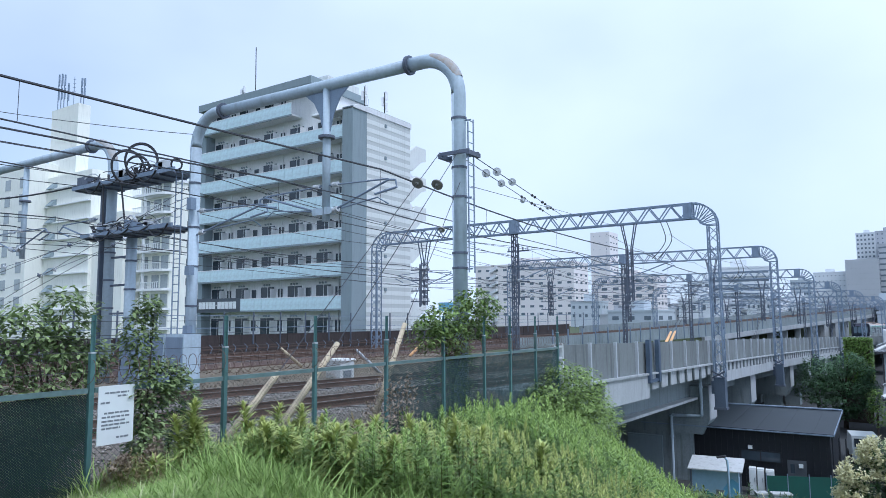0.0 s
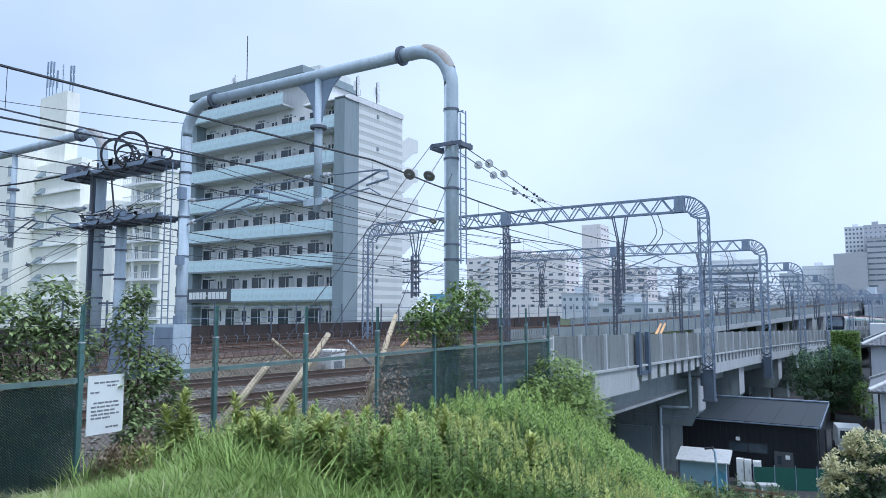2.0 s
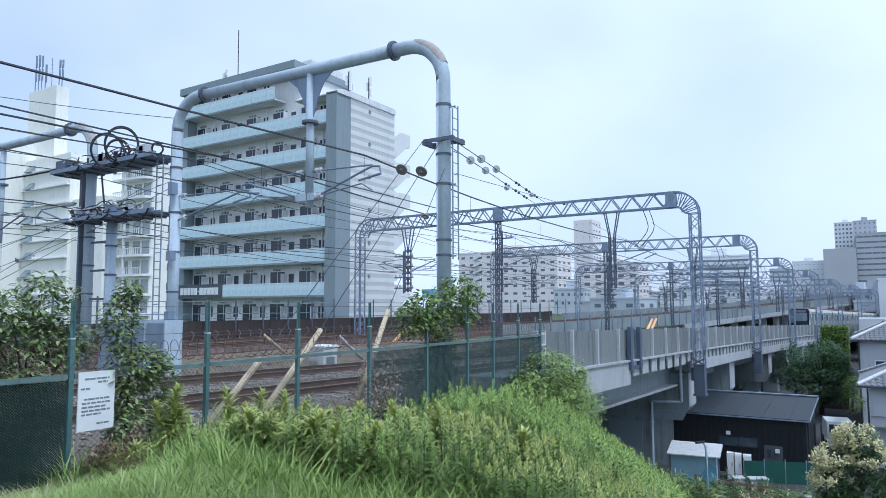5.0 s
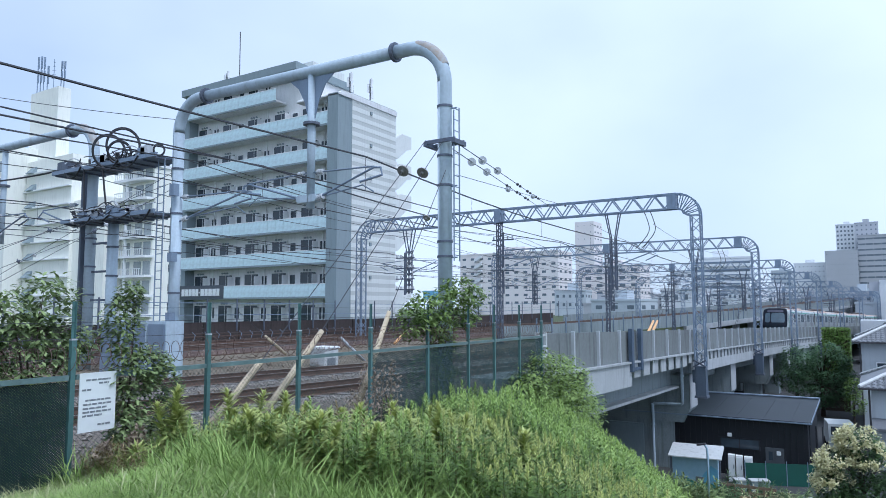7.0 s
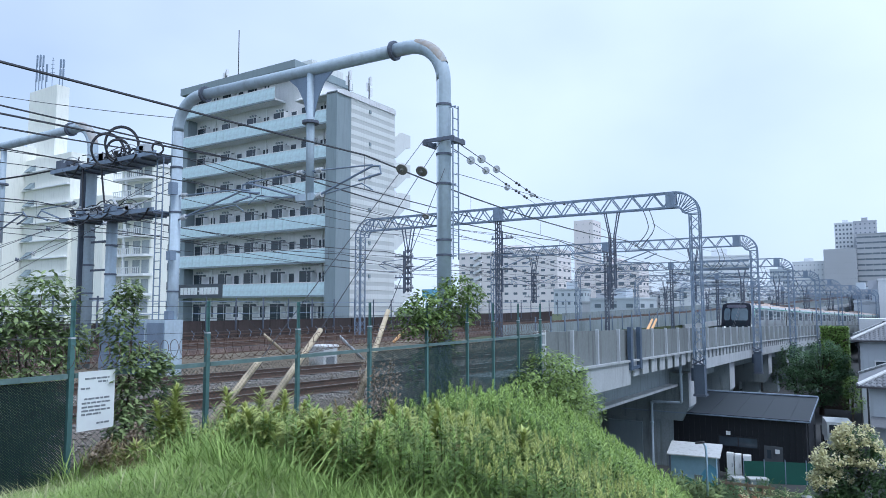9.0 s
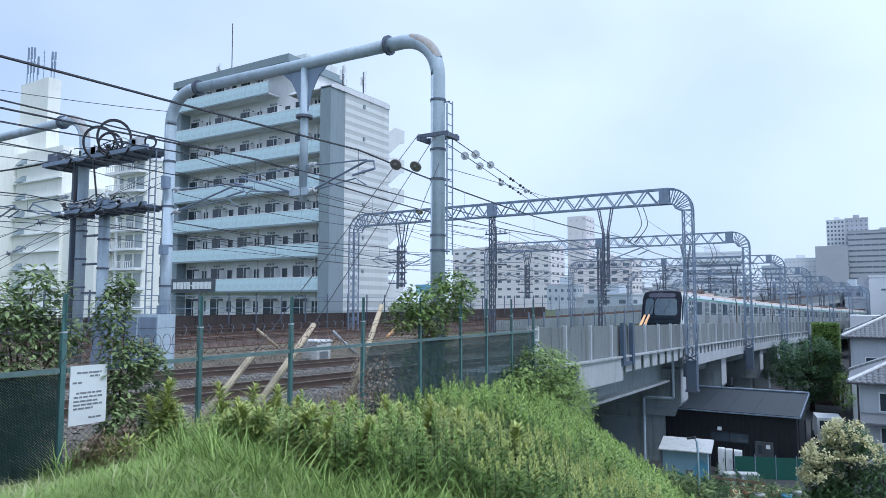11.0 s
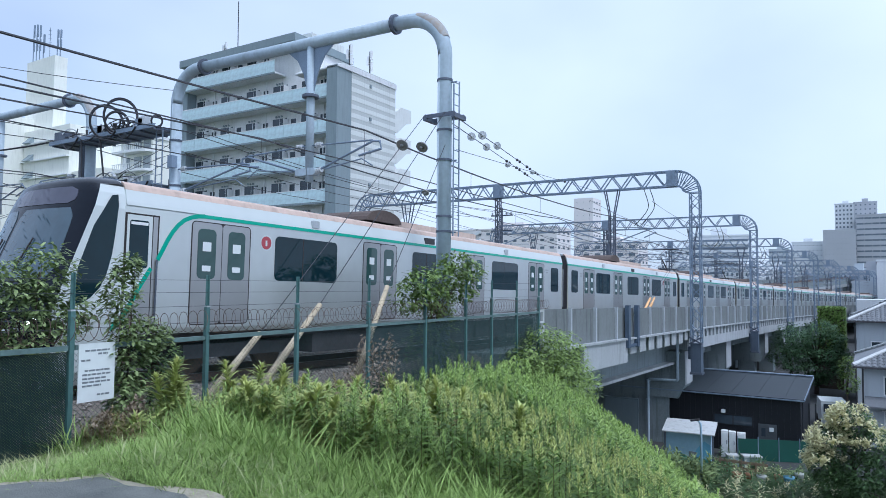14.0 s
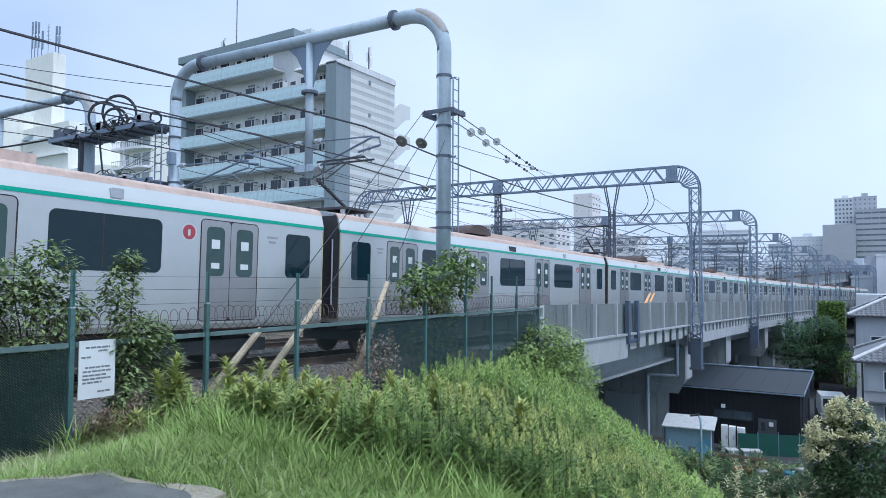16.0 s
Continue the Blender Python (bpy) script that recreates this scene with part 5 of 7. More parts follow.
    part("wall", prism(bmesh.new(), [(yf, LOW), (yb, LOW), (yb, zr - 0.1), (yf, ze - 0.1)], pose(x0, 0, 0, 90, 0, 90), x1 - x0), "black_clad", t)
    part("roof", prism(bmesh.new(), [(yf - 0.25, ze - 0.09), (yb + 0.15, zr - 0.09), (yb + 0.15, zr + 0.04), (yf - 0.25, ze + 0.04)], pose(x0 - 0.2, 0, 0, 90, 0, 90), x1 - x0 + 0.4), "black_roof", t, "dark blue-grey sheet roof")
    for i in range(7):
        x = x0 + 0.6 + i * 1.35
        part("seam", bar(bmesh.new(), (x, yf - 0.25, ze + 0.045), (x, yb + 0.15, zr + 0.045), 0.02, 0.02), "black_roof", t)
    part("verge", bar(bmesh.new(), (x1 + 0.21, yf - 0.25, ze), (x1 + 0.21, yb + 0.15, zr), 0.035, 0.13), "galv", t)
    part("gutter", bar(bmesh.new(), (x0 - 0.2, yf - 0.3, ze - 0.02), (x1 + 0.2, yf - 0.3, ze - 0.02), 0.055, 0.06), "galv", t)
    part("ridge_flashing", bar(bmesh.new(), (x0 - 0.2, yb + 0.1, zr + 0.09), (x1 + 0.2, yb + 0.1, zr + 0.09), 0.3, 0.06), "galv", t)
    for i in range(34):
        x = x0 + 0.2 + i * 0.3
        piece("black_rib", "cladding_rib", lambda: slab(0, 0.06, -0.025, 0.0, LOW + 0.02, ze - 0.14), "black_clad", t, pose(x, yf, 0))
    w = part("window", slab(-7.5, -5.45, yf - 0.05, yf, -6.0, -5.4), "black_clad", t, "long dark window")
    part("pane", slab(-7.42, -6.5, yf - 0.06, yf - 0.05, -5.94, -5.46), "window", w)
    part("pane", slab(-6.44, -5.52, yf - 0.06, yf - 0.05, -5.94, -5.46), "window", w)
    d = part("door", slab(-5.2, -4.3, yf - 0.06, yf, LOW + 0.02, -5.75), "door_grey", t, "dark grey door")
    part("pane", slab(-5.05, -4.85, yf - 0.07, yf - 0.06, -6.4, -5.95), "window", d)
    part("wall_lamp", slab(-7.06, -6.86, yf - 0.16, yf, -5.34, -5.16), "white_sign", t)
    part("meter_box", slab(-4.65, -4.45, yf - 0.14, yf, -6.1, -5.9), "white_sign", t)
    return t


make_black_house()


def make_shed():
    t = thing("mural_shed", "small shed with a painted blue hill mural and white sheet roof", "shed")
    m = pose(-7.65, 34.75, LOW, 0, 0, 6)
    h = 1.95
    def P(name, bm, mat, label=""):
        part(name, bm, mat, t, label).matrix_basis = m
    P("wall", slab(-0.95, 1.1, 0, 1.4, 0, h), "mural", "sky blue painted wall")
    P("mural_hill", prism(bmesh.new(), [(-0.9, 0.0), (1.1, 0), (1.1, 0.75), (0.6, 1.0), (0.2, 0.72), (-0.3, 0.95), (-0.9, 0.6)], pose(0, -0.004, 0, 90), 0.004), "mural_green", "green painted hills")
    P("mural_hill", prism(bmesh.new(), [(0.25, 0.85), (1.1, 0.7), (1.1, 1.4), (0.8, 1.6), (0.55, 1.3)], pose(0, -0.009, 0, 90), 0.004), "blue_box", "blue painted hill")
    P("notice", slab(0.1, 0.45, -0.03, 0, 0.75, 1.05), "ink")
    P("roof", prism(bmesh.new(), [(-0.35, h), (-0.35, h + 0.05), (1.5, h + 0.34), (1.52, h + 0.28), (1.5, h + 0.2)], pose(-1.1, 0, 0, 90, 0, 90), 2.4), "white_sheet", "worn white sheet roof")
    for x in (-1.0, 1.2):
        P("post", slab(x - 0.04, x + 0.04, -0.15, -0.07, 0, h), "galv_dark")


make_shed()

lamp_post = thing("street_lamp", "pale blue steel lamp post with a flat dark head", "street lamp", (-6.62, 33.0, LOW))
part("pole", tube(bmesh.new(), [(0, 0, -0.1), (0, 0, 2.4), (-0.02, 0, 2.75), (-0.12, 0, 2.9)], 0.05, 10), "lamp_blue", lamp_post, smooth=True)
part("lamp_head", prism(bmesh.new(), rounded(0.42, 0.2, 0.08), pose(-0.25, 0, 2.86, 0, -12), 0.08), "under", lamp_post)

net = thing("net_fence", "low green net fence on thin posts", "fence")
part("net", bar(bmesh.new(), (-5.95, 38.7, LOW + 0.58), (-2.2, 40.2, LOW + 0.58), 0.02, 1.1), "net_green", net)
for i in range(5):
    x, y = -5.95 + 0.93 * i, 38.7 + 0.37 * i
    part("post", rod((x, y, LOW - 0.1), (x, y, LOW + 1.25), 0.025, 6), "galv", net)

for i, (x, y) in enumerate(((-6.64, 39.0), (-6.26, 39.0), (-5.82, 39.0))):
    v = thing("vending_cabinet", "tall white metal outdoor cabinet by the black wall", "cabinet", (x, y, LOW), group="white cabinets", turn=6)
    part("body", slab(-0.165 - 0.03 * (i == 2), 0.165 + 0.03 * (i == 2), 0, 0.4, 0.0, 1.38 - 0.02 * i), "frame_white", v)
    part("door", slab(-0.14, 0.14, -0.02, 0, 0.1, 1.28), "white_sign", v)
    part("handle", slab(0.08, 0.11, -0.05, -0.02, 0.7, 0.9), "ink", v)
for i, (x, y, w) in enumerate(((-6.0, 37.3, 0.5), (-5.15, 37.6, 0.85))):
    v = thing("planter_box", "grey lidded storage box on the ground", "storage box", (x, y, LOW + 0.02), turn=26)
    part("body", slab(-w / 2, w / 2, -0.25, 0.25, 0, 0.52), "wall_dark", v)
    part("lid", slab(-w / 2 - 0.03, w / 2 + 0.03, -0.28, 0.28, 0.52, 0.58), "white_sheet", v)


def tiled_roof(t, x0, x1, y0, y1, z0, z1, hip=0.0):
    """One slope of a tiled roof rising from y0 to y1, with rows of rounded tiles."""
    n, rows = int((x1 - x0) / 0.3), int(math.hypot(y1 - y0, z1 - z0) / 0.3)
    bm = bmesh.new()
    for r in range(rows):
        ya, yb_ = y0 + (y1 - y0) * r / rows, y0 + (y1 - y0) * (r + 1.12) / rows
        za, zb = z0 + (z1 - z0) * r / rows, z0 + (z1 - z0) * (r + 1.12) / rows
        for i in range(n):
            w = (x1 - x0) / n
            a = x0 + w * i
            if a < x0 + hip * r / rows - w * 0.5:
                continue
            q = [(a, ya, za + 0.05), (a + w * 0.35, ya, za + 0.1), (a + w * 0.7, ya, za + 0.07), (a + w * 0.97, ya, za + 0.03)]
            lo = [bm.verts.new(p) for p in q]
            hi = [bm.verts.new((p[0], yb_, zb + (p[2] - za) - 0.03)) for p in q]
            bot = [bm.verts.new((p[0], ya, za)) for p in (q[0], q[3])]
            for k in range(3):
                bm.faces.new((lo[k], lo[k + 1], hi[k + 1], hi[k]))
            bm.faces.new((bot[0], bot[1], lo[3], lo[2], lo[1], lo[0]))
    o = part("roof_tiles", bm, "tile_roof", t, "grey roof tiles in rows")
    tagged(o, kind="stuff")
    return o


def make_house(x0, x1, yf, yb, eave, ridge, label, base=LOW, lean=0.55):
    t = thing("house", label, "house")
    part("wall", prism(bmesh.new(), [(yf, base), (yb, base), (yb, eave - 0.15), (yf, eave - 0.15)], pose(x0, 0, 0, 90, 0, 90), x1 - x0), "house_wall", t)
    ym = (yf + yb) / 2
    hip = ym - yf + lean
    tiled_roof(t, x0 - lean, x1 + lean, yf - lean, ym, eave - 0.15, ridge, hip)
    tiled_roof(t, x0 - lean, x1 + lean, yb + lean, ym, eave - 0.15, ridge, hip)
    part("hip_face", prism(bmesh.new(), [(yf - lean, eave - 0.18), (yb + lean, eave - 0.18), (yb + lean, eave - 0.1), (yf - lean, eave - 0.1)], pose(x0 - lean, 0, 0, 90, 0, 90), 0.05), "tile_roof", t)
    tri = bmesh.new()
    tri.faces.new([tri.verts.new(q) for q in ((x0 - lean, yf - lean, eave - 0.12), (x0 - lean, yb + lean, eave - 0.12), (x0 - lean + hip, ym, ridge + 0.03))])
    part("hip_slope", tri, "tile_roof", t)
    part("ridge", rod((x0 - lean + hip, ym, ridge + 0.1), (x1 + lean, ym, ridge + 0.1), 0.14, 8), "tile_roof", t)
    for y in (yf - lean, yb + lean):
        part("hip_cap", rod((x0 - lean, y, eave - 0.05), (x0 - lean + hip, ym, ridge + 0.1), 0.11, 8), "white_sheet", t)
    part("gutter", bar(bmesh.new(), (x0 - lean, yf - lean - 0.05, eave - 0.18), (x1 + lean, yf - lean - 0.05, eave - 0.18), 0.1, 0.1), "under", t)
    part("downpipe", rod((x0 - 0.08, yf - 0.1, base), (x0 - 0.08, yf - 0.1, eave), 0.05, 8), "under", t)
    for z in ((base + eave) / 2 + 0.6, base + 1.2):
        for x in (x0 + 0.9, x0 + 3.4):
            w = part("window", slab(x, x + 1.6, yf - 0.05, yf + 0.02, z, z + 1.1), "frame_white", t)
            part("pane", slab(x + 0.07, x + 1.53, yf - 0.06, yf - 0.05, z + 0.07, z + 1.03), "window", w)
    return t


make_house(-0.85, 8, 60.5, 69.0, -0.75, 1.5, "pale rendered house with a grey tiled roof")
h2 = make_house(-0.3, 7, 46.0, 53.0, -2.7, -0.9, "old two-storey house with a grey tiled roof and dark eaves")
part("lean_to_roof", prism(bmesh.new(), [(44.6, -5.0), (46.5, -4.5), (46.5, -4.4), (44.6, -4.9)], pose(-0.3, 0, 0, 90, 0, 90), 6), "tile_roof", h2)
part("balcony", slab(0.3, 3.4, 45.4, 46.5, -6.6, -6.4), "frame_white", h2)
part("awning", slab(0.5, 1.8, 45.7, 46.5, -5.3, -5.22), "frame_white", h2)

van = thing("parked_van", "small white van parked behind the black building", "van", (-2.2, 51.4, LOW + 0.02), turn=8)
part("body", prism(bmesh.new(), [(-1.6, 0.35), (1.6, 0.35), (1.6, 1.1), (1.1, 1.75), (-1.55, 1.8), (-1.65, 1.0)], pose(-0.72, 0, 0, 90, 0, 90), 1.44), "train_white", van)
part("windscreen", bar(bmesh.new(), (-0.6, -1.66, 1.4), (0.6, -1.66, 1.4), 0.03, 0.5), "window", van)
for x in (-0.7, 0.7):
    for y in (-1.05, 1.05):
        part("wheel", rod((x - 0.08, y, 0.3), (x + 0.08, y, 0.3), 0.3, 14), "rubber", van)


# ---- fittings of the near line ----
def near_fittings():
    y = GY
    t = near_portal
    # central drop post with a wide collar
    d = part("drop_post", rod((-14.32, y, 4.7), (-14.32, y, 8.95), 0.125, 14), "pipe", t, smooth=True)
    part("collar", rod((-14.32, y, 7.28), (-14.32, y, 7.36), 0.26, 14), "galv_dark", d)
    for sgn in (-1, 1):
        out = [(0.1, -0.12), (0.95, -0.12), (0.55, -0.45), (0.3, -0.9), (0.14, -1.45), (0.1, -1.5)]
        part("gusset", prism(bmesh.new(), [(sgn * a, b) for a, b in out], pose(-14.32, y + 0.02, 8.95, 90), 0.03), "galv", d)
    part("foot", prism(bmesh.new(), rounded(0.8, 0.22, 0.08), pose(-14.4, y + 0.12, 5.0, 90), 0.24), "pipe", d)
    # rust-stained elbow skin bands
    for x, z in ((-9.5, 7.05), (-9.5, 5.7), (-9.5, 4.9), (-9.5, 3.4), (-9.5, 3.0), (-20.7, 6.6), (-20.7, 5.0), (-20.7, 3.6), (-20.7, 2.2)):
        part("band", rod((x, y, z), (x, y, z + 0.06), 0.215, 16), "galv_dark", t)
    c = part("clamp", box(slab(-9.96, -9.04, y - 0.27, y - 0.21, 6.05, 6.15), -9.96, -9.04, y + 0.21, y + 0.27, 6.05, 6.15), "galv_dark", t, "dark clamp bar")
    for x in (-9.94, -9.06):
        part("bolt_block", slab(x - 0.05, x + 0.05, y - 0.3, y + 0.3, 5.99, 6.11), "galv_dark", c)
    # ladder on the right leg
    lad = part("ladder", rod((-9.12, y + 0.12, 2.9), (-9.12, y + 0.12, 7.02), 0.02, 6), "galv", t, "thin climbing ladder")
    part("stile", rod((-9.12, y - 0.16, 2.9), (-9.12, y - 0.16, 6.9), 0.02, 6), "galv", lad)
    for k in range(14):
        z = 3.05 + k * 0.3
        piece("rung", "rung", lambda: rod((0, -0.16, 0), (0, 0.12, 0), 0.013, 6), "galv", lad, pose(-9.12, y, z))
    for z in (3.0, 4.9, 7.0):
        part("stand_off", rod((-9.4, y, z), (-9.12, y, z), 0.02, 6), "galv", lad)
    # swivelling brackets that hold the contact wire
    def bracket(x0, x1, z0, name="bracket"):
        s = 1 if x1 > x0 else -1
        b = part(name, tube(bmesh.new(), [(x0, y, z0), (x1, y, z0 + 0.75), (x1 + s * 0.25, y, z0 + 0.72), (x1 + s * 0.3, y, z0 + 0.5), (x1 - s * 0.5, y, z0 + 0.38)], 0.035, 8), "galv", t)
        part("stay", rod((x0, y, z0 + 0.85), (x1, y, z0 + 0.78), 0.025, 6), "galv", b)
        part("steady_arm", tube(bmesh.new(), [(x0 + s * 0.5, y, z0 + 0.1), (x1 - s * 0.4, y, z0 + 0.28), (x1, y, z0 + 0.05)], 0.022, 6), "galv", b)
        for q in (0.16, 0.24, 0.32):
            part("insulator", rod((x0 + s * q, y, z0 + 0.25 * q), (x0 + s * (q + 0.05), y, z0 + 0.25 * (q + 0.05)), 0.09, 10), "porcelain", b)
            part("insulator", rod((x0 + s * q, y, z0 + 0.85), (x0 + s * (q + 0.05), y, z0 + 0.85), 0.08, 10), "porcelain", b)
        return b
    bracket(-14.2, -11.9, 4.95)
    bracket(-14.45, -17.0, 4.95)
    bracket(-20.5, -17.2, 4.75)
    return t


near_fittings()


def guy(a, b, discs, label, r=0.009):
    a, b = Vector(a), Vector(b)
    t = thing("guy_wire", label, "guy wire")
    part("strand", rod(a, b, r, 6), "wire", t)
    d = (b - a).normalized()
    for u, rad, mat in discs:
        p = a.lerp(b, u)
        bm = bmesh.new()
        tube(bm, [p - d * 0.08, p - d * 0.025, p - d * 0.02, p + d * 0.012, p + d * 0.016, p + d * 0.06], [0.028, 0.045, rad, rad, 0.05, 0.03], 16)
        part("insulator", bm, mat, t)
    return t


def left_fittings():
    y = GY
    d = left_portal
    part("drop_post", rod((-33.0, y, 4.6), (-33.0, y, 8.9), 0.12, 12), "pipe", d, smooth=True)
    part("collar", rod((-33.0, y, 7.2), (-33.0, y, 7.28), 0.25, 12), "galv_dark", d)
    mast = thing("equipment_mast", "steel masts carrying two equipment platforms with cable coils", "mast")
    part("pole", rod((-24.45, y, -0.8), (-24.45, y, 4.95), 0.2, 14), "pipe", mast, smooth=True)
    part("rear_flange", slab(-26.3, -26.18, y - 0.26, y + 0.02, -0.8, 7.0), "galv_dark", mast, "dark steel channel beside the leg")
    for z in (0.6, 1.8, 2.9, 4.0):
        part("band", rod((-24.45, y, z), (-24.45, y, z + 0.07), 0.225, 14), "galv_dark", mast)
        part("band", rod((-25.95, y, z + 0.4), (-25.95, y, z + 0.47), 0.225, 14), "galv_dark", mast)
        part("tie", slab(-25.9, -24.5, y - 0.03, y + 0.03, z + 0.18, z + 0.26), "galv_dark", mast)
    for z, x0, x1 in ((5.0, -26.8, -20.95), (7.0, -27.6, -20.95)):
        p = part("platform", box(box(slab(x0, x1, y - 0.75, y - 0.66, z, z + 0.15), x0, x1, y + 0.36, y + 0.45, z, z + 0.15), x0, x1, y - 0.63, y + 0.33, z + 0.02, z + 0.06), "galv", mast)
        u = x0 + 0.2
        while u < x1:
            part("cross_bar", slab(u, u + 0.06, y - 0.72, y + 0.42, z - 0.06, z), "galv_dark", p)
            u += 0.8
        rr = random.Random(int(z))
        for k in range(int((x1 - x0 - 0.8) / 0.6)):
            u = x0 + 0.4 + k * 0.6
            h = rr.uniform(0.12, 0.42)
            part("insulator", rod((u, y - 0.5 + rr.uniform(0, 0.25), z + 0.05), (u, y - 0.5, z + 0.2 + h), rr.uniform(0.04, 0.08), 8), "porcelain" if k % 3 else "under", p)
        for k in range(4):
            u = x0 + 0.8 + k * 1.2
            part("cable_loop", tube(bmesh.new(), sag((u, y - 0.72, z + 0.15), (u + 1.3, y - 0.78, z + 0.12), rr.uniform(0.15, 0.45), 8), 0.03, 6), "cable", p)
        for k in range(30):
            u = rr.uniform(x0 + 0.2, x1 - 1.6)
            w = rr.uniform(0.5, 1.6)
            part("cable", tube(bmesh.new(), sag((u, y - rr.uniform(0.3, 0.8), z + rr.uniform(0.2, 0.5)), (u + w, y - rr.uniform(0.3, 0.8), z + rr.uniform(0.15, 0.5)), rr.uniform(-0.25, 0.3), 7), rr.uniform(0.015, 0.03), 5), "cable" if k % 3 else "porcelain", p)
        for k in range(6):
            u = rr.uniform(x0 + 0.3, x1 - 0.6)
            part("fitting", slab(u, u + rr.uniform(0.15, 0.45), y - 0.7, y - 0.4, z + 0.2, z + rr.uniform(0.3, 0.5)), "galv" if k % 2 else "porcelain", p)
    part("switch_box", slab(-27.3, -26.6, y - 0.7, y - 0.1, 7.1, 7.5), "galv_dark", mast)
    for x, z, r, lean, squash in ((-23.08, 7.68, 0.66, 6, 0.86), (-23.95, 7.55, 0.66, -8, 0.86), (-23.3, 7.45, 0.44, 14, 0.9), (-20.95, 7.25, 0.2, 0, 0.9)):
        m = pose(x, y - 0.6, z, 0, 0, 57) @ pose(0, 0, 0, 0, lean)
        ring = [Vector((math.cos(a) * r * squash, 0.03 * math.sin(2 * a), math.sin(a) * r)) for a in (2 * math.pi * k / 28 for k in range(29))]
        bm = bmesh.new()
        for o, k in ((0.0, 1.0), (0.03, 0.965), (-0.03, 0.95)):
            tube(bm, [m @ (p * k + Vector((0, o, -0.02 * abs(o) / 0.03))) for p in ring], 0.03, 6)
        part("cable_coil", bm, "cable", mast, "coiled black cable")
    for a, b, dr in (((-27.5, y - 0.6, 7.2), (-40, y - 3.5, 7.9), 0.5), ((-25.4, y - 0.7, 7.1), (-25.3, y - 0.7, 5.4), 0.0), ((-24.2, y - 0.7, 7.1), (-24.0, y - 0.6, 5.4), 0.05)):
        part("cable", tube(bmesh.new(), sag(a, b, dr, 10), 0.035, 6), "cable", mast)
    # cabinet at the foot
    cab = thing("relay_cabinet", "pale blue-grey steel trackside cabinets", "cabinet", (-22.6, 15.0, -0.85))
    for k, w in ((0, 1.3), (1.4, 1.3), (2.8, 1.0)):
        b = part("body", slab(k - 1.5, k - 1.5 + w, -0.3, 0.4, 0.05, 2.1), "pipe", cab)
        part("door", slab(k - 1.45, k - 1.55 + w, -0.33, -0.3, 0.15, 2.0), "galv", b)
        part("handle", slab(k - 1.35, k - 1.31, -0.37, -0.33, 0.95, 1.2), "under", b)
    # arms over the far tracks
    for x, s_, z in ((-26.4, -1, 4.9), (-33.0, 1, 4.9), (-33.0, -1, 4.9)):
        b = part("bracket", tube(bmesh.new(), [(x, y - 0.3, z), (x + s_ * 2.6, y - 0.3, z + 0.8), (x + s_ * 2.9, y - 0.3, z + 0.6), (x + s_ * 2.1, y - 0.3, z + 0.35)], 0.035, 8), "galv", d)
        part("stay", rod((x, y - 0.3, z + 0.9), (x + s_ * 2.6, y - 0.3, z + 0.85), 0.025, 6), "galv", b)
        for q in (0.2, 0.32, 0.44):
            part("insulator", rod((x + s_ * q, y - 0.3, z + 0.3 * q), (x + s_ * (q + 0.06), y - 0.3, z + 0.3 * q + 0.02), 0.1, 10), "porcelain", b)
            part("insulator", rod((x + s_ * q, y - 0.3, z + 0.9), (x + s_ * (q + 0.06), y - 0.3, z + 0.9), 0.09, 10), "porcelain", b)
    for a, b, q in (((-26.3, y, 4.6), (-31.5, y - 7, 0.4), 0.2), ((-26.3, y, 5.2), (-33.5, y - 9, 0.6), 0.3), ((-20.8, y, 6.6), (-24.5, y - 6.5, 1.0), 0.25), ((-20.8, y, 6.2), (-26.5, y - 9, 0.8), 0.3), ((-20.9, y - 0.1, 5.9), (-24.0, y - 5.0, 2.0), 0.35)):
        guy(a, b, ((q, 0.1, "porcelain"), (q + 0.06, 0.1, "galv_dark")), "sloping guy wire with disc insulators")
    for z, h in ((1.2, 0.5), (3.3, 0.45), (5.6, 0.6)):
        part("pole_box", slab(-20.56, -20.32, y - 0.42, y - 0.2, z, z + h * 0.7), "galv", near_portal)
    # ladder tower beside leg
    lad = part("ladder", rod((-20.95, y - 0.35, -0.6), (-20.95, y - 0.35, 7.0), 0.025, 6), "galv", mast)
    part("stile", rod((-21.3, y - 0.35, -0.6), (-21.3, y - 0.35, 7.0), 0.025, 6), "galv", lad)
    for k in range(24):
        piece("rung2", "rung", lambda: rod((-0.35, 0, 0), (0, 0, 0), 0.015, 6), "galv", lad, pose(-20.95, y - 0.35, -0.3 + k * 0.3))


left_fittings()

white_box = thing("trackside_box", "white lineside equipment box", "equipment box", (-17.9 - 1.4, 21.5, -1.1))
part("body", slab(-0.4, 0.4, -0.42, 0.42, 0, 1.15), "white_sheet", white_box)
part("lid", slab(-0.45, 0.45, -0.47, 0.47, 1.15, 1.22), "frame_white", white_box)
part("stencil", slab(0.4, 0.406, -0.25, 0.25, 0.45, 0.75), "ink", white_box)


# ---- wires ----
def wire(name, label, pts, r=0.012, mat="wire", n=5):
    w = part(name, tube(bmesh.new(), pts, r, n), mat)
    return tagged(w, label, "wire")


SUPPORTS = [-24.0, GY, 40.0, 60.5, 81.0, 101.5, 122.0, 143.0, 164.0, 186.0, 208.0]


def track_wires(lat, zc, zm, ground=None):
    """Messenger, contact wire and droppers over one track."""
    def zof(s, z):
        return z - max(0.0, s - GY) * 0.0185
    mess, cont = [], []
    for a, b in zip(SUPPORTS, SUPPORTS[1:]):
        n = 8
        for i in range(n):
            u = i / n
            s = a + (b - a) * u
            p = along(s, lat)
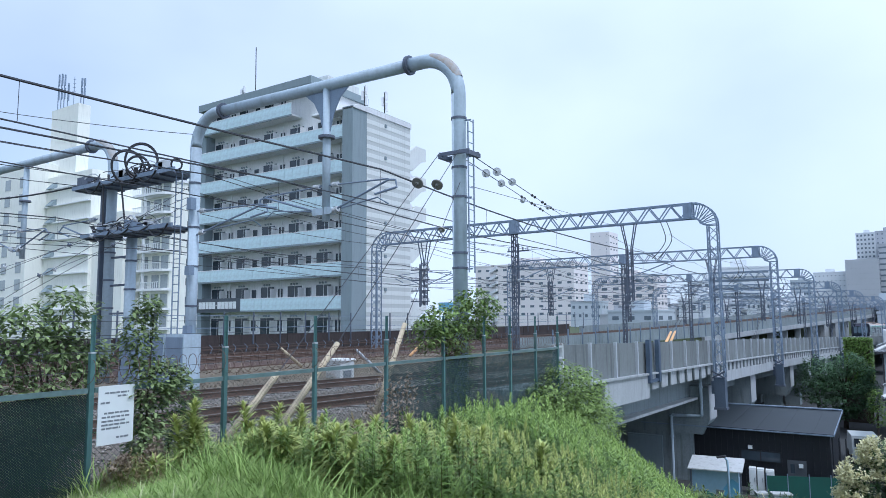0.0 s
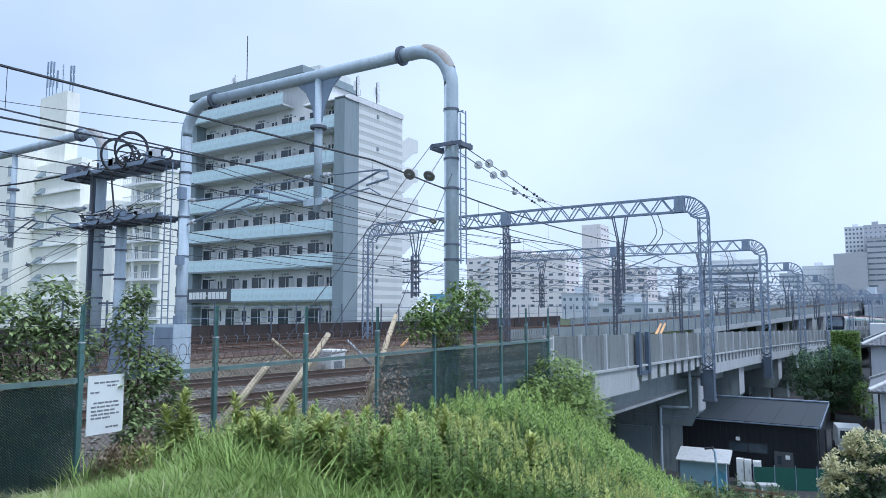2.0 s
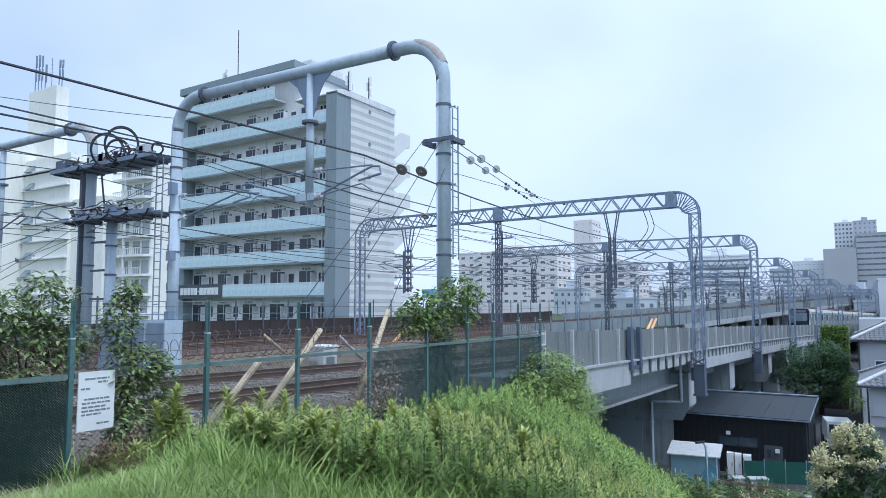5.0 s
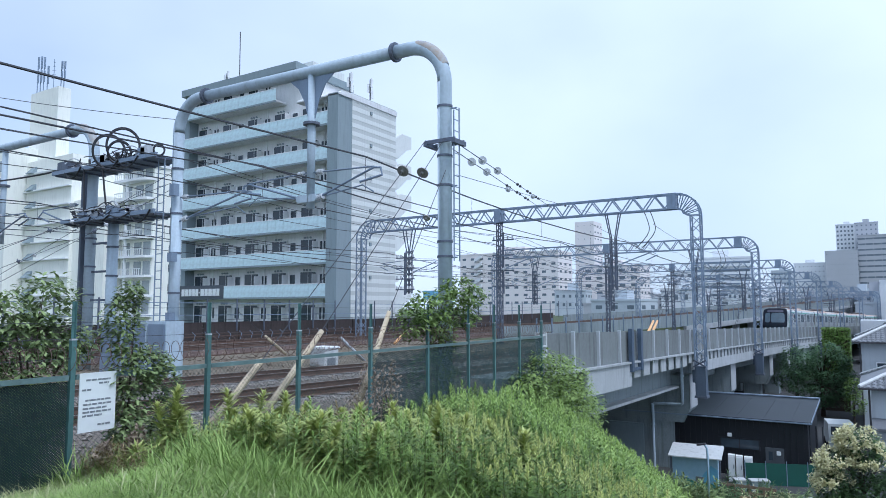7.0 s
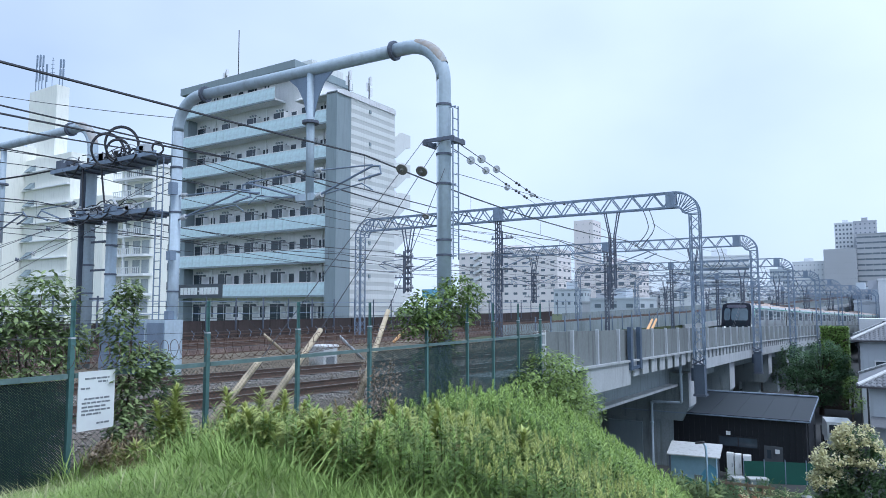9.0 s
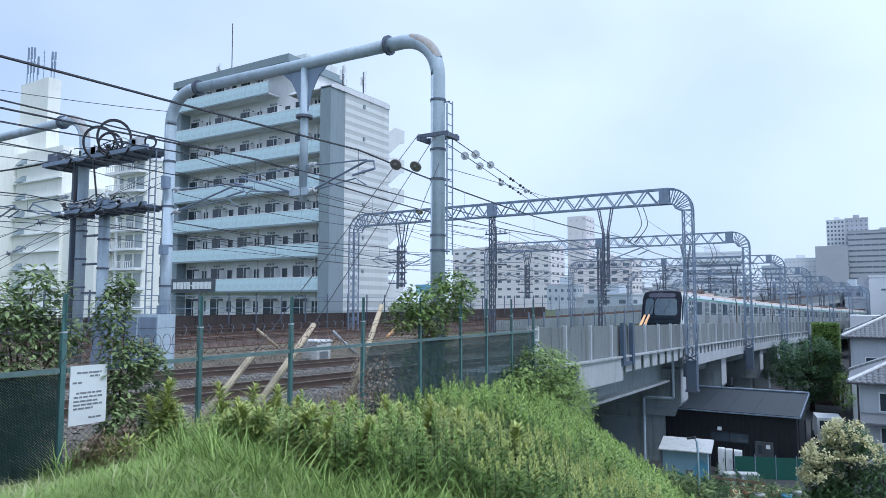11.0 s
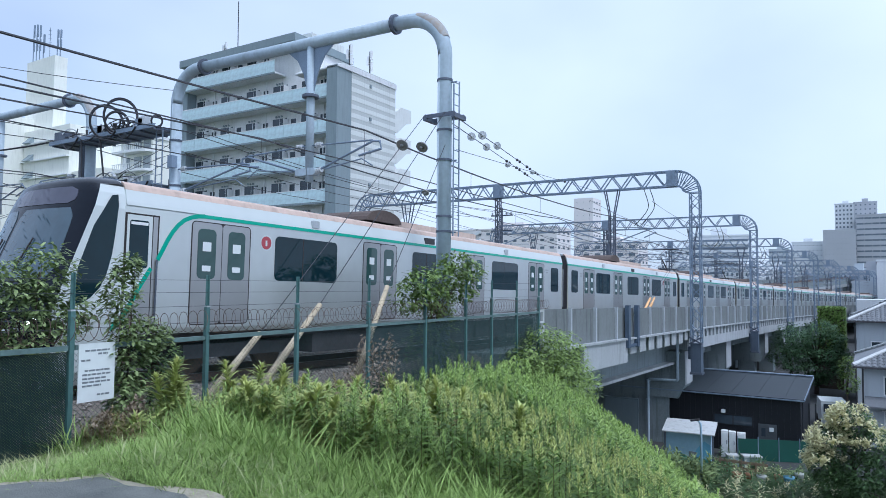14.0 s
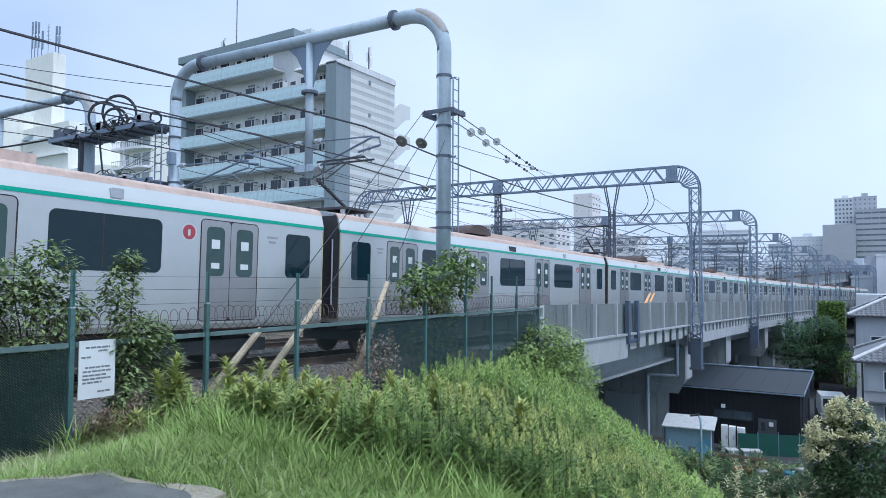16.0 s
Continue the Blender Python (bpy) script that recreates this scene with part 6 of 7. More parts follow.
            mess.append((p.x, p.y, zof(s, zm) - 0.35 * 4 * u * (1 - u)))
            cont.append((p.x, p.y, zof(s, zc)))
    wire("messenger_wire", "dark messenger wire above the track", mess, 0.026)
    c = wire("contact_wire", "contact wire hung from the messenger wire", cont, 0.016)
    for m_, k in list(zip(mess, cont))[::2]:
        if m_[1] < 110 and m_[2] - k[2] > 0.15:
            part("dropper", rod(m_, k, 0.006, 4), "wire", c)


track_wires(-12.2, 5.05, 6.05)
track_wires(-16.4, 5.25, 6.25)
track_wires(-30.0, 5.2, 6.2)
track_wires(-34.2, 5.2, 6.2)


def feeder(lat, z, r=0.012, sagging=0.5, drop=0.0185, start=0):
    pts = []
    for a, b in list(zip(SUPPORTS, SUPPORTS[1:]))[start:]:
        for i in range(8):
            u = i / 8
            s = a + (b - a) * u
            p = along(s, lat)
            pts.append((p.x, p.y, z - max(0.0, s - GY) * drop - sagging * 4 * u * (1 - u)))
    wire("feeder_wire", "dark feeder wire along the gantries", pts, r)


for lat, z, r in ((-20.2, 6.9, 0.015), (-21.3, 6.5, 0.012), (-18.8, 6.6, 0.012), (-27.2, 7.2, 0.016), (-26.0, 5.6, 0.014), (-22.0, 4.3, 0.012), (-24.0, 4.9, 0.012)):
    feeder(lat, z, r)
for lat, z in ((-10.6, 7.0), (-14.4, 7.3), (-24.6, 7.4), (-29.2, 7.4), (-20.9, 5.6), (-22.6, 5.3), (-19.0, 5.4), (-14.0, 4.9), (-17.6, 5.0)):
    feeder(lat, z, 0.012, 0.4, 0.0185, 2)
# thick messenger close to the near portal
wire("earth_wire", "thin earth wire to the portal bend", sag((-31, 5, 10.2), (-20.6, GY, 8.4), 0.3), 0.012)


guy((-9.92, GY - 0.3, 6.15), (-9.0, 8.44, 0.78), ((0.2, 0.15, "disc_grey"),), "guy wire with a dark disc insulator")
guy((-9.3, GY - 0.3, 6.15), (-9.0, 9.95, 1.24), ((0.235, 0.15, "disc_grey"),), "guy wire with a dark disc insulator")
guy((-9.35, GY - 0.2, 5.3), (-9.0, 12.12, 1.6), ((0.38, 0.09, "disc_grey"),), "guy wire with a small insulator")
for off in (0.0, 0.35):
    guy((-9.75 + off, GY + 0.3, 6.2), (-17.6 + off * 2, 40.0, 8.0), ((0.15, 0.14, "porcelain"), (0.255, 0.14, "porcelain"), (0.44, 0.06, "under"), (0.47, 0.06, "under"), (0.56, 0.07, "under"), (0.6, 0.06, "under"), (0.68, 0.07, "under"), (0.72, 0.06, "under")), "tension wire with white disc insulators", 0.014)
guy((-9.3, GY + 0.3, 5.25), (-13.5, 40.0, 7.2), ((0.19, 0.09, "porcelain"), (0.32, 0.09, "porcelain"), (0.55, 0.05, "under")), "tension wire with white disc insulators")


def guard(a, b, mat="bamboo", label="cream plastic guy wire guard streaked with rust"):
    t = thing("wire_guard", label, "wire guard")
    part("sleeve", tube(bmesh.new(), [Vector(a), Vector(a).lerp(Vector(b), 0.5), Vector(b)], [0.07, 0.065, 0.05], 10), mat, t, smooth=True)
    return t


guard((-9.0, 7.2, -0.34), (-9.0, 8.44, 0.78))
guard((-9.0, 8.1, -0.55), (-9.0, 9.95, 1.24))
guard((-9.0, 11.0, -0.42), (-9.0, 12.12, 1.6))
guard((-19.5, 19.5, -0.1), (-19.5, 18.41, 0.65), "bamboo", "short cream guard on a stay wire between the tracks")
guard((-19.5, 24.45, -0.72), (-19.5, 22.77, 0.43), "post_pale", "short grey guard on a stay wire between the tracks")
guard((-19.5, 26.7, 0.0), (-19.5, 27.57, 0.51), "orange", "short orange guard on a stay wire between the tracks")
guy((-19.5, 18.41, 0.65), (-19.5, 17.0, 1.65), [], "thin stay wire between the tracks")
guy((-19.5, 22.77, 0.43), (-19.5, 21.3, 1.5), [], "thin stay wire between the tracks")
for d in (0.0, 0.75):
    guard((-8.95, 32.0 + d, 0.35), (-8.95, 33.3 + d, 1.05), "orange", "bright orange and cream guy wire guard")
    guy((-8.95, 33.3 + d, 1.05), (-8.5, 39.8, 4.4), (), "thin guy strand above the parapet")
    guy((-8.6, 53.5 + d, 0.2), (-8.2, 60.2, 4.2), (), "thin guy strand above the parapet")


# crossing brackets and clutter under the lattice gantries
def gantry_arm(s, lat, side, z):
    p = along(s, lat)
    t = thing("cantilever", "grey cantilever arm holding the contact wire", "cantilever", (p.x, p.y, z), group="cantilevers", turn=heading(s))
    part("tube", tube(bmesh.new(), [(0, 0, 0), (side * 2.3, 0, 0.8), (side * 2.6, 0, 0.6), (side * 1.9, 0, 0.3)], 0.035, 6), "galv", t)
    part("stay", rod((0, 0, 1.0), (side * 2.3, 0, 0.85), 0.025, 5), "galv", t)
    part("steady_arm", rod((side * 0.5, 0, 0.15), (side * 2.2, 0, 0.1), 0.022, 5), "galv", t)
    for q in (0.25, 0.4):
        part("insulator", rod((side * q, 0, q * 0.35), (side * (q + 0.08), 0, q * 0.35 + 0.03), 0.1, 8), "porcelain", t)
    return t


def cross_post(s, lat, z0, z1):
    p = along(s, lat)
    t = thing("signal_post", "dark steel post with short cross arms and insulators", "post", (p.x, p.y, 0), group="cross-arm posts", turn=heading(s))
    for k in range(4):
        z = z0 + (z1 - z0) * (k + 0.5) / 4
        a = part("cross_arm", bar(bmesh.new(), (-0.8, 0, z), (0.8, 0, z), 0.08, 0.08), "galv_dark", t)
        for u in (-0.7, -0.35, 0.35, 0.7):
            part("insulator", rod((u, 0, z + 0.04), (u, 0, z + 0.22), 0.06, 8), "porcelain", a)
    part("post", rod((0, 0, z0), (0, 0, z1), 0.08, 8), "galv_dark", t)
    return t


for s in SUPPORTS[2:8]:
    z = 4.6 - (s - GY) * 0.0185
    for lat, side in ((-13.0, 1), (-13.0, -1), (-20.7, 1), (-28.0, -1), (-28.0, 1)):
        gantry_arm(s, lat, side, z)
    cross_post(s + 0.5, -20.7, z - 1.5, z + 2.6)
    cross_post(s - 0.5, -28.0, z - 1.5, z + 1.5)
for s in SUPPORTS[2:6]:
    p = along(s, -12.0)
    zt = {40.0: 7.3, 60.5: 6.6, 81.0: 5.9, 101.5: 5.4}[s]
    for k, dx in ((0, 0.9), (1, 1.25)):
        pts = [(p.x + dx + 0.25 * math.sin(3.0 * u) - 1.3 * max(0.0, u - 0.45), p.y + 0.4 * u, zt - 2.3 * u + 0.5 * max(0.0, u - 0.6)) for u in (i / 10 for i in range(11))]
        j = tagged(part("jumper_cable", tube(bmesh.new(), pts, 0.024, 6), "cable"), "hanging black jumper cable under the gantry", "cable")

# blue-grey steel frame and gate by the parapet
fr = thing("steel_frame", "blue-grey steel channel frame bolted to the parapet", "frame")
for s in (28.3, 29.6):
    part("channel", slab(-8.62, -8.46, s - 0.14, s + 0.14, grade(s) - 0.35, grade(s) + 1.42), "blue_steel", fr)
part("cross_bar", slab(-8.6, -8.5, 28.44, 29.46, -0.95, -0.83), "blue_steel", fr)
gate = thing("ladder_gate", "white steel ladder frame at the end of the fence", "ladder")
for y in (18.85, 19.45):
    part("stile", slab(-8.55, -8.47, y - 0.04, y + 0.04, -0.75, 0.95), "white_sheet", gate)
for k in range(5):
    part("rung", slab(-8.54, -8.48, 18.89, 19.41, -0.5 + k * 0.33, -0.45 + k * 0.33), "white_sheet", gate)
dp = thing("drainpipe", "grey drainpipe stepping down the viaduct pier", "drainpipe")
part("pipe", tube(bmesh.new(), [(-9.3, 40.2, -1.3), (-9.3, 40.2, -3.68), (-9.36, 40.2, -3.74), (-10.9, 40.2, -3.78), (-10.98, 40.2, -3.85), (-10.98, 40.2, -7.38)], 0.085, 8), "pipe", dp)
for z in (-2.2, -3.9, -5.0):
    part("collar", rod((-9.3 if z > -3 else -10.98, 40.2, z), (-9.3 if z > -3 else -10.98, 40.2, z + 0.1), 0.115, 8), "pipe", dp)

sg = thing("notice_board", "white notice board tied to the fence, with unreadable lines", "sign")
part("board", slab(-8.35, -8.335, 4.84, 5.32, 0.14, 0.87), "white_sign", sg)
for z, a, b in ((0.78, 0.08, 0.4), (0.735, 0.25, 0.38), (0.66, 0.03, 0.16), (0.53, 0.08, 0.42), (0.48, 0.05, 0.42), (0.43, 0.05, 0.36), (0.385, 0.05, 0.42), (0.34, 0.05, 0.3), (0.22, 0.25, 0.42)):
    u = a
    while u < b:
        w = min(b - u, 0.035 + 0.05 * ((u * 91.7 + z * 37.3) % 1.0))
        part("text_bar", slab(-8.335, -8.332, 4.84 + u, 4.84 + u + w, z - 0.011, z + 0.011), "ink", sg)
        u += w + 0.012

sig = thing("relay_box", "small pale blue relay box on a post", "relay box", along(36, -23.5, 0))
part("post", rod((0, 0, -0.5), (0, 0, 3.2), 0.06, 8), "galv_dark", sig)
part("box", slab(-0.4, 0.4, -0.25, 0.25, 3.0, 3.55), "blue_box", sig)


# the fence's coiled and straight wires
def fence_wire():
    t = thing("barbed_wire", "rusty coiled barbed wire along the fence top", "barbed wire")
    bm = bmesh.new()
    pts = []
    n = int(24 / 0.155) * 12
    for i in range(n):
        a = 2 * math.pi * i / 12
        rr = 0.165 + 0.03 * math.sin(i * 0.013) * math.cos(i * 0.031)
        pts.append((-8.4 + rr * math.cos(a), -4.5 + 24 * i / n + 0.05 * math.sin(i * 0.021), 1.06 + rr * math.sin(a) + 0.015 * math.sin(i * 0.017)))
    tube(bm, pts, 0.0045, 3)
    part("coil", bm, "rail", t)
    for z in (1.06, 1.3, 1.5, 1.68):
        part("strand", rod((-8.4, -11, z), (-8.4, 18.9, z), 0.0038, 4), "wire", t)
    return t


fence_wire()


# far side of the railway: trackside rail fence and curved parapet
back = thing("back_parapet", "grey concrete parapet of the far tracks with a rusty rail", "parapet", kind="structure")
part("wall", strip(bmesh.new(), rect(-24.0, -23.8, -1.0, 0.55), 46, 300, 6, level), "concrete", back)
part("pipe_rail", strip(bmesh.new(), rect(-24.02, -23.9, 0.6, 0.72), 46, 300, 6, level), "rail", back)
s = 46.0
while s < 130:
    piece("back_post", "post", lambda: slab(-0.05, 0.05, -0.05, 0.05, -1.0, 1.1), "galv", back, Matrix.Translation(along(s, -23.75, 0, level)))
    s += 3.0
part("far_wall", strip(bmesh.new(), rect(-37.6, -37.4, -1.9, 0.7), 87, 300, 6, level), "concrete", back)
ramp = thing("far_viaduct", "grey concrete viaduct carrying the far tracks up a ramp", "viaduct", kind="structure")
part("edge_beam", strip(bmesh.new(), rect(-24.0, -23.62, -1.75, -1.0), 96, 300, 6, level), "concrete_pale", ramp)
part("slab", strip(bmesh.new(), rect(-36.6, -24.02, -1.9, -0.62), 96, 300, 6, level), "concrete", ramp)
for k in range(12):
    for la in (-24.8, -30.0, -35.6):
        p, h = along(126.0 + 9.5 * k, la), level(126.0 + 9.5 * k)
        part("column", slab(p.x - 0.5, p.x + 0.5, p.y - 0.5, p.y + 0.5, LOW - 0.1, h - 1.9), "concrete_pale", ramp)
part("inner_wall", strip(bmesh.new(), ((-31.0, -7.0), (-30.7, -7.0), (-30.7, -1.9), (-31.0, -1.9)), 100, 300, 6), "concrete", ramp)
bf = thing("back_fence", "thin galvanised fence posts behind the tracks", "fence")
s = -10.0
while s < 90:
    piece("bf_post", "post", lambda: slab(-0.04, 0.04, -0.04, 0.04, 0.0, 2.2), "galv_dark", bf, Matrix.Translation(along(s, -37.2, 0.4, level)))
    s += 2.5
for h in (1.5, 2.3):
    part("rail", strip(bmesh.new(), rect(-37.23, -37.18, h, h + 0.05), -10, 90, 8, level), "galv", bf)

# slanted arms along the foot of the brown wall
s = 2.0
while s < 70:
    piece("bf_arm", "arm", lambda: bar(bar(bmesh.new(), (0, 0, 0), (0, 0.12, 0.35), 0.035, 0.035), (0, 0.12, 0.35), (0, -0.12, 0.55), 0.035, 0.035), "galv", bf, Matrix.Translation(along(s, -36.7, -0.1, level)))
    s += 0.95
for h, la in ((0.12, -36.72), (0.3, -36.72), (-0.1, -28.6), (-0.2, -25.4)):
    part("rail", strip(bmesh.new(), rect(la - 0.03, la + 0.03, h, h + 0.06), -5, 70, 8, level), "rail", bf)


# ---- plants ----


def leaf_strip(length, width, droop, seg=2):
    """A pointed leaf along +x, bending down."""
    v, f = [], []
    for i in range(seg + 1):
        u = i / seg
        w = width * (0.45 + 0.55 * math.sin(math.pi * min(1, u * 1.1 + 0.1))) if i < seg else 0.0
        x, z = length * u, -droop * u * u
        if i < seg:
            v += [(x, -w / 2, z), (x, w / 2, z + 0.1 * w)]
        else:
            v += [(x, 0, z)]
    for i in range(seg - 1):
        a = 2 * i
        f.append((a, a + 2, a + 3, a + 1))
    a = 2 * (seg - 1)
    f.append((a, a + 2, a + 1))
    return np.array(v), f


def grow(pieces):
    """Joins (verts, faces) pieces into one."""
    vs, fs, n = [], [], 0
    for v, f in pieces:
        vs.append(v)
        fs += [tuple(i + n for i in q) for q in f]
        n += len(v)
    return np.vstack(vs), fs


def turned(v, yaw, pitch, at):
    c, s = math.cos(pitch), math.sin(pitch)
    w = np.column_stack((v[:, 0] * c - v[:, 2] * s, v[:, 1], v[:, 0] * s + v[:, 2] * c))
    c, s = math.cos(yaw), math.sin(yaw)
    return np.column_stack((w[:, 0] * c - w[:, 1] * s, w[:, 0] * s + w[:, 1] * c, w[:, 2])) + np.array(at)


def stalk_leaves(height, count, r, lean=0.1, low=0.12, size=0.15, top=1.0, plump=0.2):
    """The leaves of one tall upright weed, in whorls round its stem, shorter towards the tip."""
    out = []
    for i in range(count):
        u = low + (top - low) * ((i + r.random()) / count) ** 0.9
        ln = size * (0.75 + 0.5 * math.sin(math.pi * min(1.0, u * 0.9 + 0.05))) * (1.12 - 0.5 * u) * r.uniform(0.7, 1.25)
        v, f = leaf_strip(ln, plump * ln + 0.005, ln * r.uniform(0.1, 0.55))
        out.append((turned(v, i * 2.4 + r.uniform(-0.4, 0.4), radians(r.uniform(2, 40) + 30 * u ** 3), (lean * u * u, 0, height * u)), f))
    return grow(out)


def stem(height, lean=0.1, r=0.006):
    v = []
    for u in (0, 0.5, 1):
        for k in range(3):
            a = k * 2.09
            v.append((lean * u * u + r * (1.2 - u) * math.cos(a), r * (1.2 - u) * math.sin(a), height * u))
    f = [(3 * j + k, 3 * j + (k + 1) % 3, 3 * j + 3 + (k + 1) % 3, 3 * j + 3 + k) for j in (0, 1) for k in range(3)]
    return np.array(v), f


def mesh_of(name, v, f, mat):
    me = bpy.data.meshes.new(name)
    me.from_pydata([tuple(p) for p in v], [], f)
    me.materials.append(M[mat])
    return me


def spread(name, variants, places, mat):
    """Many plants as one mesh. places: x, y, z, turn, size, which."""
    vs, loops, sizes, n = [], [], [], 0
    for x, y, z, a, k, w in places:
        v, f = variants[w]
        c, s = math.cos(a) * k, math.sin(a) * k
        vs.append(np.column_stack((v[:, 0] * c - v[:, 1] * s + x, v[:, 0] * s + v[:, 1] * c + y, v[:, 2] * k + z)))
        for q in f:
            loops.extend(i + n for i in q)
            sizes.append(len(q))
        n += len(v)
    me = bpy.data.meshes.new(name)
    V = np.vstack(vs)
    me.vertices.add(len(V))
    me.vertices.foreach_set("co", V.ravel())
    me.loops.add(len(loops))
    me.loops.foreach_set("vertex_index", loops)
    me.polygons.add(len(sizes))
    me.polygons.foreach_set("loop_start", np.concatenate(([0], np.cumsum(sizes)[:-1])))
    me.polygons.foreach_set("loop_total", sizes)
    me.update(calc_edges=True)
    me.materials.append(M[mat])
    return new(name, me)


def weed_edge(x):
    """How near to the path the tall weeds begin."""
    return np.interp(x, [-8.4, -8.0, -7.5, -6.6, -5.8, -4.8, -4.2, -2.8, 2.0], [4.9, 5.0, 5.4, 5.35, 5.2, 5.15, 5.15, 5.3, 5.5])


def bank_places(n, seed, x0, x1, y0, y1, keep, lo, hi, kinds, sink=0.03):
    r = random.Random(seed)
    out = []
    while len(out) < n:
        x, y = r.uniform(x0, x1), r.uniform(y0, y1)
        if not keep(x, y, r):
            continue
        out.append((x, y, ground_z(x, y) - sink, r.uniform(0, 6.28), r.uniform(lo, hi), r.randrange(kinds)))
    return out


def on_path(x, y):
    return y < 0.1 * noise.noise((x * 2.5, y * 2.5, 1.0)) + np.interp(x, [-7.2, -5.75, -5.48, -4.5, -2.0, 3], [1.2, 3.05, 3.4, 3.5, 1.5, -1.0]) and x > -7.2


def make_grass():
    r = random.Random(3)
    tufts = []
    for k in range(7):
        bl = []
        for i in range(11):
            ln = r.uniform(0.07, 0.22)
            v, f = leaf_strip(ln, r.uniform(0.004, 0.008), ln * r.uniform(0.4, 1.6), 3)
            bl.append((turned(v, r.uniform(0, 6.28), radians(r.uniform(48, 86)), (r.uniform(-0.06, 0.06), r.uniform(-0.06, 0.06), 0)), f))
        tufts.append(grow(bl))
    def keep(x, y, rr):
        return not on_path(x, y) and y < weed_edge(x) + rr.uniform(0, 1.0) and rr.random() < 1.1 - 0.05 * y
    g = spread("grass", tufts, [(x, y, z, a, k * (0.95 + 0.45 * noise.noise((x * 1.3, y * 1.3, 7.0)) + 0.55 * smooth(1.6, 0.2, weed_edge(x) - y)) * (1 - 0.5 * smooth(-6.2, -7.6, x)), w) for x, y, z, a, k, w in bank_places(19000, 11, -8.5, 0.6, 1.2, 7.6, keep, 0.55, 1.15, 7)], "grass")
    tagged(g, "bright green uncut grass beside the path", "grass", kind="stuff")
    tagged(spread("dry_grass", tufts, bank_places(900, 13, -8.5, 0.6, 1.2, 7.0, keep, 0.8, 1.5, 7), "straw"), "dry straw-coloured blades in the grass", "grass", kind="stuff")
    tall = []
    for k in range(5):
        bl = []
        for i in range(8):
            ln = r.uniform(0.35, 0.65)
            v, f = leaf_strip(ln, r.uniform(0.008, 0.014), ln * r.uniform(0.3, 0.9), 4)
            bl.append((turned(v, r.uniform(0, 6.28), radians(r.uniform(60, 88)), (r.uniform(-0.08, 0.08), r.uniform(-0.08, 0.08), 0)), f))
        tall.append(grow(bl))
    def keep2(x, y, rr):
        return -0.5 < y - weed_edge(x) < 0.9 and rr.random() < 0.8
    g = spread("tall_grass", tall, bank_places(900, 12, -8.3, 0.5, 3.0, 7.6, keep2, 0.5, 1.05, 5), "grass")
    tagged(g, "long arching grass at the edge of the weeds", "grass", kind="stuff")


make_grass()


def tip_leaves(height, lean, r, size=0.11, n=15):
    """The pale star of young leaves at a weed's tip."""
    out = []
    for k in range(n):
        u = 1 - 0.2 * (k / n) ** 1.2
        v, f = leaf_strip(size * r.uniform(0.7, 1.15) * (0.5 + 0.7 * k / n), 0.21 * size, 0.1 * size)
        out.append((turned(v, k * 2.4 + r.uniform(-0.3, 0.3), radians(78 - 58 * k / n + r.uniform(-12, 12)), (lean * u * u, 0, height * u)), f))
    return grow(out)


def make_weeds():
    r = random.Random(4)
    def kinds(heights, count, low, size, ts, tn):
        st, lv, tp = [], [], []
        for h in heights:
            lean = r.uniform(-0.05, 0.12)
            st.append(stem(h, lean, 0.007))
            lv.append(stalk_leaves(h, count, r, lean, low, size, 0.9))
            tp.append(tip_leaves(h, lean, r, ts, tn))
        return st, lv, tp
    def keep(x, y, rr):
        e = y - weed_edge(x)
        clump = 0.6 + 0.9 * noise.noise((x * 1.1, y * 1.1, 9.0))
        return e > 0.0 and rr.random() < clump + (0.25 if e < 0.6 else 0.0)
    near = bank_places(2500, 21, -8.3, -0.6, 3.4, 11.5, keep, 0.5, 0.9, 6)
    near = [(x, y, z, a, k * (0.5 if x < -7.4 and y < 5.8 else 0.68 if x < -4.8 and y < 8.6 else 0.94) * (1.0 + 0.2 * noise.noise((x * 0.8, y * 0.8, 5.0))), w) for x, y, z, a, k, w in near]
    st, lv, tp = kinds((0.85, 0.98, 1.1, 0.75, 1.15, 1.0), 46, 0.12, 0.14, 0.085, 20)
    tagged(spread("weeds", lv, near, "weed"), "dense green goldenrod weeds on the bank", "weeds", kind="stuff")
    tagged(spread("weed_stems", st, near, "weed_stem"), "upright red-brown stems of the weeds", "weeds", kind="stuff")
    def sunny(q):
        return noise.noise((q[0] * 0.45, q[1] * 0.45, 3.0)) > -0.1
    tagged(spread("weed_tips", tp, [q for q in near if sunny(q)], "weed_top"), "yellow-green young weed tips, lightened as if lit from above", "weeds", kind="stuff")
    tagged(spread("green_weed_tips", tp, [q for q in near if not sunny(q)], "weed_tip_green"), "pale green young weed tips, lightened as if lit from above", "weeds", kind="stuff")
    def keep_far(x, y, rr):
        return ground_z(x, y) > LOW + 0.2 and rr.random() < 0.75 + 0.7 * noise.noise((x * 0.9, y * 0.9, 11.0))
    far = bank_places(4000, 22, -8.6, 3.0, 10.8, 27.0, keep_far, 0.62, 1.1, 5)
    st, lv, tp = kinds((0.8, 0.95, 1.05, 0.9, 1.15), 26, 0.3, 0.16, 0.13, 15)
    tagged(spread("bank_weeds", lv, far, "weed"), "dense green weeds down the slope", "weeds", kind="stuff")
    tagged(spread("bank_weed_tips", tp, far, "weed_tip_green"), "pale green weed tips down the slope, lightened as if lit", "weeds", kind="stuff")


make_weeds()


def goldenrod(x, y, h, seed, lean=0.1):
    r = random.Random(seed)
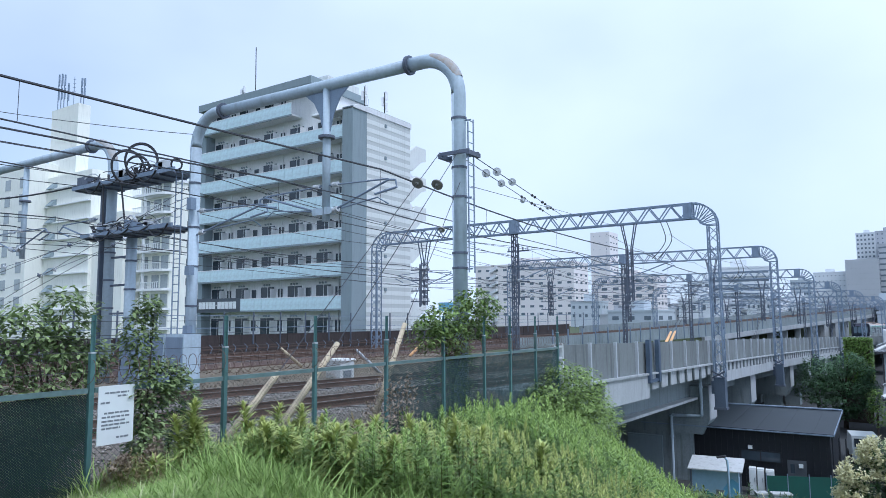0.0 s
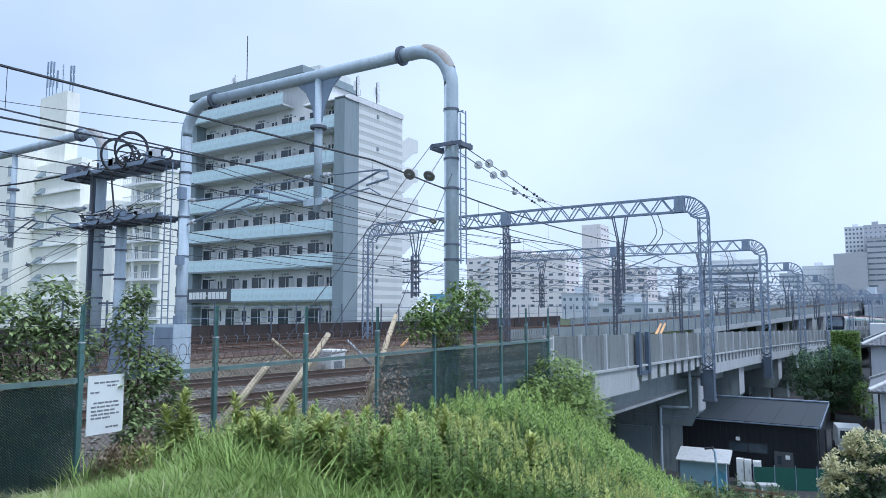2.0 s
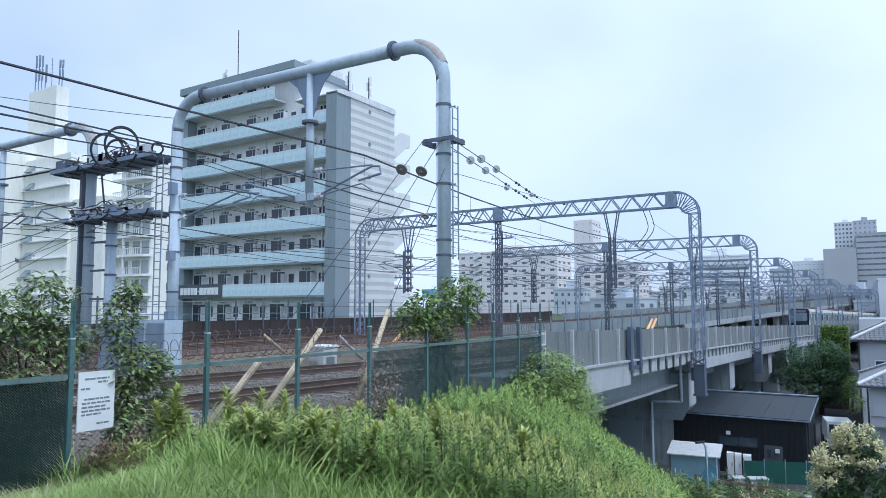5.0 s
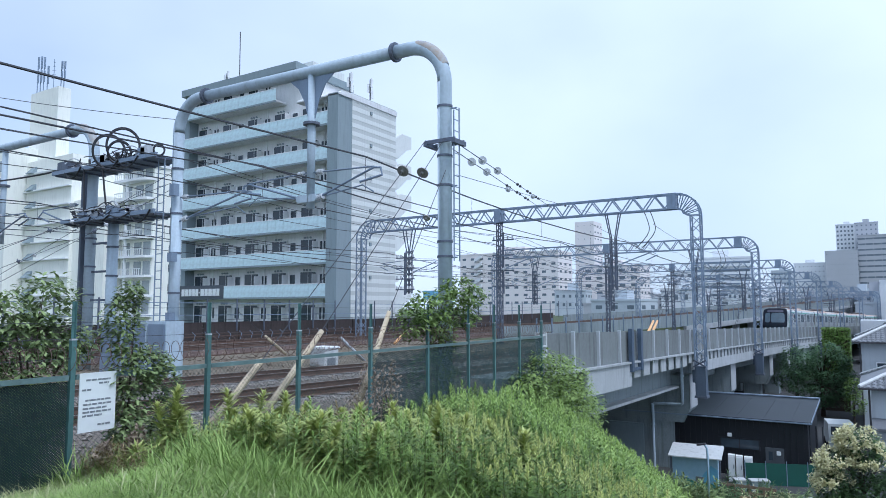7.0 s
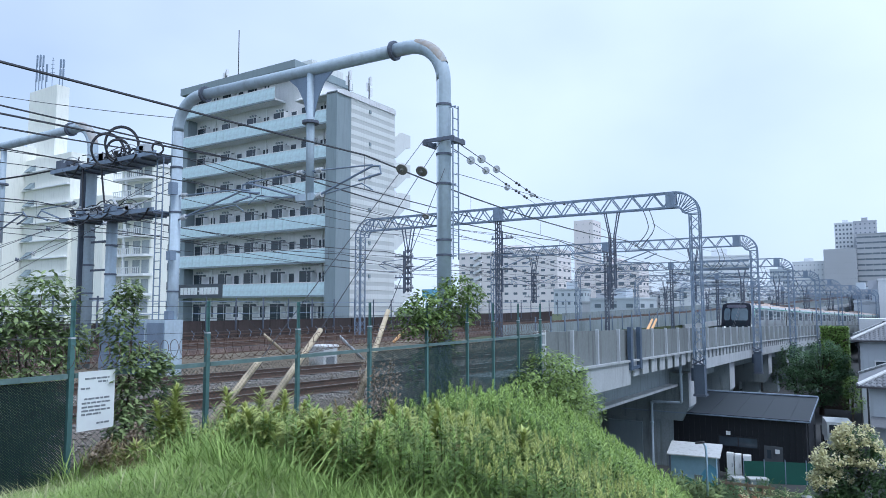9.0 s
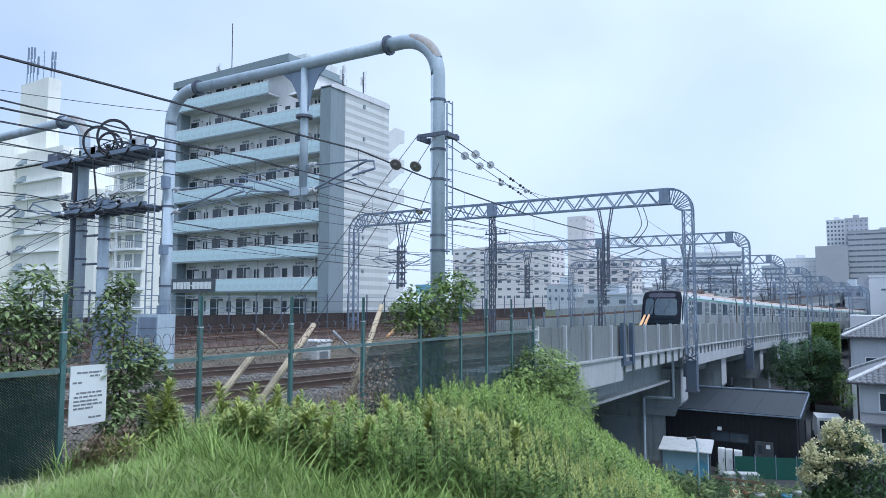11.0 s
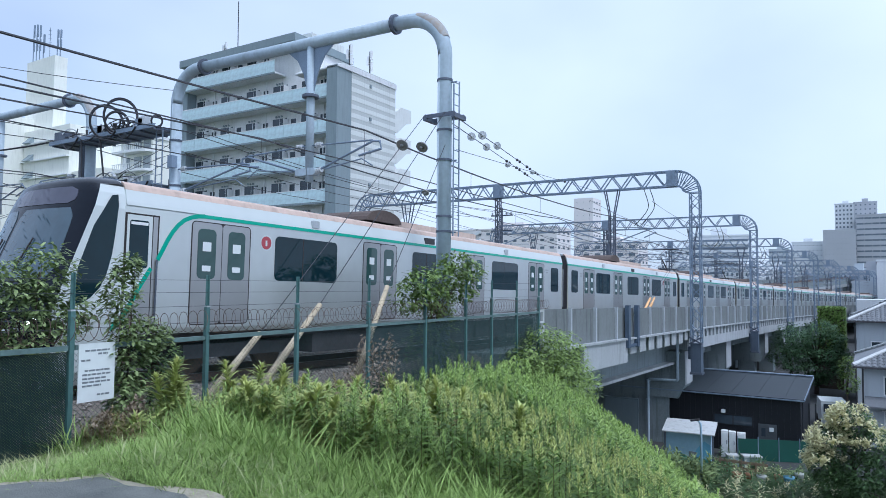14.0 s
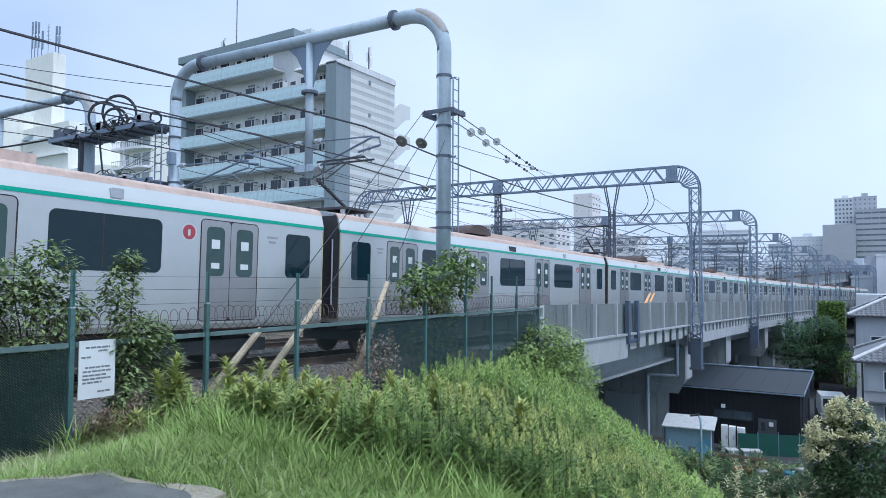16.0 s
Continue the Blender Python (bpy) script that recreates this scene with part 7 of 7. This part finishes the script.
    t = thing("goldenrod", "tall yellow-green weed with drooping pointed leaves", "weed", (x, y, ground_z(x, y) - 0.03), "tall weeds", turn=r.uniform(0, 360))
    for nm, (v, f), mat in (("stem", stem(h, lean, 0.011), "weed"), ("leaves", stalk_leaves(h, 130, r, lean, 0.1, 0.26, 0.97, 0.17), "goldenrod"), ("tip", tip_leaves(h, lean, r, 0.13, 34), "weed_top")):
        ob = new(nm, mesh_of(nm, v, f, mat))
        ob.parent = t
        if nm != "stem":
            tagged(ob, kind="stuff")
    return t


spots = [(x, y, top - ground_z(x, y)) for x, y, top in ((-7.6, 5.61, 0.69), (-7.6, 6.64, 0.56), (-7.55, 6.9, 0.5), (-7.6, 7.56, 0.42), (-7.5, 7.85, 0.25), (-7.6, 8.6, 0.06), (-7.5, 9.25, -0.05), (-7.4, 6.2, 0.1), (-6.9, 6.6, 0.0))]
spots += [(-6.9, 6.0, 0.55), (-6.5, 5.8, 0.5), (-6.1, 5.6, 0.6), (-5.7, 5.5, 0.5), (-5.2, 5.6, 0.62), (-4.8, 5.4, 0.55), (-4.4, 5.7, 0.65), (-6.6, 7.2, 0.7), (-6.2, 7.5, 0.8), (-5.9, 7.0, 0.7), (-7.0, 7.6, 0.8), (-5.4, 7.6, 0.9), (-5.0, 7.0, 0.8), (-4.6, 7.4, 1.0), (-4.2, 6.9, 0.85), (-7.7, 5.2, 0.42), (-6.4, 8.8, 0.9), (-3.9, 7.6, 0.9), (-3.4, 7.0, 0.8), (-5.7, 8.6, 1.0), (-4.9, 8.3, 1.0)]
for i, (x, y, h) in enumerate(spots):
    goldenrod(x, y, h, 100 + i, 0.08 + 0.05 * (i % 3))
    rr = random.Random(500 + i)
    for k in range(4 if i < 16 else 1):
        goldenrod(x + rr.uniform(-0.15, 0.15), y + rr.uniform(-0.12, 0.16), h * rr.uniform(0.6, 0.85), 200 + 20 * k + i, rr.uniform(-0.15, 0.15))


def make_fence_weeds():
    """Lower weeds that fill the foot of the fence, green and brown."""
    r = random.Random(14)
    kinds = [stalk_leaves(h, 34, r, 0.1, 0.08, 0.15) for h in (0.45, 0.6, 0.7, 0.55)]
    def by_fence(x, y, rr):
        return y > weed_edge(x) + 0.15 and (x > -7.6 or y > 4.9)
    green = bank_places(380, 71, -8.3, -4.2, 3.6, 9.0, by_fence, 0.6, 1.15, 4)
    green = [(x, y, z, a, k * (0.6 if x < -7.4 and y < 5.8 else 1.0), w) for x, y, z, a, k, w in green]
    tagged(spread("fence_weeds", kinds, green, "weed_mid"), "mixed pale green weeds at the foot of the fence", "weeds", kind="stuff")
    brown = [(r.uniform(-8.3, -7.75), r.uniform(4.85, 6.4), 0, r.uniform(0, 6.28), r.uniform(0.45, 0.8), r.randrange(4)) for i in range(90)]
    brown += [(r.uniform(-8.2, -7.25), r.uniform(4.8, 5.6), 0, r.uniform(0, 6.28), r.uniform(0.4, 0.75), r.randrange(4)) for i in range(60)]
    brown += [(r.uniform(-8.3, -4.0), r.uniform(6.0, 9.0), 0, r.uniform(0, 6.28), r.uniform(0.6, 1.1), r.randrange(4)) for i in range(60)]
    brown = [(x, y, ground_z(x, y) - 0.03, a, k, w) for x, y, z, a, k, w in brown]
    tagged(spread("withered_weeds", kinds, brown, "wither"), "withering brown-leaved weeds under the notice", "weeds", kind="stuff")


make_fence_weeds()


def leaf_cloud(r, blobs, count, size, wide=0.5, gap=0.35):
    """Leaves over a number of uneven clumps: (centre, radii)."""
    out = []
    weights = [b[1][0] * b[1][1] + b[1][2] * b[1][0] for b in blobs]
    for i in range(count):
        c, rad = r.choices(blobs, weights)[0]
        d = Vector((r.gauss(0, 1), r.gauss(0, 1), r.gauss(0, 1))).normalized()
        k = r.uniform(0.55, 1.08)
        p = Vector((c[0] + d.x * rad[0] * k, c[1] + d.y * rad[1] * k, c[2] + d.z * rad[2] * k))
        if noise.noise(p * (1.6 / max(0.3, rad[0]))) < -gap:
            continue
        s = size * r.uniform(0.6, 1.3)
        v, f = leaf_strip(s, s * wide, s * 0.25)
        out.append((turned(v, math.atan2(d.y, d.x) + r.uniform(-1, 1), r.uniform(-0.6, 0.7), p), f))
    return grow(out)


def make_tree(name, label, at, trunk, blobs, count, size, mat, seed, limbs=6, r0=0.12, category="tree", wide=0.5, blossom=0, gap=0.35):
    r = random.Random(seed)
    t = thing(name, label, category, at)
    top = Vector((r.uniform(-0.1, 0.1), r.uniform(-0.1, 0.1), trunk))
    part("trunk", tube(bmesh.new(), [(0, 0, -0.1), (0.02 * trunk, 0.01, trunk * 0.5), top], [r0, r0 * 0.8, r0 * 0.55], 9), "bark", t, smooth=True)
    for i in range(limbs):
        c, rad = blobs[i % len(blobs)]
        e = Vector((c[0] + r.uniform(-0.5, 0.5) * rad[0], c[1] + r.uniform(-0.5, 0.5) * rad[1], c[2] + r.uniform(-0.2, 0.6) * rad[2]))
        a = Vector((0.02 * trunk, 0.01, trunk * r.uniform(0.45, 0.9)))
        part("limb", tube(bmesh.new(), [a, a.lerp(e, 0.5) + Vector((0, 0, 0.06 * trunk)), e], [r0 * 0.45, r0 * 0.28, r0 * 0.08], 6), "bark", t, smooth=True)
    v, f = leaf_cloud(r, blobs, count, size, wide, gap)
    ob = new("crown", mesh_of("crown", v, f, mat))
    ob.parent = t
    if blossom:
        up = [((c[0] - 0.1, c[1] - 0.25 * rad[1], c[2] + 0.15 * rad[2]), (rad[0] * 1.02, rad[1] * 1.02, rad[2] * 1.02)) for c, rad in blobs[:blossom]]
        out = []
        for i in range(150):
            c, rad = r.choice(up)
            d = Vector((r.gauss(-0.35, 1), r.gauss(-0.3, 1), abs(r.gauss(0, 0.9)))).normalized()
            p = Vector((c[0] + d.x * rad[0], c[1] + d.y * rad[1], c[2] + d.z * rad[2]))
            for k in range(40):
                q = p + Vector((r.gauss(0, 0.075), r.gauss(0, 0.075), r.gauss(0.04, 0.085)))
                v, f = leaf_strip(0.11, 0.075, 0.02)
                out.append((turned(v, r.uniform(0, 6.28), r.uniform(-0.3, 1.3), q), f))
        v, f = grow(out)
        b = new("blossom", mesh_of("blossom", v, f, "flower"))
        b.parent = t
        tagged(b, "cream blossom clusters")
    return t


# by the fence
make_tree("young_tree", "young broad-leaved tree growing through the fence", (-8.85, 13.75, -1.0), 2.5,
          [((0.2, 0.3, 2.8), (0.4, 0.8, 0.4)), ((0.2, -0.75, 2.6), (0.4, 0.65, 0.42)), ((0.2, 1.45, 2.95), (0.35, 0.6, 0.3)), ((0.2, 0.75, 3.2), (0.32, 0.6, 0.3)), ((0.2, -1.25, 2.35), (0.4, 0.55, 0.4)), ((0.2, -0.3, 2.3), (0.4, 0.7, 0.4)), ((0.1, 1.2, 2.45), (0.35, 0.6, 0.3)),
           ((0.1, 0.1, 1.75), (0.3, 0.8, 0.4)), ((0, -0.5, 1.2), (0.3, 0.7, 0.5)), ((0, 0.5, 0.8), (0.3, 0.7, 0.5)), ((0, -0.3, 0.4), (0.3, 0.8, 0.4))],
          7600, 0.12, "young_leaf", 31, 22, 0.035, gap=0.12)
make_tree("fence_vine", "leafy vine climbing the fence beside the notice", (-8.45, 5.55, -0.45), 1.2,
          [((0.02, 0, 0.55), (0.2, 0.24, 0.5)), ((0.03, 0.1, 1.3), (0.2, 0.4, 0.35)), ((0, -0.1, 1.9), (0.15, 0.28, 0.4)), ((0, 0.35, 1.35), (0.15, 0.35, 0.2)), ((0, 0.0, 2.3), (0.12, 0.2, 0.2))],
          4200, 0.085, "shrub_pale", 32, 5, 0.025, "vine")
make_tree("fence_shrub", "tall leafy shrub behind the fence", (-9.0, 4.55, -0.7), 1.5,
          [((0, 0, 1.75), (0.5, 0.55, 0.65)), ((0, 0.2, 2.45), (0.35, 0.4, 0.4)), ((0, -0.4, 2.25), (0.35, 0.4, 0.35)), ((0, 0.45, 1.9), (0.35, 0.4, 0.3)), ((0, -0.7, 1.5), (0.4, 0.55, 0.5)), ((-0.15, -0.3, 0.9), (0.5, 0.7, 0.5)), ((0, -1.5, 1.8), (0.4, 0.5, 0.5)), ((0, -1.4, 1.1), (0.4, 0.7, 0.6))],
          9500, 0.095, "shrub_pale", 33, 12, 0.04, "shrub")
make_tree("fence_shrub", "leafy shrub behind the fence", (-9.1, 2.4, -0.7), 1.3,
          [((0, 0, 1.6), (0.5, 0.7, 0.7)), ((0, -0.8, 1.4), (0.5, 0.6, 0.6)), ((0, 0.6, 1.2), (0.4, 0.5, 0.5))], 5200, 0.09, "shrub_pale", 34, 10, 0.04, "shrub")
make_tree("fence_shrub", "dark creeper filling the fence net", (-8.75, 6.1, -0.7), 0.8,
          [((0, 0, 1.0), (0.2, 0.5, 0.45)), ((0, -0.2, 0.5), (0.2, 0.5, 0.4)), ((0, 0.25, 1.25), (0.15, 0.3, 0.2))], 2600, 0.07, "shrub", 36, 6, 0.025, "creeper")
make_tree("fence_shrub", "dark low thicket behind the fence net", (-9.05, 3.6, -0.65), 0.6,
          [((0, 0.3, 0.5), (0.35, 0.8, 0.5)), ((0, -0.9, 0.45), (0.35, 0.8, 0.5)), ((0, 1.0, 0.9), (0.3, 0.5, 0.5)), ((0, -2.0, 0.5), (0.35, 0.8, 0.5)), ((0, -0.4, 0.0), (0.3, 1.4, 0.4)), ((0, -2.4, 0.0), (0.3, 1.4, 0.4))], 16000, 0.09, "tree", 37, 6, 0.03, "shrub")
make_tree("bush", "dense round bush at the end of the fence", (-8.0, 18.0, ground_z(-8.0, 18.0)), 0.9,
          [((0, 0.2, 1.5), (0.75, 1.1, 0.75)), ((0.1, 1.3, 1.2), (0.75, 1.0, 0.85)), ((0.3, 2.1, 0.3), (0.7, 1.0, 0.8)), ((0.0, -1.0, 1.15), (0.6, 0.9, 0.6)), ((0.4, 0.6, 0.6), (0.9, 1.4, 0.7))], 10500, 0.11, "weed_mid", 35, 8, 0.05, "bush", gap=0.4)
for i, (x, y, h) in enumerate(((-8.0, 9.9, 1.65), (-7.9, 10.4, 1.8), (-8.1, 10.9, 1.7), (-7.8, 9.4, 1.4), (-8.2, 5.1, 0.42), (-8.0, 4.95, 0.42), (-7.9, 5.25, 0.5), (-8.05, 5.45, 0.6), (-8.2, 10.2, 1.85), (-7.95, 10.75, 1.9), (-7.7, 9.9, 1.6), (-7.85, 10.1, 1.75), (-7.7, 10.6, 1.6))):
    r = random.Random(400 + i)
    t = thing("dry_weed", "dry brown seeded weed by the fence", "weed", (x, y, ground_z(x, y) - 0.02), "dry weeds")
    out, tips = [stem(h, 0.05, 0.008)], []
    for k in range(26):
        u = 0.45 + 0.55 * k / 26
        v, f = leaf_strip(0.24 * (1.2 - u), 0.008, 0.02)
        yaw, pit = k * 2.4, radians(r.uniform(25, 60))
        out.append((turned(v, yaw, pit, (0.05 * u * u, 0, h * u)), f))
        e = np.array((0.05 * u * u + 0.24 * (1.2 - u) * math.cos(yaw) * math.cos(pit), 0.24 * (1.2 - u) * math.sin(yaw) * math.cos(pit), h * u + 0.24 * (1.2 - u) * math.sin(pit)))
        for q in range(4):
            v, f = leaf_strip(0.06, 0.035, 0.01)
            tips.append((turned(v, r.uniform(0, 6.28), r.uniform(0, 1.4), e), f))
    for q in range(14):
        v, f = leaf_strip(0.16, 0.03, 0.06)
        tips.append((turned(v, q * 2.4, radians(r.uniform(0, 40)), (0, 0, h * r.uniform(0.15, 0.7))), f))
    for nm, (v, f) in (("stem", out[0]), ("twig", grow(out[1:])), ("seed_head", grow(tips))):
        ob = new(nm, mesh_of(nm, v, f, "dry"))
        ob.parent = t
        if nm != "stem":
            tagged(ob, kind="stuff")

# below the bank
make_tree("flowering_tree", "dark evergreen tree covered with cream blossom", (-0.7, 32.6, LOW), 2.4,
          [((0.05, -0.1, 3.45), (0.75, 0.8, 0.75)), ((-0.75, -0.3, 2.55), (0.75, 0.8, 0.75)), ((0.6, 0, 2.7), (0.8, 0.9, 0.8)), ((-0.9, -0.5, 1.75), (0.75, 0.8, 0.7)), ((0.5, -0.6, 1.6), (1.3, 0.8, 0.9)), ((-0.6, -0.6, 1.1), (1.0, 0.7, 0.8))],
          11000, 0.14, "tree", 41, 8, 0.11, blossom=4, gap=0.35)
make_tree("evergreen_shrub", "dark green shrub beside the flowering tree", (0.5, 31.2, LOW), 1.6,
          [((0.1, 0, 2.3), (0.9, 0.8, 0.9)), ((0.8, 0.2, 2.6), (0.9, 0.8, 0.9)), ((-0.5, -0.2, 1.4), (0.9, 0.8, 0.8)), ((0.7, -0.3, 1.2), (1.0, 0.8, 0.9))], 3600, 0.13, "tree", 42, 6, 0.09, "shrub", gap=0.6)
make_tree("street_tree", "broad dark green tree beside the viaduct", (-3.9, 66.0, LOW), 3.5,
          [((0.3, 0, 5.5), (1.3, 1.3, 0.75)), ((-0.9, -0.4, 4.6), (1.3, 1.3, 0.6)), ((1.2, 0, 4.6), (1.2, 1.3, 0.7)), ((-1.3, -0.5, 3.5), (1.5, 1.4, 0.6)), ((0.9, -0.5, 3.4), (1.7, 1.4, 0.7)), ((-1.7, -0.5, 2.4), (1.3, 1.2, 0.6)), ((0.5, -0.6, 2.2), (2.0, 1.4, 0.8)), ((2.0, 0.2, 2.8), (0.8, 1.2, 1.3)), ((-0.3, -0.4, 1.3), (1.6, 1.2, 0.6))],
          15000, 0.2, "street_leaf", 43, 14, 0.2, gap=0.3)
make_tree("street_tree", "yellow-green young tree by the old house", (-1.55, 60.0, LOW), 2.0,
          [((0, 0, 3.0), (0.6, 0.6, 0.9)), ((0.1, 0, 1.9), (0.7, 0.6, 0.8))], 1200, 0.18, "weed", 44, 5, 0.08)
make_tree("street_tree", "dark tree in the shade of the viaduct", (-6.6, 75.0, LOW), 2.6,
          [((0, 0, 4.0), (1.8, 1.6, 1.5)), ((-0.8, 0, 2.6), (1.7, 1.5, 1.3)), ((1.4, 0, 2.6), (1.5, 1.5, 1.3))], 7000, 0.19, "street_leaf", 45, 6, 0.18, gap=0.5)

hedge = thing("ivy_block", "square ivy-covered block rising above the trees", "hedge", (-2.95, 71.0, LOW))
part("core", slab(-0.95, 0.95, -0.9, 0.9, -0.05, 7.1), "bark", hedge)
r = random.Random(51)
out = []
for i in range(3600):
    face = r.random()
    if face < 0.45:
        p, n_ = (r.uniform(-1, 1), -0.95 - r.uniform(0, 0.12), r.uniform(3.5, 7.25)), -1.57
    elif face < 0.75:
        p, n_ = (0.98 + r.uniform(0, 0.12), r.uniform(-1, 1), r.uniform(3.5, 7.25)), 0.0
    else:
        p, n_ = (r.uniform(-1, 1), r.uniform(-1, 1), 7.15 + r.uniform(0, 0.15)), r.uniform(0, 6)
    v, f = leaf_strip(0.2, 0.13, 0.06)
    out.append((turned(v, n_ + r.uniform(-0.8, 0.8), r.uniform(-1.2, 0.6), p), f))
v, f = grow(out)
ob = new("leaves", mesh_of("leaves", v, f, "weed"))
ob.parent = hedge

r = random.Random(61)
garden = [stalk_leaves(0.6, 24, r, 0.1, 0.1, 0.24), stalk_leaves(0.45, 20, r, 0.15, 0.05, 0.3)]
pl = [(r.uniform(-7.5, 0.5), r.uniform(30.5, 37.5), LOW, r.uniform(0, 6.28), r.uniform(0.6, 1.5), r.randrange(2)) for i in range(420)]
tagged(spread("garden_plants", garden, pl[:260], "tree"), "mixed dark low garden plants by the street", "plants", kind="stuff")
more = [(r.uniform(-9.0, -6.2), r.uniform(32.6, 34.2), LOW, r.uniform(0, 6.28), r.uniform(1.2, 2.1), r.randrange(2)) for i in range(70)]
tagged(spread("shed_plants", garden, more, "shrub_pale"), "leafy plants before the painted shed", "plants", kind="stuff")
pl = [(x + 0.4, y - 0.8, z, a, k * 0.8, w) for x, y, z, a, k, w in pl[:90]]
tagged(spread("pale_flowers", garden, pl, "flower"), "pale flowering garden plants", "plants", kind="stuff")
plank_fence = thing("plank_fence", "low weathered brown plank fence round the garden", "fence")
for i in range(9):
    part("picket", slab(-7.0 + 0.32 * i, -6.94 + 0.32 * i, 35.9, 35.94, LOW, LOW + 0.62 + 0.05 * (i % 3)), "old_wood", plank_fence)
for z in (0.2, 0.5):
    part("plank", slab(-7.1, -4.2, 35.94, 35.97, LOW + z, LOW + z + 0.13), "old_wood", plank_fence)
for i, (x, y, k, mat, what) in enumerate(((-5.4, 34.6, 0.2, "terracotta", "terracotta"), (-4.9, 34.9, 0.17, "terracotta", "terracotta"), (-4.3, 34.5, 0.22, "white_sheet", "white plastic"), (-3.7, 35.2, 0.19, "terracotta", "terracotta"), (-3.2, 34.8, 0.24, "blue_box", "blue plastic"), (-2.9, 36.0, 0.2, "white_sheet", "white plastic"))):
    pot = thing("plant_pot", what + " plant pot standing in the garden", "plant pot", (x, y, LOW + 0.03), group="garden pots")
    part("body", tube(bmesh.new(), [(0, 0, 0), (0, 0, k * 1.6), (0, 0, k * 1.9)], [k * 0.7, k, k * 1.08], 12), mat, pot, smooth=True)
    v, f = stalk_leaves(0.5, 20, random.Random(700 + i), 0.05, 0.1, 0.25)
    lf = new("foliage", mesh_of("foliage", v + np.array((0, 0, k * 1.6)), f, "shrub_pale"))
    lf.parent = pot
    tagged(lf, kind="stuff")
tagged(part("garden_bed", prism(bmesh.new(), [(-9, 29.5), (1.5, 29.5), (1.5, 38), (-9, 38)], pose(0, 0, LOW - 0.2), 0.24), "soil"), "dark soil of the small gardens", "garden", kind="structure")
# weeds between the tracks
pl = []
for i in range(520):
    s_, la = r.uniform(0, 19), r.choice((-9.3, -9.9, -14.3, -18.6, -18.9)) + r.uniform(-0.35, 0.35)
    p = along(s_, la, -0.45)
    pl.append((p.x, p.y, p.z - 0.05, r.uniform(0, 6.28), r.uniform(0.3, 0.8), r.randrange(2)))
tagged(spread("track_weeds", garden, pl, "dry"), "sparse dry weeds along the ballast", "weeds", kind="stuff")

pl = []
for i in range(700):
    s_, la = r.uniform(0, 36), r.uniform(-27.5, -18.6)
    p = along(s_, la, 0, level)
    pl.append((p.x, p.y, p.z - 0.45, r.uniform(0, 6.28), r.uniform(0.25, 0.8), r.randrange(2)))
tagged(spread("verge_weeds", garden, pl, "dry"), "low brown weeds on the verge between the tracks", "weeds", kind="stuff")


def make_stones():
    """Loose ballast stones over the near tracks, each a small uneven block."""
    r = random.Random(81)
    kinds = []
    for k in range(6):
        v = np.array([(r.uniform(0.7, 1.3) * x, r.uniform(0.7, 1.3) * y, r.uniform(0.6, 1.0) * z) for x, y, z in ((1, 0, 0), (0, 1, 0), (-1, 0, 0), (0, -1, 0), (0.1, 0.1, 0.8), (0, 0, -0.6))])
        kinds.append((v, [(0, 1, 4), (1, 2, 4), (2, 3, 4), (3, 0, 4), (1, 0, 5), (2, 1, 5), (3, 2, 5), (0, 3, 5)]))
    pl = []
    while len(pl) < 26000:
        s_, la = r.uniform(3.5, 34), r.uniform(-18.6, -9.9)
        d = min(abs(la + 12.2), abs(la + 16.4))
        if d < 0.72 and r.random() < 0.55:
            continue
        h = -0.2 if d < 1.45 else -0.2 - 0.63 * (d - 1.45)
        p = along(s_, la, max(h, -0.55))
        pl.append((p.x, p.y, p.z + 0.005, r.uniform(0, 6.28), r.uniform(0.025, 0.055), r.randrange(6)))
    tagged(spread("ballast_stones", kinds, pl, "stone"), "loose grey-brown ballast stones between the sleepers", "ballast", kind="stuff")


make_stones()


def motions():
    times = [i * 0.5 for i in range(33)]
    ahead = {14.5: 0.25, 15.0: 0.38, 15.5: 0.46, 16.0: 0.3}
    for i, car in enumerate(cars):
        walk(car, [(t, car_pose(train_front(t) - ahead.get(t, 0.0) + 20.2 * i + 10.0)) for t in times])


motions()
